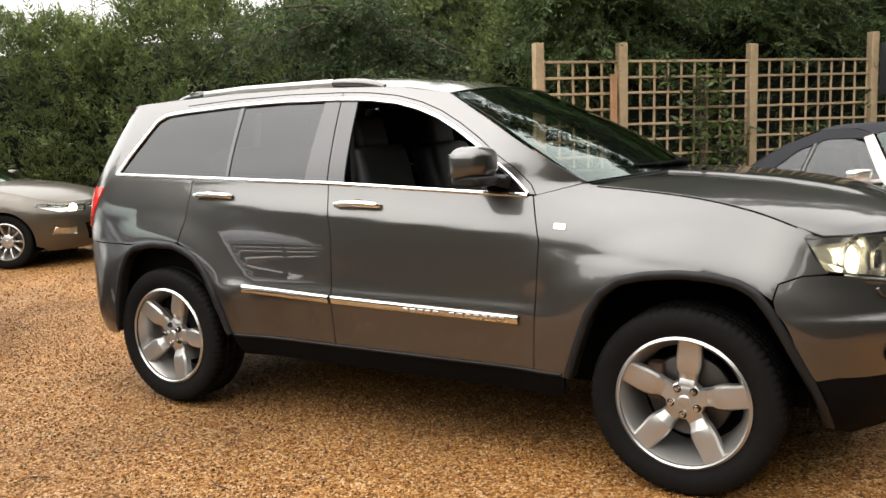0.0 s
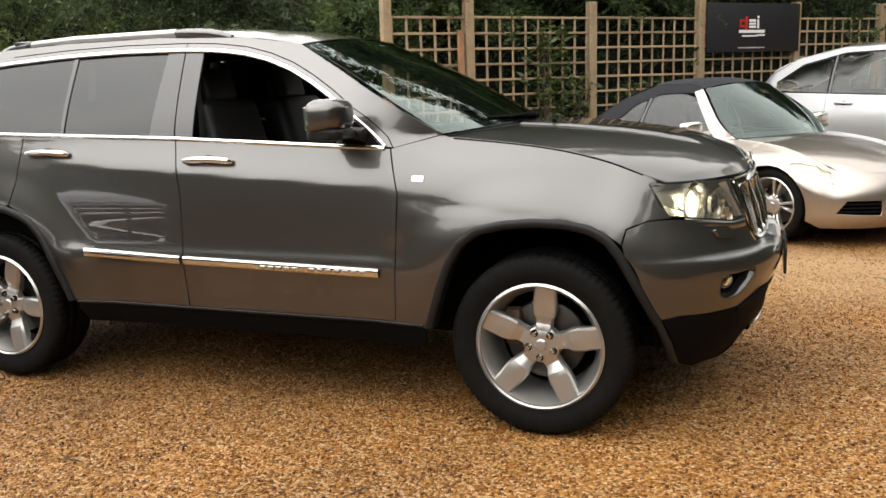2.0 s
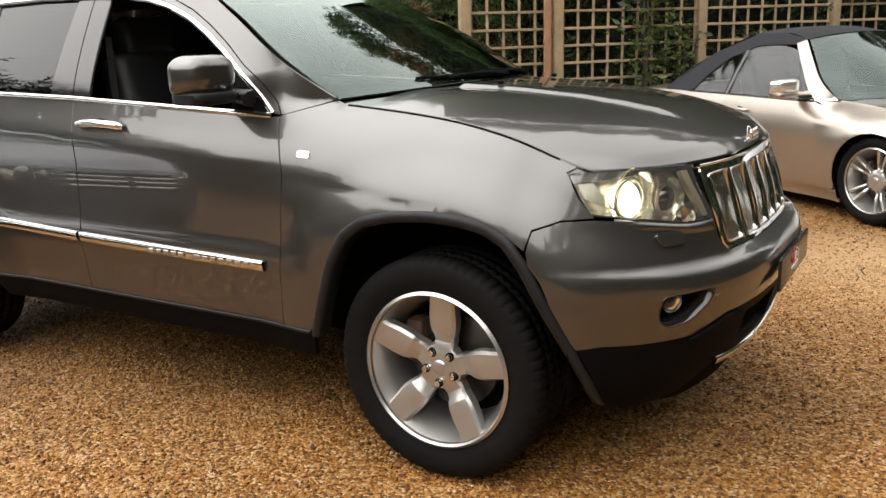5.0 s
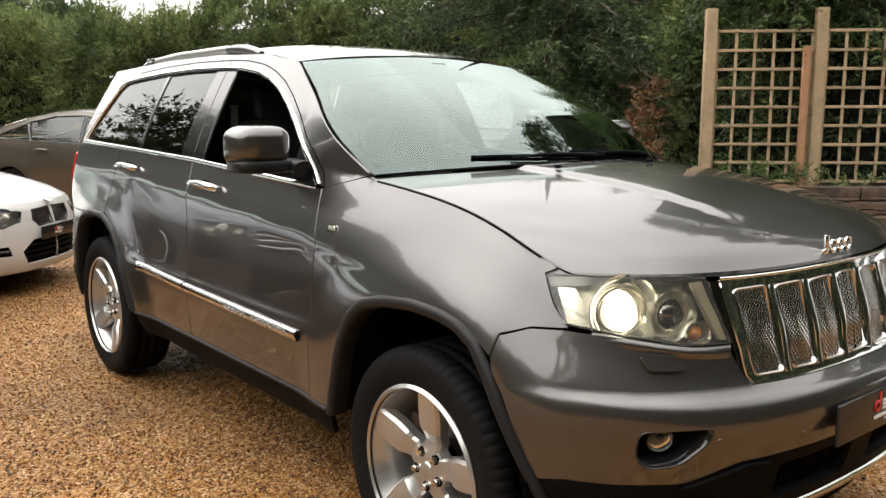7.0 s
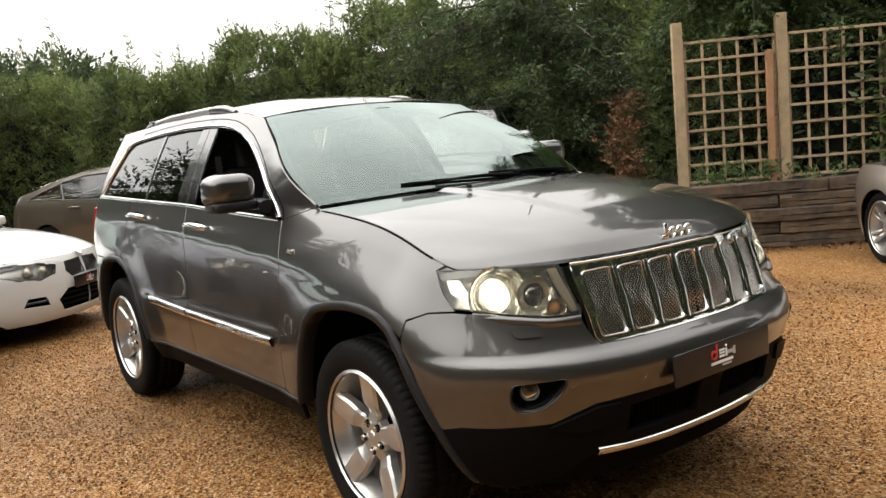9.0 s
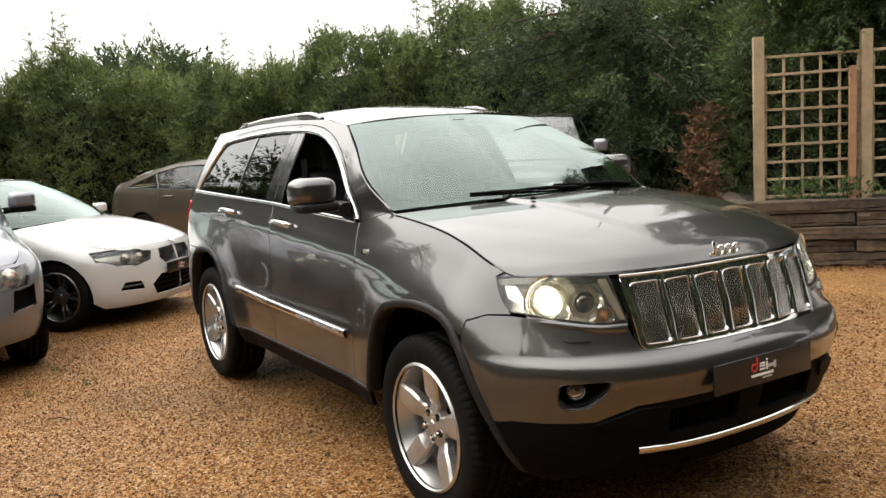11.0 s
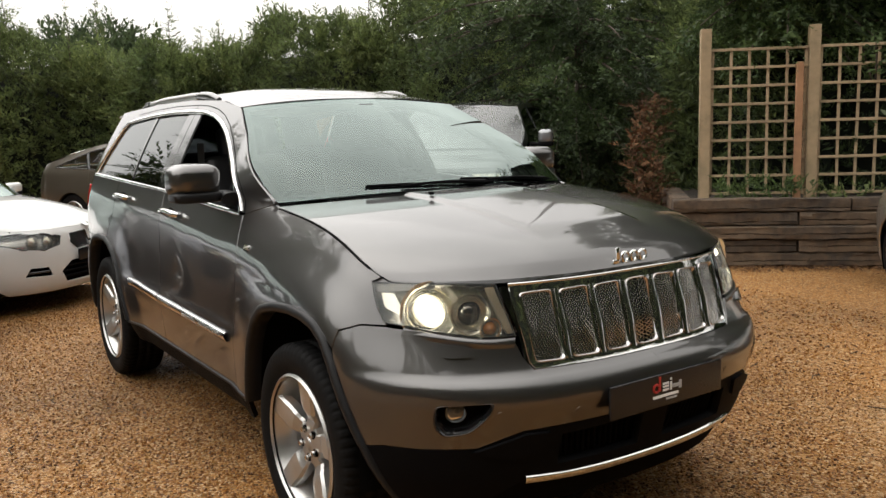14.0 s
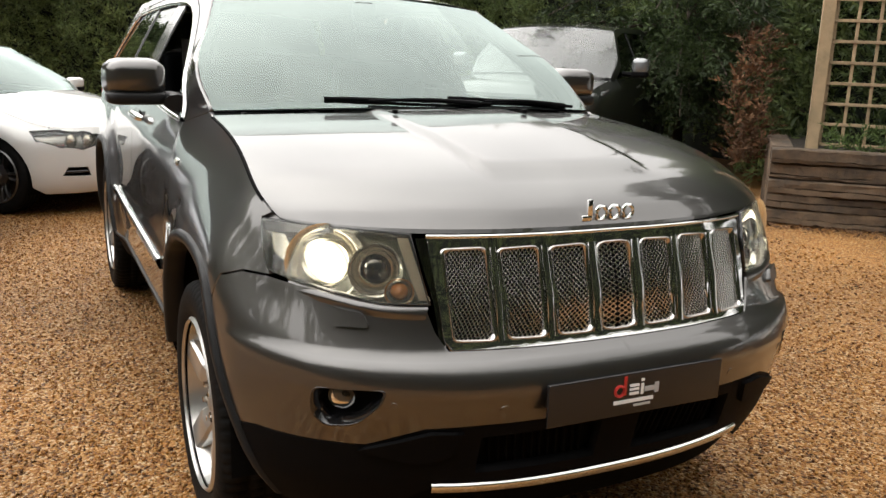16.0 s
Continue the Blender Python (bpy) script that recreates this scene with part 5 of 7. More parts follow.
grid("headlining", liner_fn, 6, 9, BEIGE, suv, skirt=0)
wheelring = part("steering_wheel", tube_bm([(-1.03 - 0.09 * math.sin(t), -0.37 + 0.185 * math.cos(t), 1.10 + 0.165 * math.sin(t)) for t in np.linspace(0, 2 * math.pi, 28, endpoint=False)], 0.016, 8, closed=True), LEATHER, suv)
part("wheel_boss", box_bm((0.06, 0.16, 0.12), (-1.01, -0.37, 1.09), 0.025), LEATHER, wheelring)
part("wheel_spoke", box_bm((0.03, 0.34, 0.035), (-1.02, -0.37, 1.10), 0.01), LEATHER, wheelring)
def seat(x, y, w, head=True):
    s = part("seat", box_bm((0.52, w, 0.20), (x, y, 0.78), 0.07, 4), LEATHER, suv, "black leather seat")
    t = Matrix.Rotation(radians(-16), 3, "Y")
    part("backrest", box_bm((0.17, w * 0.96, 0.66), (x - 0.36, y, 1.10), 0.07, 4, turn=t), LEATHER, s)
    if head:
        part("headrest", box_bm((0.11, 0.27, 0.19), (x - 0.475, y, 1.49), 0.05, 4, turn=t), LEATHER, s)
        for d in (-0.06, 0.06):
            part("headrest_post", tube_bm([(x - 0.455, y + d, 1.33), (x - 0.475, y + d, 1.45)], 0.007, 6), CHROME, s)
seat(-1.40, -0.37, 0.52)
seat(-1.40, 0.37, 0.52)
seat(-2.30, 0.0, 1.30, False)
part("seat_belt", box_bm((0.006, 0.035, 0.50), (-1.78, -0.64, 1.25), 0.0), mat("grey_webbing", (0.04, 0.04, 0.04), rough=0.8), suv)


# ---- ground ----
def ground_height(x, y):
    return 0.006 * np.sin(0.9 * x + 0.5) * np.cos(0.7 * y) + 0.004 * np.sin(2.3 * x + 1.7 * y)


gx = np.r_[-900, -300, -100, -40, np.arange(-24, 12.01, 0.4), 30, 100, 300, 900]
gy = np.r_[-900, -300, -100, -40, np.arange(-16, 14.01, 0.4), 30, 100, 300, 900]
GX, GY = np.meshgrid(gx, gy, indexing="ij")
GZ = np.where((np.abs(GX) < 24) & (np.abs(GY) < 16), ground_height(GX, GY), 0) - 0.008
nv = GX.shape[1]
gf = [(i * nv + j, (i + 1) * nv + j, (i + 1) * nv + j + 1, i * nv + j + 1) for i in range(GX.shape[0] - 1) for j in range(nv - 1)]
ground = raw("ground", np.c_[GX.ravel(), GY.ravel(), GZ.ravel()], gf, GRAVEL)
tagged(ground, "golden brown gravel yard", "ground", kind="structure")


def pebbles(name, n, xr, yr, rmin, rmax, seed, reject=None):
    """Loose stones as one heap of rough six-cornered shapes."""
    rs = np.random.RandomState(seed)
    x, y = rs.uniform(*xr, n), rs.uniform(*yr, n)
    if reject is not None:
        k = ~reject(x, y)
        x, y = x[k], y[k]
    n = len(x)
    r = rmin + (rmax - rmin) * rs.rand(n) ** 1.8
    a = rs.uniform(0, 2 * math.pi, n)
    base = np.array([(1, 0, 0), (-1, 0, 0), (0, 0.75, 0.1), (0, -0.75, -0.1), (0.1, 0, 0.55), (0, 0.1, -0.5)])
    V = base[None] * r[:, None, None] * rs.uniform(0.75, 1.25, (n, 6, 3))
    tilt = rs.normal(0, 0.45, n)
    c, s = np.cos(tilt), np.sin(tilt)
    vx, vz = V[..., 0] * c[:, None] - V[..., 2] * s[:, None], V[..., 0] * s[:, None] + V[..., 2] * c[:, None]
    V = np.stack([vx, V[..., 1], vz], -1)
    c, s = np.cos(a), np.sin(a)
    V = np.stack([V[..., 0] * c[:, None] - V[..., 1] * s[:, None], V[..., 0] * s[:, None] + V[..., 1] * c[:, None], V[..., 2]], -1)
    V += np.stack([x, y, ground_height(x, y) - 0.006 + 0.5 * r * rs.rand(n)], -1)[:, None]
    t = np.array([(0, 2, 4), (2, 1, 4), (1, 3, 4), (3, 0, 4), (2, 0, 5), (1, 2, 5), (3, 1, 5), (0, 3, 5)])
    F = (t[None] + 6 * np.arange(n)[:, None, None]).reshape(-1, 3)
    me = bpy.data.meshes.new(name)
    me.vertices.add(6 * n)
    me.vertices.foreach_set("co", V.reshape(-1).astype(np.float32))
    me.loops.add(len(F) * 3)
    me.polygons.add(len(F))
    me.loops.foreach_set("vertex_index", F.reshape(-1).astype(np.int32))
    me.polygons.foreach_set("loop_start", np.arange(0, 3 * len(F), 3, dtype=np.int32))
    me.polygons.foreach_set("use_smooth", np.ones(len(F), bool))
    me.update(calc_edges=True)
    me.materials.append(PEBBLE)
    return new(name, me)


stones = pebbles("gravel", 112000, (-6.5, 3.2), (-4.2, 2.6), 0.0052, 0.0115, 5)
tagged(stones, "loose golden and brown pea gravel", "gravel", kind="stuff")
outer = pebbles("gravel", 62000, (-10.5, 4.6), (-5.2, 4.4), 0.008, 0.0165, 6, reject=lambda x, y: (x > -6.5) & (x < 3.2) & (y > -4.2) & (y < 2.6))
tagged(outer, "loose golden gravel towards the edges of the yard", "gravel", kind="stuff")


# a few dry twigs and leaf scraps lying on the stones
trs = np.random.RandomState(77)
tbm = bmesh.new()
for k in range(46):
    tx, ty = trs.uniform(-3.5, 2.8), trs.choice([trs.uniform(-3.8, -1.3), trs.uniform(1.4, 3.2)])
    ta, tl = trs.uniform(0, 6.28), trs.uniform(0.04, 0.16)
    one = tube_bm([(tx, ty, 0.006), (tx + 0.5 * tl * math.cos(ta), ty + 0.5 * tl * math.sin(ta), 0.013), (tx + tl * math.cos(ta + 0.3), ty + tl * math.sin(ta + 0.3), 0.006)], [0.003, 0.0035, 0.002], 5)
    tme = bpy.data.meshes.new("twig_piece")
    one.to_mesh(tme)
    tbm.from_mesh(tme)
    bpy.data.meshes.remove(tme)
twigs = part("twigs", tbm, BARK)
tagged(twigs, "dry brown twigs scattered on the gravel", "twigs", kind="stuff")


# ---- timber trellis on its raised bed ----
FD = Vector((0.695, 0.719, 0.0))
FN = Vector((0.719, -0.695, 0.0))
F0 = Vector((-3.5, 5.6, 0.0))
FYAW = math.atan2(FD.y, FD.x)


def fence(s, n=0.0, z=0.0):
    return F0 + FD * s + FN * n + Vector((0, 0, z))


def fence_m(s, n=0.0, z=0.0):
    return Matrix.Translation(fence(s, n, z)) @ Matrix.Rotation(FYAW, 4, "Z")


def wood(name, size, material, bevel=0.004, parent=None, wobble=0.0, seed=0):
    bm = box_bm(size, (0, 0, 0), bevel, 1)
    if wobble:
        for v in bm.verts:
            v.co += Vector(noise.noise_vector(v.co * 3 + Vector((seed, 0, 0)))) * wobble
    return part(name, bm, material, parent)


POSTS = (0.0, 1.12, 3.0, 4.9, 6.8, 8.7)
TOPS = (2.49, 2.49, 2.47, 2.62, 2.50, 2.50)
for s, top in zip(POSTS, TOPS):
    h = top - 0.55
    post = wood("fence_post", (0.115, 0.115, h), TIMBER, 0.006)
    post.matrix_basis = fence_m(s, 0, 0.55 + h / 2)
    tagged(post, "square pale timber post of the trellis fence", "post", "trellis posts")
stake = wood("stake", (0.075, 0.05, 1.50), STAKE, 0.006, wobble=0.006)
stake.matrix_basis = fence_m(0.965, 0.085, 0.60 + 0.75)
tagged(stake, "rough red-brown timber stake leaning on the trellis", "stake")

vmesh = wood("lath_pattern", (0.030, 0.018, 1.60), LATH, 0.003)
vdata = vmesh.data
bpy.data.objects.remove(vmesh)
for i in range(5):
    a, b = POSTS[i] + 0.06, POSTS[i + 1] - 0.06
    panel = thing("trellis_panel", "square timber trellis panel between two posts", "trellis", fence_m((a + b) / 2, 0.0, 0.0), "trellis panels")
    n = max(4, round((b - a) / 0.195))
    for k in range(n + 1):
        ob = new("lath", vdata)
        ob.parent = panel
        ob.matrix_basis = pose((b - a - 0.03) * (k / n - 0.5), 0.010, 0.68 + 0.80, 0, random.uniform(-0.5, 0.5), 0)
    hm = wood("lath", (b - a, 0.018, 0.030), LATH, 0.003, panel)
    hm.matrix_basis = pose(0, -0.010, 0.70, 0, 0, 0)
    for k in range(1, 9):
        ob = new("lath", hm.data)
        ob.parent = panel
        ob.matrix_basis = pose(0, -0.010, 0.70 + 0.195 * k, 0, random.uniform(-0.35, 0.35), 0)

# sleepers
def beam(length, depth, height, seed):
    """A weathered beam: cross-section rings along its length with an uneven, split surface."""
    rs = np.random.RandomState(seed)
    n = max(6, int(length / 0.11))
    ring = [(-0.5, -0.42), (-0.5, -0.16), (-0.47, -0.13), (-0.5, -0.10), (-0.5, 0.20), (-0.5, 0.42), (-0.44, 0.5), (0.44, 0.5), (0.5, 0.42), (0.5, -0.42), (0.44, -0.5), (-0.44, -0.5)]
    bm = bmesh.new()
    rows = []
    split = rs.uniform(-0.3, 0.3)
    for i in range(n + 1):
        x = length * (i / n - 0.5)
        wave = 0.012 * math.sin(2.1 * x + seed) + 0.006 * rs.normal()
        row = []
        for k, (a, b) in enumerate(ring):
            e = 1.0 - (0.05 if i in (0, n) else 0.0)
            dy = 0.016 * (1 if k == 2 else 0) * (1 + rs.rand())
            row.append(bm.verts.new((x, (a * depth + wave + dy + 0.006 * rs.normal()) * e, (b * height + (split * height * 0.5 if k in (1, 2, 3) else 0) + 0.004 * rs.normal()) * e)))
        rows.append(row)
    m = len(ring)
    for i in range(n):
        for k in range(m):
            bm.faces.new((rows[i][k], rows[i][(k + 1) % m], rows[i + 1][(k + 1) % m], rows[i + 1][k]))
    bm.faces.new(rows[0][::-1])
    bm.faces.new(rows[-1])
    return bm


bed = thing("sleeper_wall", "low retaining wall of weathered timber sleepers", "wall", None, kind="structure")
rng = random.Random(3)
for row in range(5):
    s = -0.40
    first = True
    while s < 10:
        ln = (1.25 if row % 2 else 2.2) if first else 2.4
        if row == 4 and first:
            ln = 1.75
        first = False
        sl = part("sleeper", beam(ln - 0.02, 0.20, 0.134, row * 17 + int(s * 3) + 40), SLEEPER, bed, smooth_angle=28)
        sl.matrix_basis = fence_m(s + ln / 2, 0.66 + rng.uniform(-0.03, 0.03), 0.075 + 0.141 * row) @ pose(0, 0, 0, rng.uniform(-1, 1), rng.uniform(-0.25, 0.25), 0)
        s += ln
for row in range(5):
    sl = wood("sleeper", (0.20, 1.3, 0.138), SLEEPER, 0.012, bed, 0.010, row * 7)
    sl.matrix_basis = fence_m(-0.29, -0.12, 0.075 + 0.141 * row)
soil = wood("soil_bed", (11.0, 2.4, 0.1), SOIL, 0.0)
soil.matrix_basis = fence_m(5.15, -0.62, 0.57)
tagged(soil, "dark soil of the raised bed", "soil", kind="structure")

# dark leaf litter along the foot of the sleepers
lrs = np.random.RandomState(91)
ln_ = 2600
ls, ln2 = lrs.uniform(-0.6, 9.5, ln_), 0.78 + np.abs(lrs.normal(0, 0.16, ln_))
lc = np.array([tuple(fence(a, b, 0.006)) for a, b in zip(ls, ln2)]) + np.c_[np.zeros((ln_, 2)), lrs.rand(ln_) * 0.02]
la = lrs.uniform(0, 6.28, ln_)
ld = np.c_[np.cos(la), np.sin(la), lrs.normal(0, 0.25, ln_)] * lrs.uniform(0.012, 0.035, ln_)[:, None]
lw = np.c_[-np.sin(la), np.cos(la), lrs.normal(0, 0.3, ln_)] * lrs.uniform(0.006, 0.014, ln_)[:, None]
lv = np.stack([lc - ld, lc + lw + (0, 0, 0.004), lc + ld, lc - lw], 1).reshape(-1, 3)
lme = bpy.data.meshes.new("leaf_litter")
lme.from_pydata([tuple(v) for v in lv], [], [(4 * i, 4 * i + 1, 4 * i + 2, 4 * i + 3) for i in range(ln_)])
lme.materials.append(DEADLEAF)
litter = new("leaf_litter", lme)
tagged(litter, "dark dead leaves lying along the sleeper wall", "leaf litter", kind="stuff")

# sign board
sign = thing("sign_board", "black dealer sign board with red and white mark", "sign", fence_m(5.85, 0.10, 2.12))
part("board", box_bm((1.82, 0.03, 0.70), (0, 0, 0), 0.006), BOARD, sign)
for (x, z, w, h, col) in ((-0.17, 0.06, 0.05, 0.20, RED_INK), (-0.25, 0.02, 0.09, 0.035, RED_INK), (-0.25, 0.10, 0.09, 0.035, RED_INK), (-0.285, 0.06, 0.035, 0.11, RED_INK),
                          (-0.05, 0.10, 0.13, 0.035, WHITE_INK), (-0.05, 0.055, 0.13, 0.03, WHITE_INK), (-0.05, 0.01, 0.13, 0.035, WHITE_INK), (0.06, 0.05, 0.04, 0.13, WHITE_INK), (0.06, 0.15, 0.04, 0.035, WHITE_INK),
                          (-0.06, -0.055, 0.50, 0.045, WHITE_INK), (-0.10, -0.12, 0.30, 0.022, WHITE_INK), (0.12, -0.11, 0.16, 0.022, WHITE_INK), (-0.06, -0.29, 0.52, 0.018, GREY_INK)):
    part("sign_mark", box_bm((w, 0.004, h), (x, -0.018, z), 0.0), col, sign)


# ---- foliage ----
def leaf_mesh(name, V, F, material):
    me = bpy.data.meshes.new(name)
    me.vertices.add(len(V))
    me.vertices.foreach_set("co", np.ascontiguousarray(V, np.float32).reshape(-1))
    me.loops.add(F.size)
    me.polygons.add(len(F))
    me.loops.foreach_set("vertex_index", np.ascontiguousarray(F, np.int32).reshape(-1))
    me.polygons.foreach_set("loop_start", np.arange(0, F.size, F.shape[1], dtype=np.int32))
    me.update(calc_edges=True)
    me.materials.append(material)
    return me


def unit(a):
    return a / np.maximum(np.linalg.norm(a, axis=-1, keepdims=True), 1e-9)


def sprays(C, D, L, rs, leaflets=9, spread=0.8, width=0.11, curl=0.25, reach=0.52):
    """Feathery conifer sprays: at each centre C along D, pairs of narrow leaflets. Returns verts and triangles."""
    n = len(C)
    side = unit(np.cross(D, rs.normal(0, 1, (n, 3)) + 1e-6))
    out_v = []
    for k in range(leaflets):
        t = k / (leaflets - 1)
        sgn = -1 if k % 2 else 1
        base = C + D * (L * t)[:, None] + np.array((0, 0, -1)) * (curl * L * t * t)[:, None]
        ll = L * reach * (1 - 0.58 * t) * rs.uniform(0.7, 1.3, n)
        d = unit(D * 0.75 + side * (sgn * spread * (1 - 0.7 * t)) + rs.normal(0, 0.22, (n, 3)))
        w = unit(np.cross(d, rs.normal(0, 1, (n, 3)))) * (ll * width)[:, None]
        tip = base + d * ll[:, None]
        mid = base + d * (0.45 * ll)[:, None]
        out_v.append(np.stack([base, mid + w, tip, mid - w], 1))
    V = np.concatenate(out_v, 0).reshape(-1, 3)
    q = np.arange(len(V) // 4)[:, None] * 4
    F = np.concatenate([q + np.array([0, 1, 2]), q + np.array([0, 2, 3])], 0)
    return V, F


def hedge_row(name, path, tops, density, seed, material, size=(0.16, 0.46), label="", spikes=0.9, depth=0.7, lean=0.12, crowd=1.6):
    """A tall clipped conifer row along a path; tops: heights along it. One leafy mass with a near-black sheet for its
    shaded inside.
    """
    rs = np.random.RandomState(seed)
    path = np.array(path, float)
    seg = np.linalg.norm(np.diff(path, axis=0), axis=1)
    cum = np.r_[0, np.cumsum(seg)]
    tot = cum[-1]
    topf = Curve1([(a * tot, h) for a, h in tops])

    def at(s):
        p = np.stack([np.interp(s, cum, path[:, 0]), np.interp(s, cum, path[:, 1])], -1)
        e = 0.3
        d = np.stack([np.interp(s + e, cum, path[:, 0]) - np.interp(s - e, cum, path[:, 0]), np.interp(s + e, cum, path[:, 1]) - np.interp(s - e, cum, path[:, 1])], -1)
        d = unit(d)
        return p, np.stack([-d[:, 1], d[:, 0]], -1)

    rise = lambda s: topf(s) + 0.24 * np.sin(s * 1.9 + seed) + 0.16 * np.sin(s * 4.3 + 1)
    n = int(density * tot * 4.0)
    s = rs.uniform(0, tot, n)
    hh = rise(s)
    up = rs.uniform(0.0, 1.0, n) ** 0.85
    thin = (up > 0.84) & (rs.rand(n) < 0.12)
    z = hh * np.where(thin, up * 0.8, up)
    p, nn = at(s)
    bulge = 0.34 * np.sin(s * 1.9 + seed + 0.3 * z) + 0.26 * np.sin(s * 4.1 - z * 2.2) * np.sin(z * 3.1 + s) + 0.20 * np.sin(s * 9 + z * 5) * np.sin(z * 7.0 - s * 3)
    dep = bulge - rs.rand(n) ** 1.5 * depth - lean * z - 0.5 * smooth(0.82, 1.0, z / hh)
    C = np.c_[p + nn * dep[:, None], z + 0.05]
    D = unit(np.c_[nn * 0.75, 0.55 + 0 * z] + rs.normal(0, 0.42, (n, 3)))
    Vs, Fs = sprays(C, D, rs.uniform(*size, n), rs, 12, 0.85, 0.15, 0.3, 0.36)
    # crest and wispy leaders
    m = int(density * tot * 1.5)
    s2 = rs.uniform(0, tot, m)
    p2, n2 = at(s2)
    C2 = np.c_[p2 - n2 * (rs.rand(m) * 1.4 + 0.3)[:, None], rise(s2) - 0.10 - 0.75 * rs.rand(m)]
    D2 = unit(np.c_[n2 * 0.2, np.ones(m)] + rs.normal(0, 0.35, (m, 3)))
    V2, F2 = sprays(C2, D2, rs.uniform(*size, m) * 1.15, rs, 12, 0.85, 0.15, 0.2, 0.36)
    groups = [(Vs, Fs), (V2, F2)]
    stems = []
    if spikes:
        # thin leaders above the hedge, with whorls of short side shoots
        for q in range(int(tot * crowd)):
            s3 = np.array([rs.uniform(0, tot)])
            p3, n3 = at(s3)
            foot = np.array([*(p3 - n3 * rs.uniform(0.3, 1.2))[0], float(rise(s3)[0]) - 0.35])
            hgt = spikes * rs.uniform(0.25, 1.0) ** 1.3 + 0.45
            bend = rs.normal(0, 0.06, 2)
            line = [foot + np.array([bend[0] * t * t, bend[1] * t * t, hgt * t]) for t in (0, 0.35, 0.7, 1.0)]
            stems.append((line, 0.013))
            lev = np.linspace(0.12, 1.0, 9)
            for t in lev:
                m3 = 5 if t < 0.9 else 3
                c3 = np.array([np.interp(t, (0, 0.35, 0.7, 1.0), [p[a] for p in line]) for a in range(3)])
                ang = rs.uniform(0, 6.28, m3)
                D3 = unit(np.c_[np.cos(ang), np.sin(ang), 0.35 + 0.5 * rs.rand(m3)])
                groups.append(sprays(np.tile(c3, (m3, 1)), D3, (0.60 - 0.44 * t) * rs.uniform(0.5, 1.2, m3), rs, 9, 0.7, 0.13, 0.1, 0.40))
    off, V, F = 0, [], []
    for a, b in groups:
        V.append(a)
        F.append(b + off)
        off += len(a)
    root = thing(name, label, "hedge", kind="")
    me = leaf_mesh("foliage", np.concatenate(V), np.concatenate(F), material)
    fo = new("foliage", me)
    fo.parent = root
    for line, rad in stems:
        part("leader", tube_bm([tuple(p) for p in line], [rad, rad * 0.8, rad * 0.6, rad * 0.3], 5), BARK, root)
    # near-black sheet down the middle stands for the hedge's shaded depth
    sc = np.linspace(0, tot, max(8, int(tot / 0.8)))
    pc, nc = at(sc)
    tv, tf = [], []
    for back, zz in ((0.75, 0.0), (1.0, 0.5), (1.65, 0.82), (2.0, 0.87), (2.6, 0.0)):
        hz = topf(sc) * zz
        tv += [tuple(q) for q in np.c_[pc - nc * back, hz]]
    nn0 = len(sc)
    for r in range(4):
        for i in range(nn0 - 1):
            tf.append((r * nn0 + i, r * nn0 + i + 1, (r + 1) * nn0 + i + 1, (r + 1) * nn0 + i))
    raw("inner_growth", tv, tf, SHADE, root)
    return root


hedge_row("hedge", [(-3.2, 6.6), (-4.6, 6.7), (-7, 7.4), (-10, 7.2), (-14, 5.2), (-18, 1.5), (-21, -5), (-22, -15)],
          [(0, 4.5), (0.10, 4.15), (0.2, 3.95), (0.30, 3.8), (0.37, 3.55), (0.44, 3.1), (0.50, 3.65), (0.56, 3.5), (0.60, 3.2), (0.66, 3.4), (0.715, 3.6), (0.75, 5.8), (0.83, 6.6), (1, 6.6)], 205, 11, HEDGE, label="tall dense green conifer hedge behind the parked cars", spikes=1.3)
hedge_row("hedge", [(7.5, 16.5), (3.5, 12.6), (-0.2, 9.5), (-1.9, 7.9), (-3.6, 6.3)],
          [(0, 8.5), (0.5, 9.6), (0.85, 9.4), (1, 7.6)], 230, 12, HEDGE_DARK, label="dark conifer trees standing behind the trellis", spikes=0.6, depth=1.0)
# out of view: trees known from window reflections; tops of 11 shade the bumper
hedge_row("hedge", [(-22, -15), (-12, -11), (2, -11), (9, -9), (12, -1), (12.5, 8), (7.5, 16.5)],
          [(0, 6.6), (0.08, 7.2), (0.12, 6.6), (0.17, 4.6), (0.21, 3.9), (0.29, 3.6), (0.41, 3.3), (0.48, 6.6), (0.60, 11.0), (0.85, 11.0), (1, 8.5)], 40, 13, HEDGE, size=(0.35, 0.7), label="green conifer hedge closing the far side of the yard", spikes=0.8)


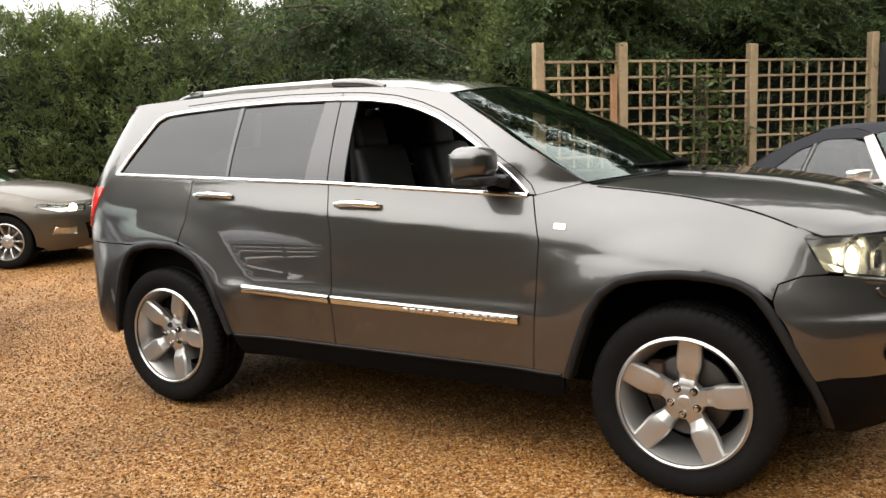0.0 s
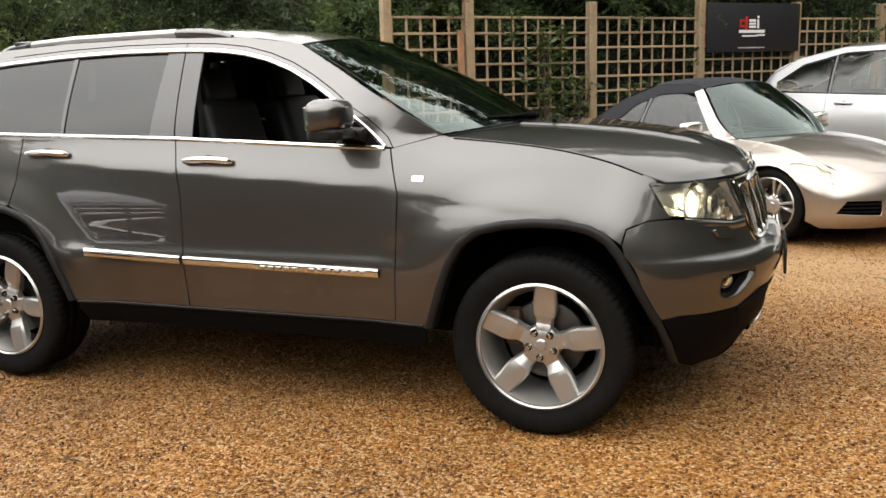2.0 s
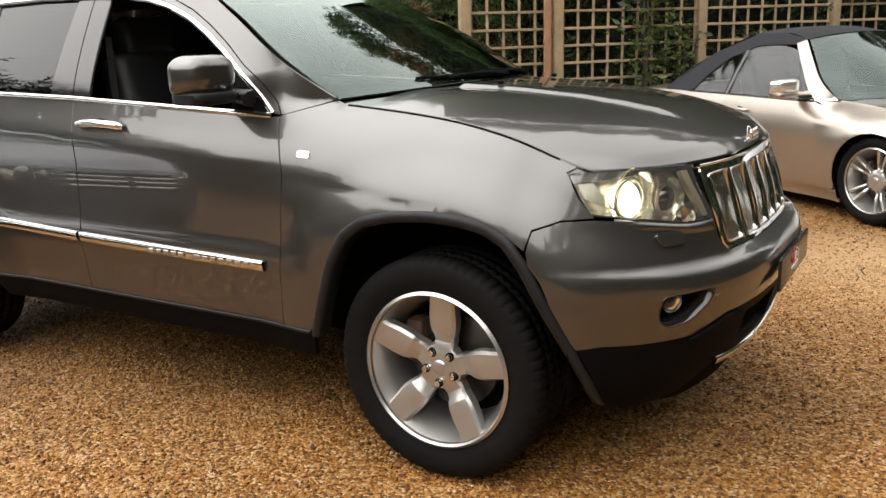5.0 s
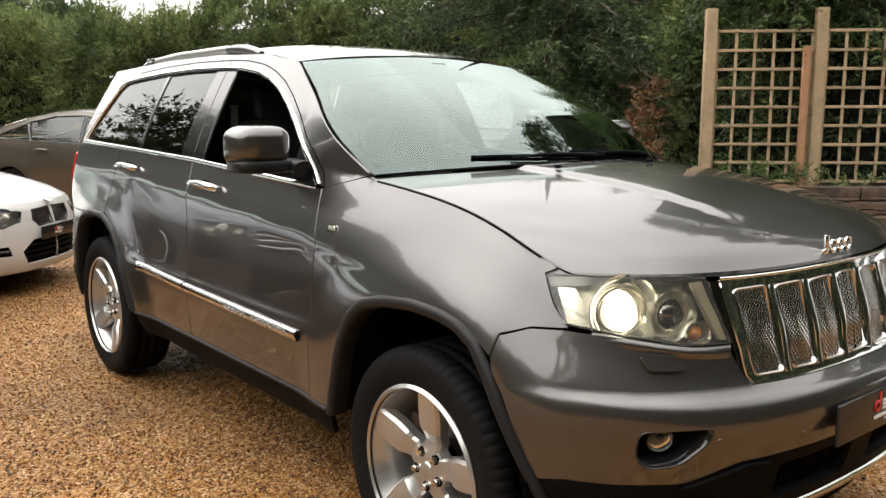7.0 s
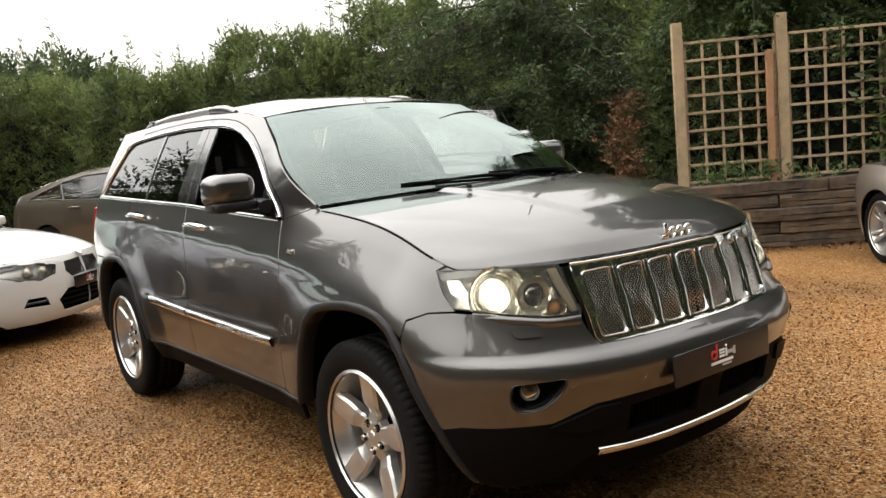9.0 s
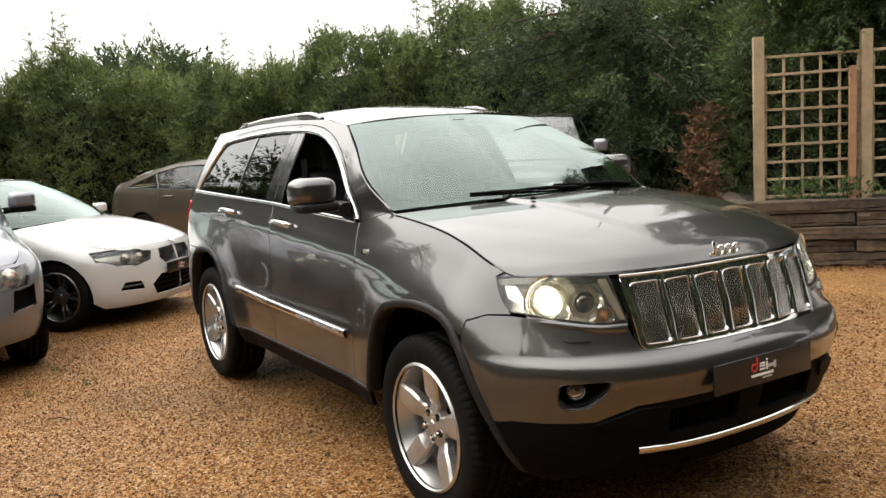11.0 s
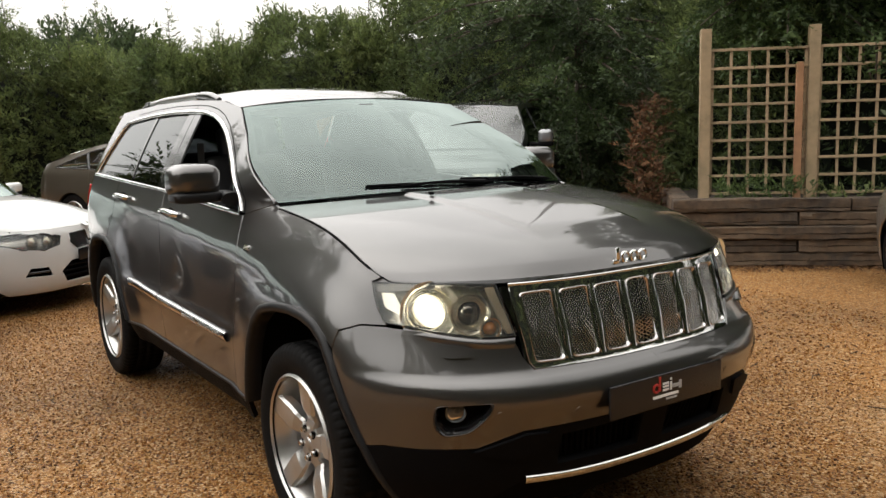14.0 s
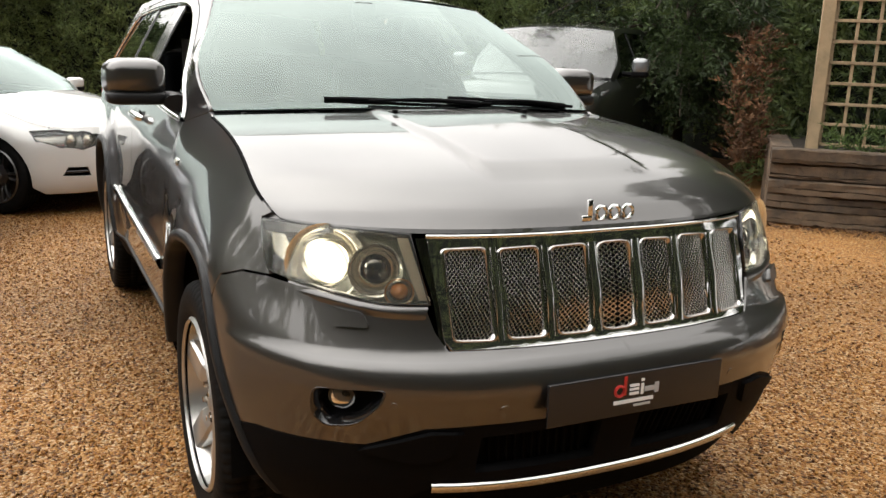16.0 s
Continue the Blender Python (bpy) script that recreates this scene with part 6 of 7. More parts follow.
def frond_tree(name, base, height, boughs, seed, label, material=FROND, reach=(1.2, 2.4), zr=(2.4, 4.6), toward=None):
    """A conifer with trunk and long drooping boughs of flat fronds."""
    rs = np.random.RandomState(seed)
    root = thing(name, label, "tree", Matrix.Translation(base))
    trunk = part("trunk", tube_bm([(0, 0, 0), (0.05, 0.03, height * 0.35), (-0.04, 0.06, height * 0.7), (0, 0, height)], [0.08, 0.07, 0.05, 0.02], 10), BARK, root)
    Vs, Fs, off = [], [], 0
    for k in range(boughs):
        z0 = rs.uniform(*zr)
        a = rs.uniform(-1.1, 1.1) + (toward if toward is not None else 0)
        ln = rs.uniform(*reach)
        d = np.array((math.cos(a), math.sin(a), 0.0))
        tt = np.linspace(0.15, 1, 7)
        line = [d * ln * t + np.array((0, 0, z0 + 0.35 * t - 0.75 * t * t)) for t in tt]
        part("bough", tube_bm([tuple(p) for p in line], list(np.linspace(0.028, 0.006, 7)), 5), BARK, trunk)
        m = 64
        ti = rs.uniform(0.25, 1, m)
        C = np.stack([np.interp(ti, tt, [p[i] for p in line]) for i in range(3)], -1) + rs.normal(0, 0.09, (m, 3))
        s = np.array((-d[1], d[0], 0))
        D = unit(d * 0.7 + s[None] * rs.normal(0, 0.8, m)[:, None] + np.array((0, 0, -0.25)) + rs.normal(0, 0.2, (m, 3)))
        V, F = sprays(C, D, rs.uniform(0.18, 0.38, m), rs, 15, 0.9, 0.17, 0.35, 0.30)
        Vs.append(V)
        Fs.append(F + off)
        off += len(V)
    cr = new("crown", leaf_mesh("crown", np.concatenate(Vs), np.concatenate(Fs), material))
    cr.parent = root
    return root


yard_side = math.atan2(-0.695, 0.719)
frond_tree("conifer", tuple(fence(1.2, -1.6)), 7.0, 46, 21, "conifer with bright drooping fronds over the trellis", zr=(2.5, 4.4), reach=(1.1, 1.9), toward=yard_side)
frond_tree("conifer", tuple(fence(3.9, -1.5)), 7.0, 46, 22, "conifer with bright drooping fronds over the trellis", zr=(2.7, 4.6), reach=(1.1, 1.9), toward=yard_side)
frond_tree("conifer", tuple(fence(-1.5, -3.7)), 7.0, 75, 23, "conifer with bright drooping fronds beside the trellis", zr=(0.9, 3.5), reach=(0.7, 3.0), toward=yard_side, material=HEDGE_DARK)
frond_tree("conifer", tuple(fence(6.8, -1.5)), 7.0, 34, 24, "conifer with bright drooping fronds over the trellis", zr=(2.9, 4.8), reach=(1.1, 1.9), toward=yard_side)


def leaf_shrub(name, base, n, spread, leaf, seed, material, label, stems=5):
    """Upright stems with many broad pointed leaves, each folded along its middle."""
    rs = np.random.RandomState(seed)
    root = thing(name, label, "shrub", Matrix.Translation(base))
    for k in range(stems):
        a, b = rs.normal(0, 0.4, 2) * spread[0]
        part("stem", tube_bm([(a * 0.3, b * 0.3, 0), (a * 0.7, b * 0.5, spread[2] * 0.5), (a, b, spread[2] * 0.95)], [0.012, 0.009, 0.004], 6), BARK, root)
    C = np.c_[rs.normal(0, 0.5, (n, 2)) * np.array(spread[:2]), rs.uniform(0.02, 1, n) * spread[2]]
    C[:, 0] *= 0.55 + 0.45 * np.sin(C[:, 2] / spread[2] * 3.0)
    D = unit(np.c_[rs.normal(0, 1, (n, 2)), rs.uniform(-0.5, 0.7, n)])
    L = rs.uniform(*leaf, n)
    W = unit(np.cross(D, rs.normal(0, 1, (n, 3)))) * (L * 0.24)[:, None]
    up = np.cross(W, D)
    up = unit(up) * (L * 0.08)[:, None]
    V = np.stack([C, C + D * (L * 0.45)[:, None] + W + up, C + D * L[:, None], C + D * (L * 0.45)[:, None] - W + up], 1).reshape(-1, 3)
    q = np.arange(n)[:, None] * 4
    F = np.concatenate([q + np.array([0, 1, 2]), q + np.array([0, 2, 3])], 0)
    fo = new("leaves", leaf_mesh("leaves", V, F, material))
    fo.parent = root
    fo.matrix_basis = Matrix.Rotation(FYAW, 4, "Z")
    return root


leaf_shrub("shrub", tuple(fence(2.25, 0.10, 0.60)), 420, (0.42, 0.14, 1.55), (0.07, 0.14), 31, LAUREL, "leafy yellow-green climbing shrub growing through the trellis")
leaf_shrub("shrub", tuple(fence(2.7, 0.05, 0.60)), 200, (0.3, 0.12, 0.9), (0.07, 0.13), 32, LAUREL, "leafy green shrub at the foot of the trellis")
leaf_shrub("shrub", tuple(fence(3.7, 0.08, 0.60)), 160, (0.35, 0.12, 0.8), (0.06, 0.12), 33, LAUREL, "leafy green shrub at the foot of the trellis")
leaf_shrub("shrub", tuple(fence(1.75, 0.0, 1.9)), 70, (0.25, 0.10, 0.4), (0.06, 0.11), 34, FROND, "small green spray caught in the trellis", 2)


def ferny(name, base, n, spread, seed, material, label, size=(0.14, 0.28)):
    rs = np.random.RandomState(seed)
    root = thing(name, label, "plant", Matrix.Translation(base) @ Matrix.Rotation(FYAW, 4, "Z"))
    C = np.c_[rs.uniform(-1, 1, (n, 2)) * np.array(spread[:2]), rs.rand(n) ** 1.5 * spread[2]]
    D = unit(np.c_[rs.normal(0, 0.7, (n, 2)), 0.6 + 0 * C[:, 0]])
    V, F = sprays(C, D, rs.uniform(*size, n), rs, 15, 0.9, 0.16, 0.3, 0.30)
    fo = new("leaves", leaf_mesh("leaves", V, F, material))
    fo.parent = root
    return root


ferny("fern", tuple(fence(0.55, 0.25, 0.62)), 75, (0.5, 0.18, 0.22), 41, FROND, "low green ferns along the raised bed")
ferny("fern", tuple(fence(1.5, 0.25, 0.62)), 26, (0.35, 0.15, 0.10), 42, HEDGE, "low green ferns along the raised bed")
ferny("dead_conifer", tuple(fence(-0.62, -0.25, 0.45)), 190, (0.15, 0.22, 1.25), 43, DEADLEAF, "brown dead conifer growth beside the trellis", (0.18, 0.34))


def round_tree(name, base, height, radius, seed, label):
    """A broad tree: trunk, limbs, and a crown of leafy clumps with gaps."""
    rs = np.random.RandomState(seed)
    root = thing(name, label, "tree", Matrix.Translation(base))
    trunk = part("trunk", tube_bm([(0, 0, 0), (0.1, 0, height * 0.3), (0, 0.1, height * 0.75)], [0.3, 0.24, 0.1], 8), BARK, root)
    C, D = [], []
    for k in range(46):
        u = unit(rs.normal(0, 1, 3))
        c = np.array((0, 0, height * 0.62)) + u * np.array((radius, radius, height * 0.36)) * rs.uniform(0.5, 1.0)
        if k % 6 == 0:
            part("limb", tube_bm([(0, 0, height * 0.4), tuple(c * 0.6 + np.array((0, 0, height * 0.2))), tuple(c)], [0.12, 0.06, 0.02], 6), BARK, trunk)
        m = 46
        v = unit(rs.normal(0, 1, (m, 3)))
        C.append(c + v * radius * 0.30 * rs.uniform(0.4, 1, (m, 1)))
        D.append(unit(v + np.array((0, 0, 0.3))))
    C, D = np.concatenate(C), np.concatenate(D)
    V, F = sprays(C, D, rs.uniform(0.35, 0.75, len(C)), rs, 11, 0.9, 0.22, 0.2, 0.36)
    cr = new("crown", leaf_mesh("crown", V, F, HEDGE_FAR))
    cr.parent = root
    return root


round_tree("tree", (-27, -3.2, 0), 5.0, 1.9, 51, "broad green tree beyond the hedge")
for tx, ty, th, tr, seed in ((-17.0, -6.2, 8.6, 2.4, 53), (-15.6, -9.6, 8.2, 2.2, 54), (-18.5, -13.0, 9.4, 2.8, 55)):
    round_tree("tree", (tx, ty, 0), th, tr, seed, "tall green tree at the edge of the yard")
round_tree("tree", (-25, 4.6, 0), 4.7, 2.4, 52, "broad green tree beyond the hedge")


for wx, wy in ((-3.95, -1.84), (-3.35, -1.73), (-3.31, -2.11)):
    ferny("weed", (wx, wy, 0.0), 14, (0.07, 0.04, 0.02), int(50 + 10 * abs(wx)), FROND, "tiny green weed growing in the gravel", (0.03, 0.06))


# ---- other parked cars ----
def arch_pts(cx, r, z0, zc=None, a0=0.0):
    """Wheel opening from back to front."""
    zc = z0 if zc is None else zc
    pts = []
    lo = math.asin(max(-0.9, min(0.9, (z0 - zc) / r)))
    for t in np.linspace(math.pi - lo, lo, 15):
        pts.append((cx + r * math.cos(t), zc + r * math.sin(t)))
    return pts


def parked_car(name, label, m, paint, c):
    """A parked car from its main lines: c holds profile curves, window line, lamps and openings."""
    root = thing(name, label, "car", m)
    wb, R, sill, belt_z = c["wb"], c["R"], c["sill"], c["belt_z"]
    Bc = Body(root, base=c["base"], nose=c["nose"], tail=c["tail"], xa=c["xa"], xb=c["xb"], n_front=c.get("nf", 2.3), n_rear=c.get("nr", 2.4),
              hood_z=c["hood_z"], hood_y=c["hood_y"], cowl=c["cowl"], belt_z=belt_z, roof_in=c["roof_in"],
              flare=((0, R, c["arch"], c.get("flare", 0.015)), (-wb, R, c["arch"], c.get("flare", 0.015))), wrap=1.1)
    sf, sb, sr = c["seams"]
    af, ar = arch_pts(0, c["arch"], sill + 0.02, R), arch_pts(-wb, c["arch"], sill + 0.02, R)
    a0, a1 = c["a_line"]
    roof = c["roof_z"]
    dl = c["d_line"]
    corner, zf, zlow = c["corner"], c["zf"], c["zlow"]
    belt_l = lambda x: float(np.interp(x, [p[0] for p in c["belt"]], [p[1] for p in c["belt"]]))
    xr0, xf0 = c["belt"][0][0], c["belt"][-1][0]
    top = c["top"]
    for sg in (-1, 1):
        front = [(sf, sill)] + af + [("y", c["hw"] * 0.86, zlow), ("y", c["hw"] * 0.45, zlow), ("y", 0.0, zlow), ("y", 0.0, zf), ("y", c["hw"] * 0.4, zf), (corner, zf)]
        front += [(x, float(Bc.hood_z(x)) - 0.003) for x in np.linspace(corner - 0.04, a0[0] + 0.05, 9)] + [(a0[0], a0[1] - 0.01), (xf0 + 0.03, belt_l(xf0)), (sf, belt_l(sf) - 0.03)]
        holes = [h["poly"] for h in c["openings"]]
        Bc.patch("front_end", front, paint, holes, sg=sg, h=0.05)
        for h in c["openings"]:
            mt, off = h["mat"], h.get("off", -0.03)
            o = Bc.patch(h["name"], h["poly"], mt, sg=sg, h=0.06, off=off, skirt=0.0 if off < -0.005 else 0.01, label=h.get("label", ""))
            if h.get("back") is not None:
                Bc.patch(h["name"] + "_back", h["poly"], h["back"], sg=sg, h=0.06, off=h.get("back_off", -0.045), skirt=0, parent=o)
            for k in range(h.get("bars", 0)):
                q = np.array(Bc.chart(h["poly"]))
                lo, hi = q.min(0), q.max(0)
                if h.get("upright"):
                    x = lo[0] + (hi[0] - lo[0]) * (k + 1) / (h["bars"] + 1)
                    pts = np.array([(x, lo[1] + 0.01), (x, (lo[1] + hi[1]) / 2), (x, hi[1] - 0.01)])
                else:
                    z = lo[1] + (hi[1] - lo[1]) * (k + 1) / (h["bars"] + 1)
                    pts = np.array([(x, z) for x in np.linspace(lo[0] + 0.01, hi[0] - 0.01, 6)])
                V, F = [], []
                n = len(pts)
                for w, oo in ((-1, -0.03), (-1, -0.004), (1, -0.004), (1, -0.03)):
                    e = pts + (np.array((0.006, 0)) if h.get("upright") else np.array((0, 0.009))) * w
                    V += list(Bc.P(e[:, 0], e[:, 1], sg, oo))
                for r in range(3):
                    for i in range(n - 1):
                        F.append((r * n + i, r * n + i + 1, (r + 1) * n + i + 1, (r + 1) * n + i))
                raw("grille_bar", V, F, h["bar_mat"], o)
            if h.get("rim") is not None:
                Bc.strip(h["name"] + "_rim", h["poly"], 0.016, h["rim"], sg, off=0.0, depth=0.03, closed=True, parent=o)
            for (yy, zz, rr, lm) in h.get("lamps", ()):
                cc = Bc.P(*Bc.at("y", yy, zz), sg, h.get("back_off", -0.045) + 0.015)
                q = Vector((0.95, sg * 0.3, 0)).to_track_quat("-Y", "Z").to_matrix().to_4x4()
                lv, lf = lathe([(0.0005, -0.02), (rr * 0.7, -0.014), (rr, 0.0), (rr * 1.2, 0.002), (rr * 1.25, 0.02)], 20)
                lo_ = raw("lamp_unit", lv, lf, lm, o)
                lo_.matrix_basis = Matrix.Translation(cc) @ q
        g = 0.003
        d1 = [(sf - g, sill), (sf - g, belt_l(sf) - 0.03), (xf0, belt_l(xf0) - 0.004)] + [(x, belt_l(x) - 0.004) for x in np.linspace(xf0 - 0.05, sb + g, 7)] + [(sb + g, sill)]
        door = Bc.patch("front_door", d1[::-1], paint, sg=sg, h=0.07)
        last = sb
        if sr is not None:
            low = [p for p in ar if p[0] > sr + 0.02]
            d2 = [(sb - g, sill), (sb - g, belt_l(sb) - 0.004)] + [(x, belt_l(x) - 0.004) for x in np.linspace(sb - 0.05, sr + g, 6)] + ([(sr + g, low[0][1] + 0.03)] if low else [(sr + g, sill)]) + low
            door2 = Bc.patch("rear_door", d2[::-1], paint, sg=sg, h=0.07)
            door_handle(door2, Bc, sr + 0.24, belt_l(sr) - 0.12, sg, c.get("handle", paint), 0.20)
            last = sr
        door_handle(door, Bc, sb + 0.22, belt_l(sb) - 0.12, sg, c.get("handle", paint), 0.20)
        rear_low = [p for p in ar if p[0] < last - 0.02] if sr is not None else ar
        q = [(last - g, belt_l(last) - 0.004)] + [(x, belt_l(x) - 0.004) for x in np.linspace(last - 0.05, xr0, 5)]
        lowq = [("r", 0.0, zlow), ("r", c["hw"] * 0.6, zlow)] + rear_low + ([(last - g, rear_low[-1][1] + 0.03)] if sr is not None else [(last - g, sill)])
        if c.get("soft"):
            quarter = [(last - g, sill)] + q + [(x, belt_l(xr0)) for x in np.linspace(xr0 - 0.1, Bc.xb, 4)] + [("r", c["hw"] * 0.7, belt_l(xr0) - 0.02), ("r", 0.0, belt_l(xr0) - 0.03)] + lowq[:-1]
            Bc.patch("rear_quarter", quarter[::-1], paint, sg=sg, h=0.07)
            pil = [(xf0, belt_l(xf0)), top[0], (a1[0] - 0.10, a1[1] - 0.035), (a1[0] - 0.02, a1[1]), (a0[0], a0[1])]
            Bc.patch("screen_pillar", pil[::-1], paint, sg=sg, h=0.05)
            cl = [(x, z) for x, z in top if x < a1[0] - 0.06]
            hoodside = [(a1[0] - 0.105, a1[1] - 0.04)] + cl + [(xr0, belt_l(xr0))] + dl[::-1] + [(x, z) for x, z in roof[::-1]]
            Bc.patch("soft_top_side", hoodside, FABRIC, sg=sg, h=0.06)
        else:
            frame_ = q + [(x, z) for x, z in top[::-1]] + [(xf0 + 0.02, belt_l(xf0)), a0, a1] + roof[1:] + dl + [("r", c["hw"] * 0.55, dl[-1][1] - 0.02), ("r", 0.0, dl[-1][1] - 0.03)] + lowq
            Bc.patch("rear_quarter", frame_[::-1], paint, sg=sg, h=0.07)
        glass_poly = [(x, belt_l(x) + 0.006) for x in np.linspace(xf0 - 0.01, xr0 + 0.01, 9)] + [(x, z - 0.006) for x, z in top[::-1]]
        Bc.patch("side_window", glass_poly[::-1], c.get("glass", GLASS_CLEAR), sg=sg, off=-0.008, h=0.10, skirt=0.004)
        for xa_, xb_ in c["pillars"]:
            zt = float(np.interp(-xb_, [-p[0] for p in top], [p[1] for p in top]))
            Bc.strip("window_pillar", [(xa_, belt_l(xa_)), ((xa_ + xb_) / 2, (belt_l(xa_) + zt) / 2), (xb_, zt)], 0.05, GLOSSBLACK, sg, off=0.0, depth=0.02)
        Bc.strip("waist_moulding", [(x, belt_l(x)) for x in np.linspace(xr0, xf0, 14)], 0.014, c.get("trim", GLOSSBLACK), sg, off=0.003)
        if c.get("trim_top") is not None:
            Bc.strip("window_moulding", [(x, z) for x, z in top], 0.014, c["trim_top"], sg, off=0.003)
        mp = c["mirror"]
        side_mirror(root, Bc, mp[0], mp[1], mp[2], sg, c.get("mirror_mat", paint), mp[3], foot=(mp[0] + 0.03, mp[1] - mp[3][1] * 0.9, mp[2] - mp[3][2] * 0.4), lower=c.get("mirror_low", PLASTIC))
        st = [(x, sill) for x in np.linspace(-wb + c["arch"] * 0.93, -c["arch"] * 0.93, 8)]
        Bc.patch("sill", [(x, sill - 0.005) for x, z in st] + [(x, sill - 0.09) for x, z in st[::-1]], c.get("sill_mat", PLASTIC), sg=sg, h=0.1, off=-0.01)
        for cx in (0.0, -wb):
            ap = arch_pts(cx, c["arch"] * 0.985, sill - 0.05, R)
            V, F = [], []
            n0 = len(ap)
            for y in (c["hw"] * 0.97, c["hw"] * 0.55):
                V += [(x, sg * y, z) for x, z in ap]
            F += [(i, i + 1, n0 + i + 1, n0 + i) for i in range(n0 - 1)]
            V.append((cx, sg * c["hw"] * 0.55, 0.2))
            F += [(n0 + i, n0 + i + 1, 2 * n0) for i in range(n0 - 1)]
            raw("wheel_well", V, F, LINER, root)
            make_wheel(root, cx, sg * (c["hw"] - 0.012 - c["tw"] / 2), R, R, c["rim"], c["tw"], c["style"], sg, c["wheel_mat"], caps=False, phase=0.3 + cx)
    make_hood(Bc, "bonnet", paint, c["hood_rear"][0], c["hood_rear"][1], corner, zf, c["hood_c"], p=c.get("hood_p", 2.4), dome=c.get("dome", 0))
    scr, _ = make_screen(Bc, "windscreen", c.get("screen", GLASS_SCREEN), (a0, a1), c["bow"][0], c["bow"][1], 0.02, c["crown"] * 0.9, inset=0.01)
    scr.visible_shadow = False
    make_roof(Bc, "soft_top" if c.get("soft") else "roof", FABRIC if c.get("soft") else paint, a1[0], roof[-1][0], c["bow"][1], c.get("bow_r", -0.05), roof, c["crown"], label="black fabric soft top" if c.get("soft") else "")
    if c.get("soft"):
        make_screen(Bc, "soft_top_back", FABRIC, (dl[-1], roof[-1]), -0.14, -0.08, 0.04, c["crown"])
        zb = belt_l(xr0)

        def deck(u, v):
            s = Bc.at(*dl[-1])[0] + (Bc.xb - 0.9 * Bc.wrap - Bc.at(*dl[-1])[0]) * u
            p = Bc.P(s, zb - 0.015 - 0.02 * u)
            return np.stack([p[..., 0], v * np.abs(p[..., 1]), p[..., 2] + 0.07 * (1 - np.abs(v) ** 2.2) * (1 - 0.6 * u)], -1)
        grid("rear_deck", deck, 14, 17, paint, root, flip=True)
    else:
        make_screen(Bc, "rear_window", GLASS_TINT, (dl[-1], roof[-1]), c.get("bow_d", -0.15), c.get("bow_r", -0.05), 0.0, c["crown"])
    for pz in c.get("tail_lamps", ()):
        for sg in (-1, 1):
            Bc.patch("tail_lamp", pz, LAMP_RED, sg=sg, off=0.006, h=0.06, skirt=0.012)
    part("underbody", box_bm((wb + 1.2, c["hw"] * 1.15, 0.12), (-wb / 2, 0, sill + 0.02), 0.02), LINER, root)
    part("cabin_tub", box_bm((wb * 0.75, c["hw"] * 1.7, belt_z - sill - 0.12), (-wb * 0.60, 0, (belt_z + sill) / 2 - 0.04), 0.03), LINER, root)
    part("dashboard", box_bm((0.55, c["hw"] * 1.6, 0.16), (a0[0] - 0.15, 0, belt_z - 0.06), 0.06, 3), DASH, root)
    for sy in (-1, 1):
        bx = c["seat_x"]
        s_ = part("seat", box_bm((0.18, 0.48, 0.62), (bx, sy * 0.36, belt_z + 0.02), 0.07, 3, turn=Matrix.Rotation(radians(-15), 3, "Y")), LEATHER, root)
        part("headrest", box_bm((0.10, 0.26, 0.17), (bx - 0.10, sy * 0.36, belt_z + c.get("head", 0.36)), 0.05, 3), LEATHER, s_)
    return root, Bc


def place(x, y, yaw):
    return Matrix.Translation((x, y, 0)) @ Matrix.Rotation(radians(yaw), 4, "Z")


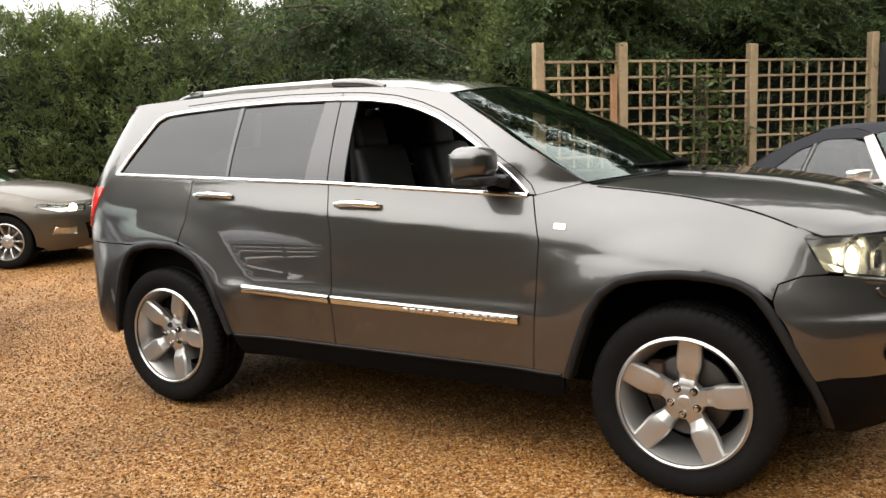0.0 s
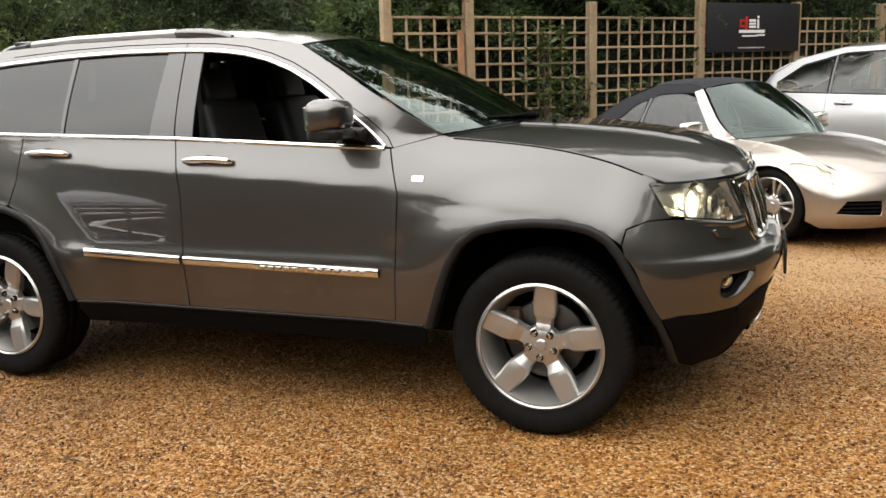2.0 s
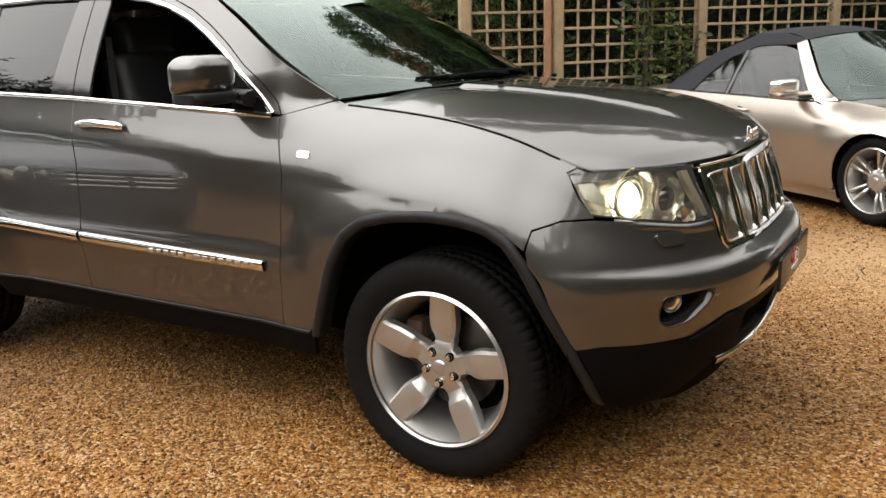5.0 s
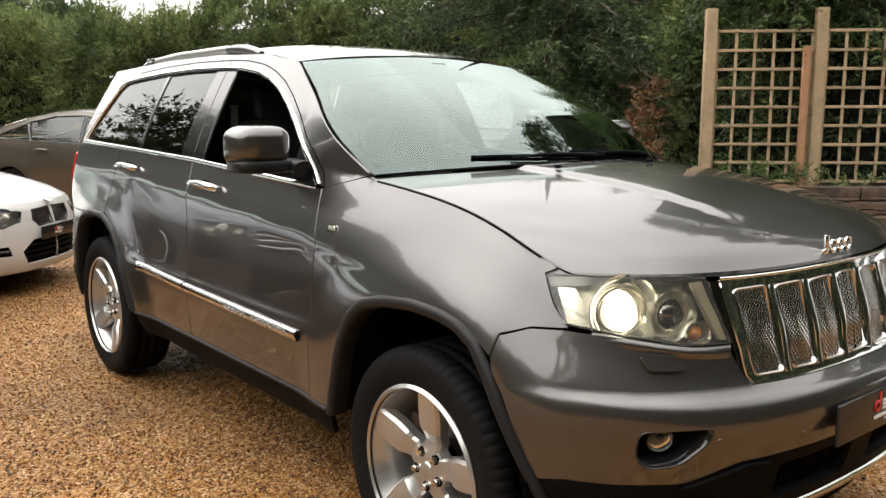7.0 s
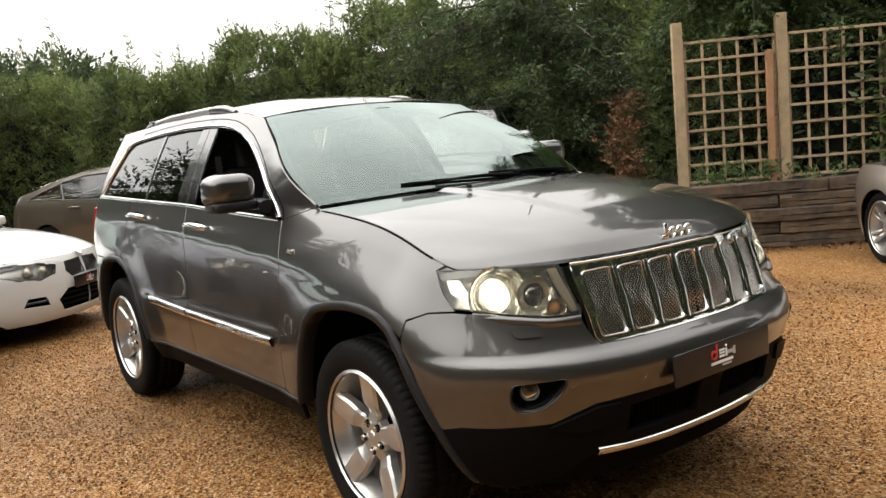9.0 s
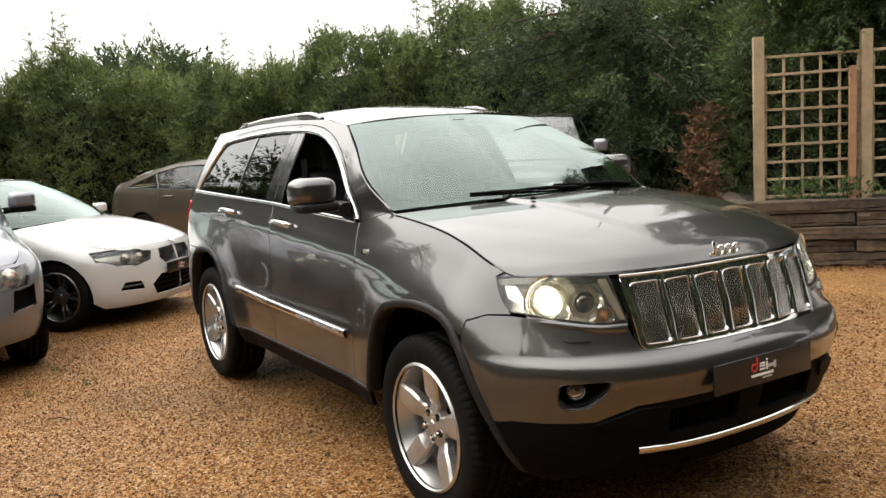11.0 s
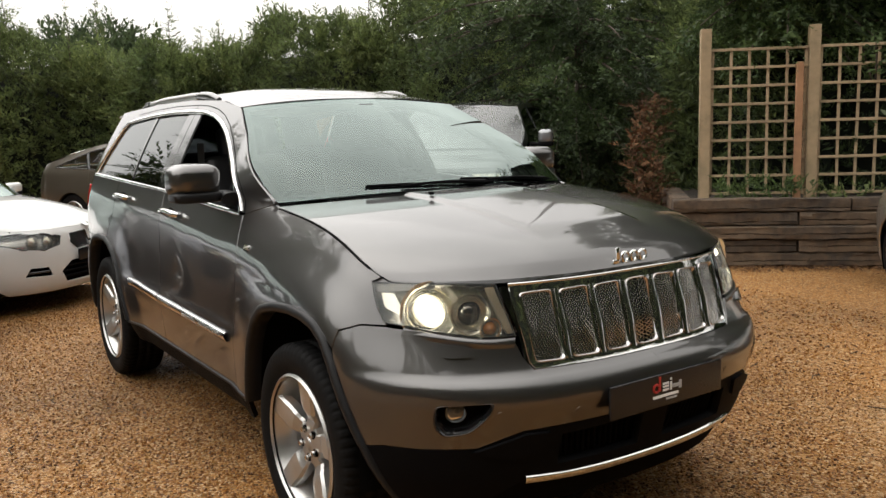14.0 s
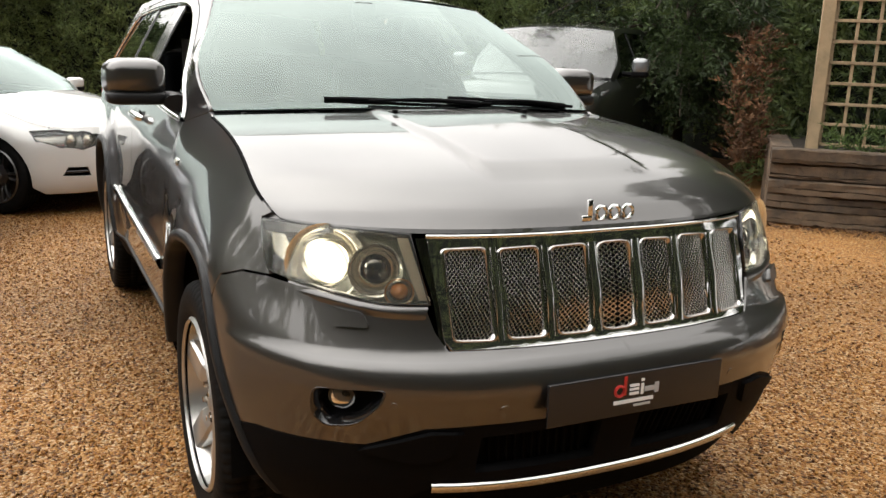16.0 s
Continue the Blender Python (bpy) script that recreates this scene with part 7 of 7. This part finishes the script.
# white hatchback
white, Bw = parked_car("hatchback_car", "white sporty hatchback car with black kidney grille", place(-6.15, -1.01, 46), PAINT_WHITE, dict(
    wb=2.69, R=0.325, rim=0.228, tw=0.225, arch=0.355, sill=0.23, hw=0.882, belt_z=0.95, seams=(-0.48, -1.62, -2.30),
    base=[(0.15, 0.80), (0.25, 0.845), (0.45, 0.872), (0.62, 0.880), (0.72, 0.876), (0.76, 0.868), (0.88, 0.862), (0.95, 0.845)],
    nose=[(0.14, 0.68), (0.22, 0.745), (0.35, 0.775), (0.5, 0.765), (0.6, 0.745), (0.70, 0.715), (0.76, 0.68)],
    tail=[(0.2, -3.38), (0.4, -3.46), (0.7, -3.47), (0.95, -3.42), (1.2, -3.28), (1.4, -3.1)], xa=0.12, xb=-3.05, nf=2.3,
    hood_z=[(-0.6, 0.97), (-0.35, 0.94), (0, 0.86), (0.25, 0.79), (0.40, 0.745)], hood_y=[(-0.6, 0.76), (0, 0.74), (0.4, 0.76)], cowl=(-0.75, -0.45, 0.16),
    roof_in=(0.24, 1.15), corner=0.42, zf=0.735, zlow=0.19, a_line=((-0.50, 0.965), (-1.20, 1.355)), roof_z=[(-1.20, 1.355), (-1.6, 1.385), (-2.2, 1.385), (-3.0, 1.33)],
    d_line=[(-3.0, 1.33), (-3.22, 1.12), (-3.36, 0.98)], belt=[(-2.9, 1.04), (-2.0, 1.0), (-0.70, 0.955)],
    top=[(-0.70, 0.965), (-0.95, 1.14), (-1.25, 1.29), (-1.6, 1.345), (-2.2, 1.345), (-2.75, 1.28), (-2.92, 1.08)], pillars=((-1.62, -1.66), (-2.32, -2.45)),
    hood_rear=(-0.22, -0.45), hood_c=[(0, 0.985), (0.3, 0.955), (0.6, 0.90), (0.85, 0.82), (1, 0.738)], bow=(0.22, 0.08), crown=0.045, dome=0.008, seat_x=-1.55,
    mirror=(-0.72, 0.98, 1.01, (0.13, 0.21, 0.13)), mirror_mat=PAINT_WHITE, style="twin", wheel_mat=ALLOY_DARK, glass=GLASS_TINT,
    openings=[
        dict(name="headlamp", poly=[("y", 0.36, 0.668), ("y", 0.40, 0.60), ("y", 0.55, 0.566), ("y", 0.70, 0.588), (0.40, 0.64), (0.33, 0.712), ("y", 0.66, 0.722), ("y", 0.5, 0.706)], mat=GLASS_LAMP, off=0.0, back=mat("lamp_dark_inside", (0.34, 0.34, 0.34), rough=0.25, metal=0.8), rim=GLOSSBLACK, lamps=((0.47, 0.635, 0.045, LAMP_BOWL), (0.60, 0.645, 0.045, LAMP_BOWL))),
        dict(name="radiator_grille", poly=[("y", 0.025, 0.555), ("y", 0.21, 0.545), ("y", 0.265, 0.60), ("y", 0.25, 0.675), ("y", 0.03, 0.685)], mat=LINER, off=-0.04, bars=8, upright=True, bar_mat=GLOSSBLACK, rim=GLOSSBLACK),
        dict(name="lower_intake", poly=[("y", 0.0, 0.255), ("y", 0.36, 0.255), ("y", 0.42, 0.36), ("y", 0.30, 0.445), ("y", 0.0, 0.445)], mat=LINER, off=-0.04, bars=3, bar_mat=PLASTIC),
        dict(name="side_intake", poly=[("y", 0.50, 0.335), ("y", 0.70, 0.345), ("y", 0.665, 0.42), ("y", 0.53, 0.415)], mat=LINER, off=-0.04, bars=1, bar_mat=GLOSSBLACK)],
    tail_lamps=([(-3.15, 0.90), ("r", 0.45, 0.88), ("r", 0.45, 0.72), (-3.2, 0.74)],)))
wp = part("plate", box_bm((0.012, 0.50, 0.105), (0.785, 0, 0.485), 0.003), PLATE, white, "black dealer plate with red and white mark")
mark(wp, Matrix.Translation((0.793, 0.0, 0.485)), 0.95)
rv, rf = lathe([(0.001, -0.006), (0.032, -0.005), (0.040, 0.0)], 24)
rb = raw("bonnet_badge", rv, rf, CHROME, white, "small round badge")
rb.matrix_basis = pose(0.715, 0, 0.742, 0, 0, 90) @ Matrix.Rotation(radians(-55), 4, "X")

# bronze saloon
bronze, Bz = parked_car("saloon_car", "bronze grey family car parked along the hedge", place(-9.22, 2.68, 30), PAINT_BRONZE, dict(
    wb=2.85, R=0.325, rim=0.218, tw=0.215, arch=0.36, sill=0.24, hw=0.93, belt_z=0.98, seams=(-0.52, -1.62, -2.50),
    base=[(0.16, 0.84), (0.28, 0.89), (0.5, 0.92), (0.66, 0.928), (0.78, 0.918), (0.90, 0.900), (0.98, 0.882)],
    nose=[(0.16, 0.84), (0.25, 0.90), (0.40, 0.94), (0.55, 0.935), (0.70, 0.90), (0.80, 0.85)],
    tail=[(0.2, -3.8), (0.4, -3.88), (0.7, -3.9), (0.95, -3.84), (1.1, -3.72), (1.4, -3.2)], xa=0.18, xb=-3.35,
    hood_z=[(-0.6, 1.0), (-0.4, 0.975), (0, 0.90), (0.35, 0.82), (0.52, 0.775)], hood_y=[(-0.6, 0.80), (0, 0.78), (0.52, 0.80)], cowl=(-0.8, -0.5, 0.17),
    roof_in=(0.25, 1.15), corner=0.55, zf=0.765, zlow=0.20, a_line=((-0.55, 0.99), (-1.35, 1.40)), roof_z=[(-1.35, 1.40), (-1.8, 1.43), (-2.3, 1.41), (-2.7, 1.335)],
    d_line=[(-2.7, 1.335), (-3.2, 1.18), (-3.60, 1.065)], belt=[(-3.25, 1.06), (-2.2, 1.02), (-0.72, 0.985)],
    top=[(-0.72, 0.995), (-1.0, 1.17), (-1.35, 1.33), (-1.75, 1.38), (-2.2, 1.365), (-2.6, 1.29), (-3.0, 1.155), (-3.2, 1.08)], pillars=((-1.62, -1.67), (-2.52, -2.66)),
    hood_rear=(-0.25, -0.5), hood_c=[(0, 1.02), (0.3, 0.99), (0.6, 0.94), (0.85, 0.86), (1, 0.768)], bow=(0.24, 0.08), crown=0.045, seat_x=-1.75,
    mirror=(-0.80, 1.04, 1.05, (0.13, 0.22, 0.14)), style="ten", wheel_mat=ALLOY, trim=GLOSSBLACK, trim_top=GLOSSBLACK, handle=PAINT_BRONZE, glass=GLASS_CLEAR,
    openings=[
        dict(name="headlamp", poly=[("y", 0.46, 0.73), ("y", 0.50, 0.655), (0.62, 0.655), (0.36, 0.735), (0.40, 0.765)], mat=GLASS_LAMP, off=0.0, back=LAMP_BOWL, lamps=((0.62, 0.70, 0.05, LAMP_DIM),)),
        dict(name="radiator_grille", poly=[("y", 0.0, 0.62), ("y", 0.40, 0.63), ("y", 0.44, 0.72), ("y", 0.0, 0.725)], mat=LINER, off=-0.03, bars=2, bar_mat=CHROME, rim=CHROME),
        dict(name="lower_intake", poly=[("y", 0.0, 0.28), ("y", 0.50, 0.29), ("y", 0.56, 0.50), ("y", 0.0, 0.52)], mat=LINER, off=-0.03, bars=3, bar_mat=PLASTIC),
        dict(name="fog_lamp", poly=[("y", 0.66, 0.38), ("y", 0.84, 0.40), ("y", 0.82, 0.47), ("y", 0.66, 0.46)], mat=GLASS_LAMP, off=-0.004, back=LAMP_BOWL, rim=CHROME)],
    tail_lamps=([(-3.66, 1.02), ("r", 0.5, 1.0), ("r", 0.55, 0.88), (-3.70, 0.88)],)))

# silver roadster with black soft top
road, Br = parked_car("roadster_car", "warm silver two-seat roadster with black fabric top", place(1.42, 4.48, -36), PAINT_SILVER, dict(
    wb=2.415, R=0.325, rim=0.242, tw=0.24, arch=0.355, sill=0.20, hw=0.90, belt_z=0.86, seams=(-0.56, -1.62, None), soft=True,
    base=[(0.12, 0.80), (0.22, 0.855), (0.42, 0.885), (0.60, 0.898), (0.70, 0.892), (0.80, 0.872), (0.86, 0.845)],
    nose=[(0.12, 0.76), (0.2, 0.84), (0.3, 0.87), (0.42, 0.86), (0.52, 0.82), (0.60, 0.75), (0.66, 0.66)],
    tail=[(0.15, -3.2), (0.35, -3.38), (0.55, -3.42), (0.75, -3.38), (0.9, -3.25)], xa=0.10, xb=-2.6,
    hood_z=[(-0.6, 0.88), (-0.35, 0.865), (0, 0.82), (0.25, 0.745), (0.45, 0.645), (0.52, 0.60)], hood_y=[(-0.6, 0.72), (0, 0.69), (0.5, 0.72)], cowl=(-0.8, -0.45, 0.20),
    roof_in=(0.30, 1.1), corner=0.50, zf=0.615, zlow=0.16, a_line=((-0.50, 0.875), (-1.03, 1.335)), roof_z=[(-1.03, 1.335), (-1.3, 1.385), (-1.65, 1.375), (-2.02, 1.235)],
    d_line=[(-2.02, 1.235), (-2.33, 1.03), (-2.50, 0.885)], belt=[(-2.15, 0.88), (-1.5, 0.875), (-0.66, 0.865)],
    top=[(-0.66, 0.875), (-0.86, 1.06), (-1.04, 1.25), (-1.25, 1.295), (-1.55, 1.285), (-1.82, 1.18), (-2.0, 1.02), (-2.08, 0.90)], pillars=((-1.64, -1.66),),
    hood_rear=(-0.28, -0.48), hood_c=[(0, 0.885), (0.3, 0.85), (0.6, 0.78), (0.85, 0.69), (1, 0.618)], bow=(0.24, 0.10), crown=0.05, seat_x=-1.65, head=0.22, hood_p=3.0,
    mirror=(-0.78, 1.0, 0.975, (0.14, 0.26, 0.145)), mirror_mat=mat("bright_mirror_shell", (0.80, 0.78, 0.75), rough=0.2, metal=0.8, coat=1), mirror_low=PAINT_SILVER, style="twin", wheel_mat=ALLOY, sill_mat=PAINT_SILVER, flare=0.03, glass=GLASS_CLEAR,
    openings=[
        dict(name="headlamp", poly=([(0.17, 0.700), (0.24, 0.705), (0.34, 0.680), (0.44, 0.625), ("y", 0.72, 0.565), ("y", 0.715, 0.535), ("y", 0.74, 0.515), ("y", 0.79, 0.525), (0.36, 0.585), (0.24, 0.635), (0.18, 0.670)]), mat=GLASS_LAMP, off=0.004, back=LAMP_BOWL, back_off=-0.014),
        dict(name="side_intake", poly=[("y", 0.46, 0.27), ("y", 0.75, 0.29), ("y", 0.70, 0.40), ("y", 0.46, 0.40)], mat=LINER, off=-0.03, bars=3, bar_mat=PLASTIC),
        dict(name="lower_intake", poly=[("y", 0.0, 0.23), ("y", 0.36, 0.23), ("y", 0.36, 0.31), ("y", 0.0, 0.31)], mat=LINER, off=-0.03, bars=1, bar_mat=PLASTIC)]))
for sg in (-1, 1):
    vent = Br.patch("side_vent", rounded([(-1.86, 0.70), (-1.66, 0.44), (-1.63, 0.47), (-1.70, 0.71)], 0.03), LINER, sg=sg, off=0.003, h=0.05, skirt=0.004)
    for k in range(4):
        Br.strip("vent_fin", [(-1.83 + 0.045 * k, 0.675 - 0.055 * k), (-1.685 + 0.013 * k, 0.655 - 0.05 * k)], 0.012, PAINT_SILVER, sg, off=0.006, parent=vent)
    Br.patch("side_marker", rounded([(0.40, 0.500), (0.48, 0.495), (0.48, 0.515), (0.40, 0.52)], 0.006), WHITE_INK, sg=sg, off=0.004, h=0.05, skirt=0.004)

# silver estate car beyond the roadster
TALL = dict(
    wb=2.86, R=0.37, rim=0.25, tw=0.25, arch=0.41, sill=0.34, hw=0.96, belt_z=1.16, seams=(-0.55, -1.62, -2.52),
    base=[(0.24, 0.85), (0.36, 0.91), (0.6, 0.945), (0.82, 0.955), (0.95, 0.945), (1.06, 0.925), (1.16, 0.90)],
    nose=[(0.24, 0.80), (0.35, 0.87), (0.5, 0.91), (0.7, 0.90), (0.85, 0.87), (1.0, 0.80)],
    tail=[(0.3, -3.7), (0.5, -3.78), (0.9, -3.78), (1.2, -3.70), (1.6, -3.45)], xa=0.15, xb=-3.3,
    hood_z=[(-0.6, 1.18), (-0.4, 1.155), (0, 1.09), (0.35, 1.0), (0.5, 0.955)], hood_y=[(-0.6, 0.82), (0, 0.80), (0.5, 0.83)], cowl=(-0.8, -0.5, 0.17),
    roof_in=(0.24, 1.15), corner=0.52, zf=0.945, zlow=0.28, a_line=((-0.52, 1.175), (-1.30, 1.60)), roof_z=[(-1.30, 1.60), (-1.8, 1.645), (-2.6, 1.635), (-3.3, 1.57)],
    d_line=[(-3.3, 1.57), (-3.48, 1.38), (-3.60, 1.18)], belt=[(-3.25, 1.22), (-2.2, 1.19), (-0.72, 1.155)],
    top=[(-0.72, 1.165), (-1.0, 1.37), (-1.35, 1.535), (-1.75, 1.59), (-2.4, 1.59), (-2.9, 1.55), (-3.18, 1.40)], pillars=((-1.62, -1.67), (-2.50, -2.56)),
    hood_rear=(-0.22, -0.48), hood_c=[(0, 1.20), (0.3, 1.17), (0.6, 1.12), (0.85, 1.04), (1, 0.948)], bow=(0.24, 0.08), crown=0.045, seat_x=-1.7, hood_p=2.6,
    mirror=(-0.82, 1.06, 1.24, (0.14, 0.24, 0.17)), style="five", wheel_mat=ALLOY, trim=CHROME, trim_top=CHROME, glass=GLASS_CLEAR,
    openings=[
        dict(name="headlamp", poly=[("y", 0.50, 0.92), ("y", 0.52, 0.77), (0.60, 0.79), (0.45, 0.93)], mat=GLASS_LAMP, off=0.0, back=LAMP_BOWL, lamps=((0.68, 0.86, 0.06, LAMP_BOWL), (0.58, 0.85, 0.05, LAMP_BOWL))),
        dict(name="radiator_grille", poly=[("y", 0.0, 0.74), ("y", 0.44, 0.75), ("y", 0.46, 0.90), ("y", 0.0, 0.91)], mat=LINER, off=-0.03, bars=3, bar_mat=CHROME),
        dict(name="lower_intake", poly=[("y", 0.0, 0.36), ("y", 0.50, 0.36), ("y", 0.52, 0.52), ("y", 0.0, 0.53)], mat=LINER, off=-0.03, bars=2, bar_mat=PLASTIC),
        dict(name="fog_lamp", poly=[("y", 0.66, 0.52), ("y", 0.84, 0.53), ("y", 0.84, 0.68), ("y", 0.68, 0.66)], mat=LINER, off=-0.03, rim=PLASTIC)],
    tail_lamps=([(-3.42, 1.15), ("r", 0.5, 1.12), ("r", 0.55, 0.92), (-3.5, 0.92)],))
parked_car("estate_car", "light silver tall estate car beyond the roadster", place(4.1, 6.5, -35), PAINT_LIGHT, dict(
    TALL, trim=GLOSSBLACK, trim_top=GLOSSBLACK, a_line=((-0.52, 1.175), (-1.25, 1.68)), roof_z=[(-1.25, 1.68), (-1.8, 1.745), (-2.5, 1.73), (-3.05, 1.62)], d_line=[(-3.05, 1.62), (-3.4, 1.42), (-3.65, 1.22)],
    top=[(-0.72, 1.165), (-1.0, 1.41), (-1.3, 1.61), (-1.75, 1.685), (-2.45, 1.665), (-2.95, 1.54), (-3.25, 1.33)]))
# pale silver off-roader at the edge of the yard
LOWER = dict(TALL)
for key in ("nose", "hood_z", "hood_c"):
    LOWER[key] = [(a - 0.10 if key == "nose" and a > 0.6 else a, b - (0.10 if key != "nose" else 0)) for a, b in TALL[key]]
LOWER["zf"] = TALL["zf"] - 0.10
LOWER["openings"] = [dict(o, poly=[q[:-1] + (q[-1] - 0.10 if q[-1] > 0.7 else q[-1],) for q in o["poly"]], lamps=[(a, b - 0.1, r, lm) for a, b, r, lm in o.get("lamps", ())]) for o in TALL["openings"]]
parked_car("off_road_car", "blue-silver off-road car with chrome grille bars", place(-4.47, -2.82, 4), PAINT_BLUE, LOWER)

# dark boxy off-roader
BOXY = dict(
    wb=2.88, R=0.385, rim=0.25, tw=0.255, arch=0.43, sill=0.38, hw=0.975, belt_z=1.22, seams=(-0.55, -1.62, -2.52),
    base=[(0.26, 0.86), (0.40, 0.925), (0.7, 0.955), (0.9, 0.965), (1.05, 0.955), (1.22, 0.925)],
    nose=[(0.28, 0.76), (0.4, 0.82), (0.6, 0.85), (0.9, 0.84), (1.05, 0.80), (1.15, 0.74)],
    tail=[(0.3, -3.72), (0.6, -3.82), (1.2, -3.82), (1.6, -3.72), (1.85, -3.6)], xa=0.3, xb=-3.4, nf=3.2,
    hood_z=[(-0.6, 1.21), (-0.4, 1.20), (0, 1.165), (0.35, 1.12), (0.55, 1.075)], hood_y=[(-0.6, 0.84), (0, 0.84), (0.5, 0.86)], cowl=(-0.8, -0.5, 0.12),
    roof_in=(0.20, 1.15), corner=0.58, zf=1.065, zlow=0.30, a_line=((-0.46, 1.23), (-1.05, 1.75)), roof_z=[(-1.05, 1.75), (-1.5, 1.80), (-2.6, 1.81), (-3.5, 1.76)],
    d_line=[(-3.5, 1.76), (-3.62, 1.5), (-3.70, 1.25)], belt=[(-3.4, 1.25), (-2.2, 1.24), (-0.62, 1.22)],
    top=[(-0.62, 1.23), (-0.85, 1.48), (-1.08, 1.68), (-1.5, 1.745), (-2.6, 1.75), (-3.3, 1.70), (-3.38, 1.5)], pillars=((-1.62, -1.65), (-2.52, -2.55)),
    hood_rear=(-0.25, -0.44), hood_c=[(0, 1.235), (0.3, 1.22), (0.6, 1.19), (0.85, 1.14), (1, 1.068)], bow=(0.17, 0.06), crown=0.04, seat_x=-1.7, hood_p=3.5, head=0.42,
    mirror=(-0.72, 1.10, 1.36, (0.13, 0.22, 0.21)), mirror_mat=mat("grey_mirror_shell", (0.25, 0.26, 0.27), rough=0.2, metal=0.6, coat=1), style="five", wheel_mat=ALLOY_DARK, glass=GLASS_TINT,
    openings=[
        dict(name="headlamp", poly=[("y", 0.52, 1.03), ("y", 0.52, 0.84), ("y", 0.82, 0.85), ("y", 0.84, 1.03)], mat=GLASS_LAMP, off=0.0, back=LAMP_BOWL, lamps=((0.60, 0.94, 0.06, LAMP_BOWL), (0.74, 0.94, 0.06, LAMP_BOWL))),
        dict(name="radiator_grille", poly=[("y", 0.0, 0.84), ("y", 0.48, 0.84), ("y", 0.48, 1.03), ("y", 0.0, 1.03)], mat=LINER, off=-0.03, bars=3, bar_mat=ALLOY),
        dict(name="lower_intake", poly=[("y", 0.0, 0.45), ("y", 0.5, 0.45), ("y", 0.5, 0.58), ("y", 0.0, 0.58)], mat=LINER, off=-0.03, bars=2, bar_mat=PLASTIC)],
    # pale film in the glass stands in for the sky's reflection
    screen=glass("dusty_windscreen", (0.5, 0.58, 0.56), 1.6, pale_film=0.10),
    tail_lamps=([(-3.5, 1.15), ("r", 0.7, 1.12), ("r", 0.7, 0.85), (-3.55, 0.85)],))
parked_car("off_road_car", "tall boxy black off-road car parked before the hedge", place(-5.75, 3.65, -50), PAINT_DARK, BOXY)
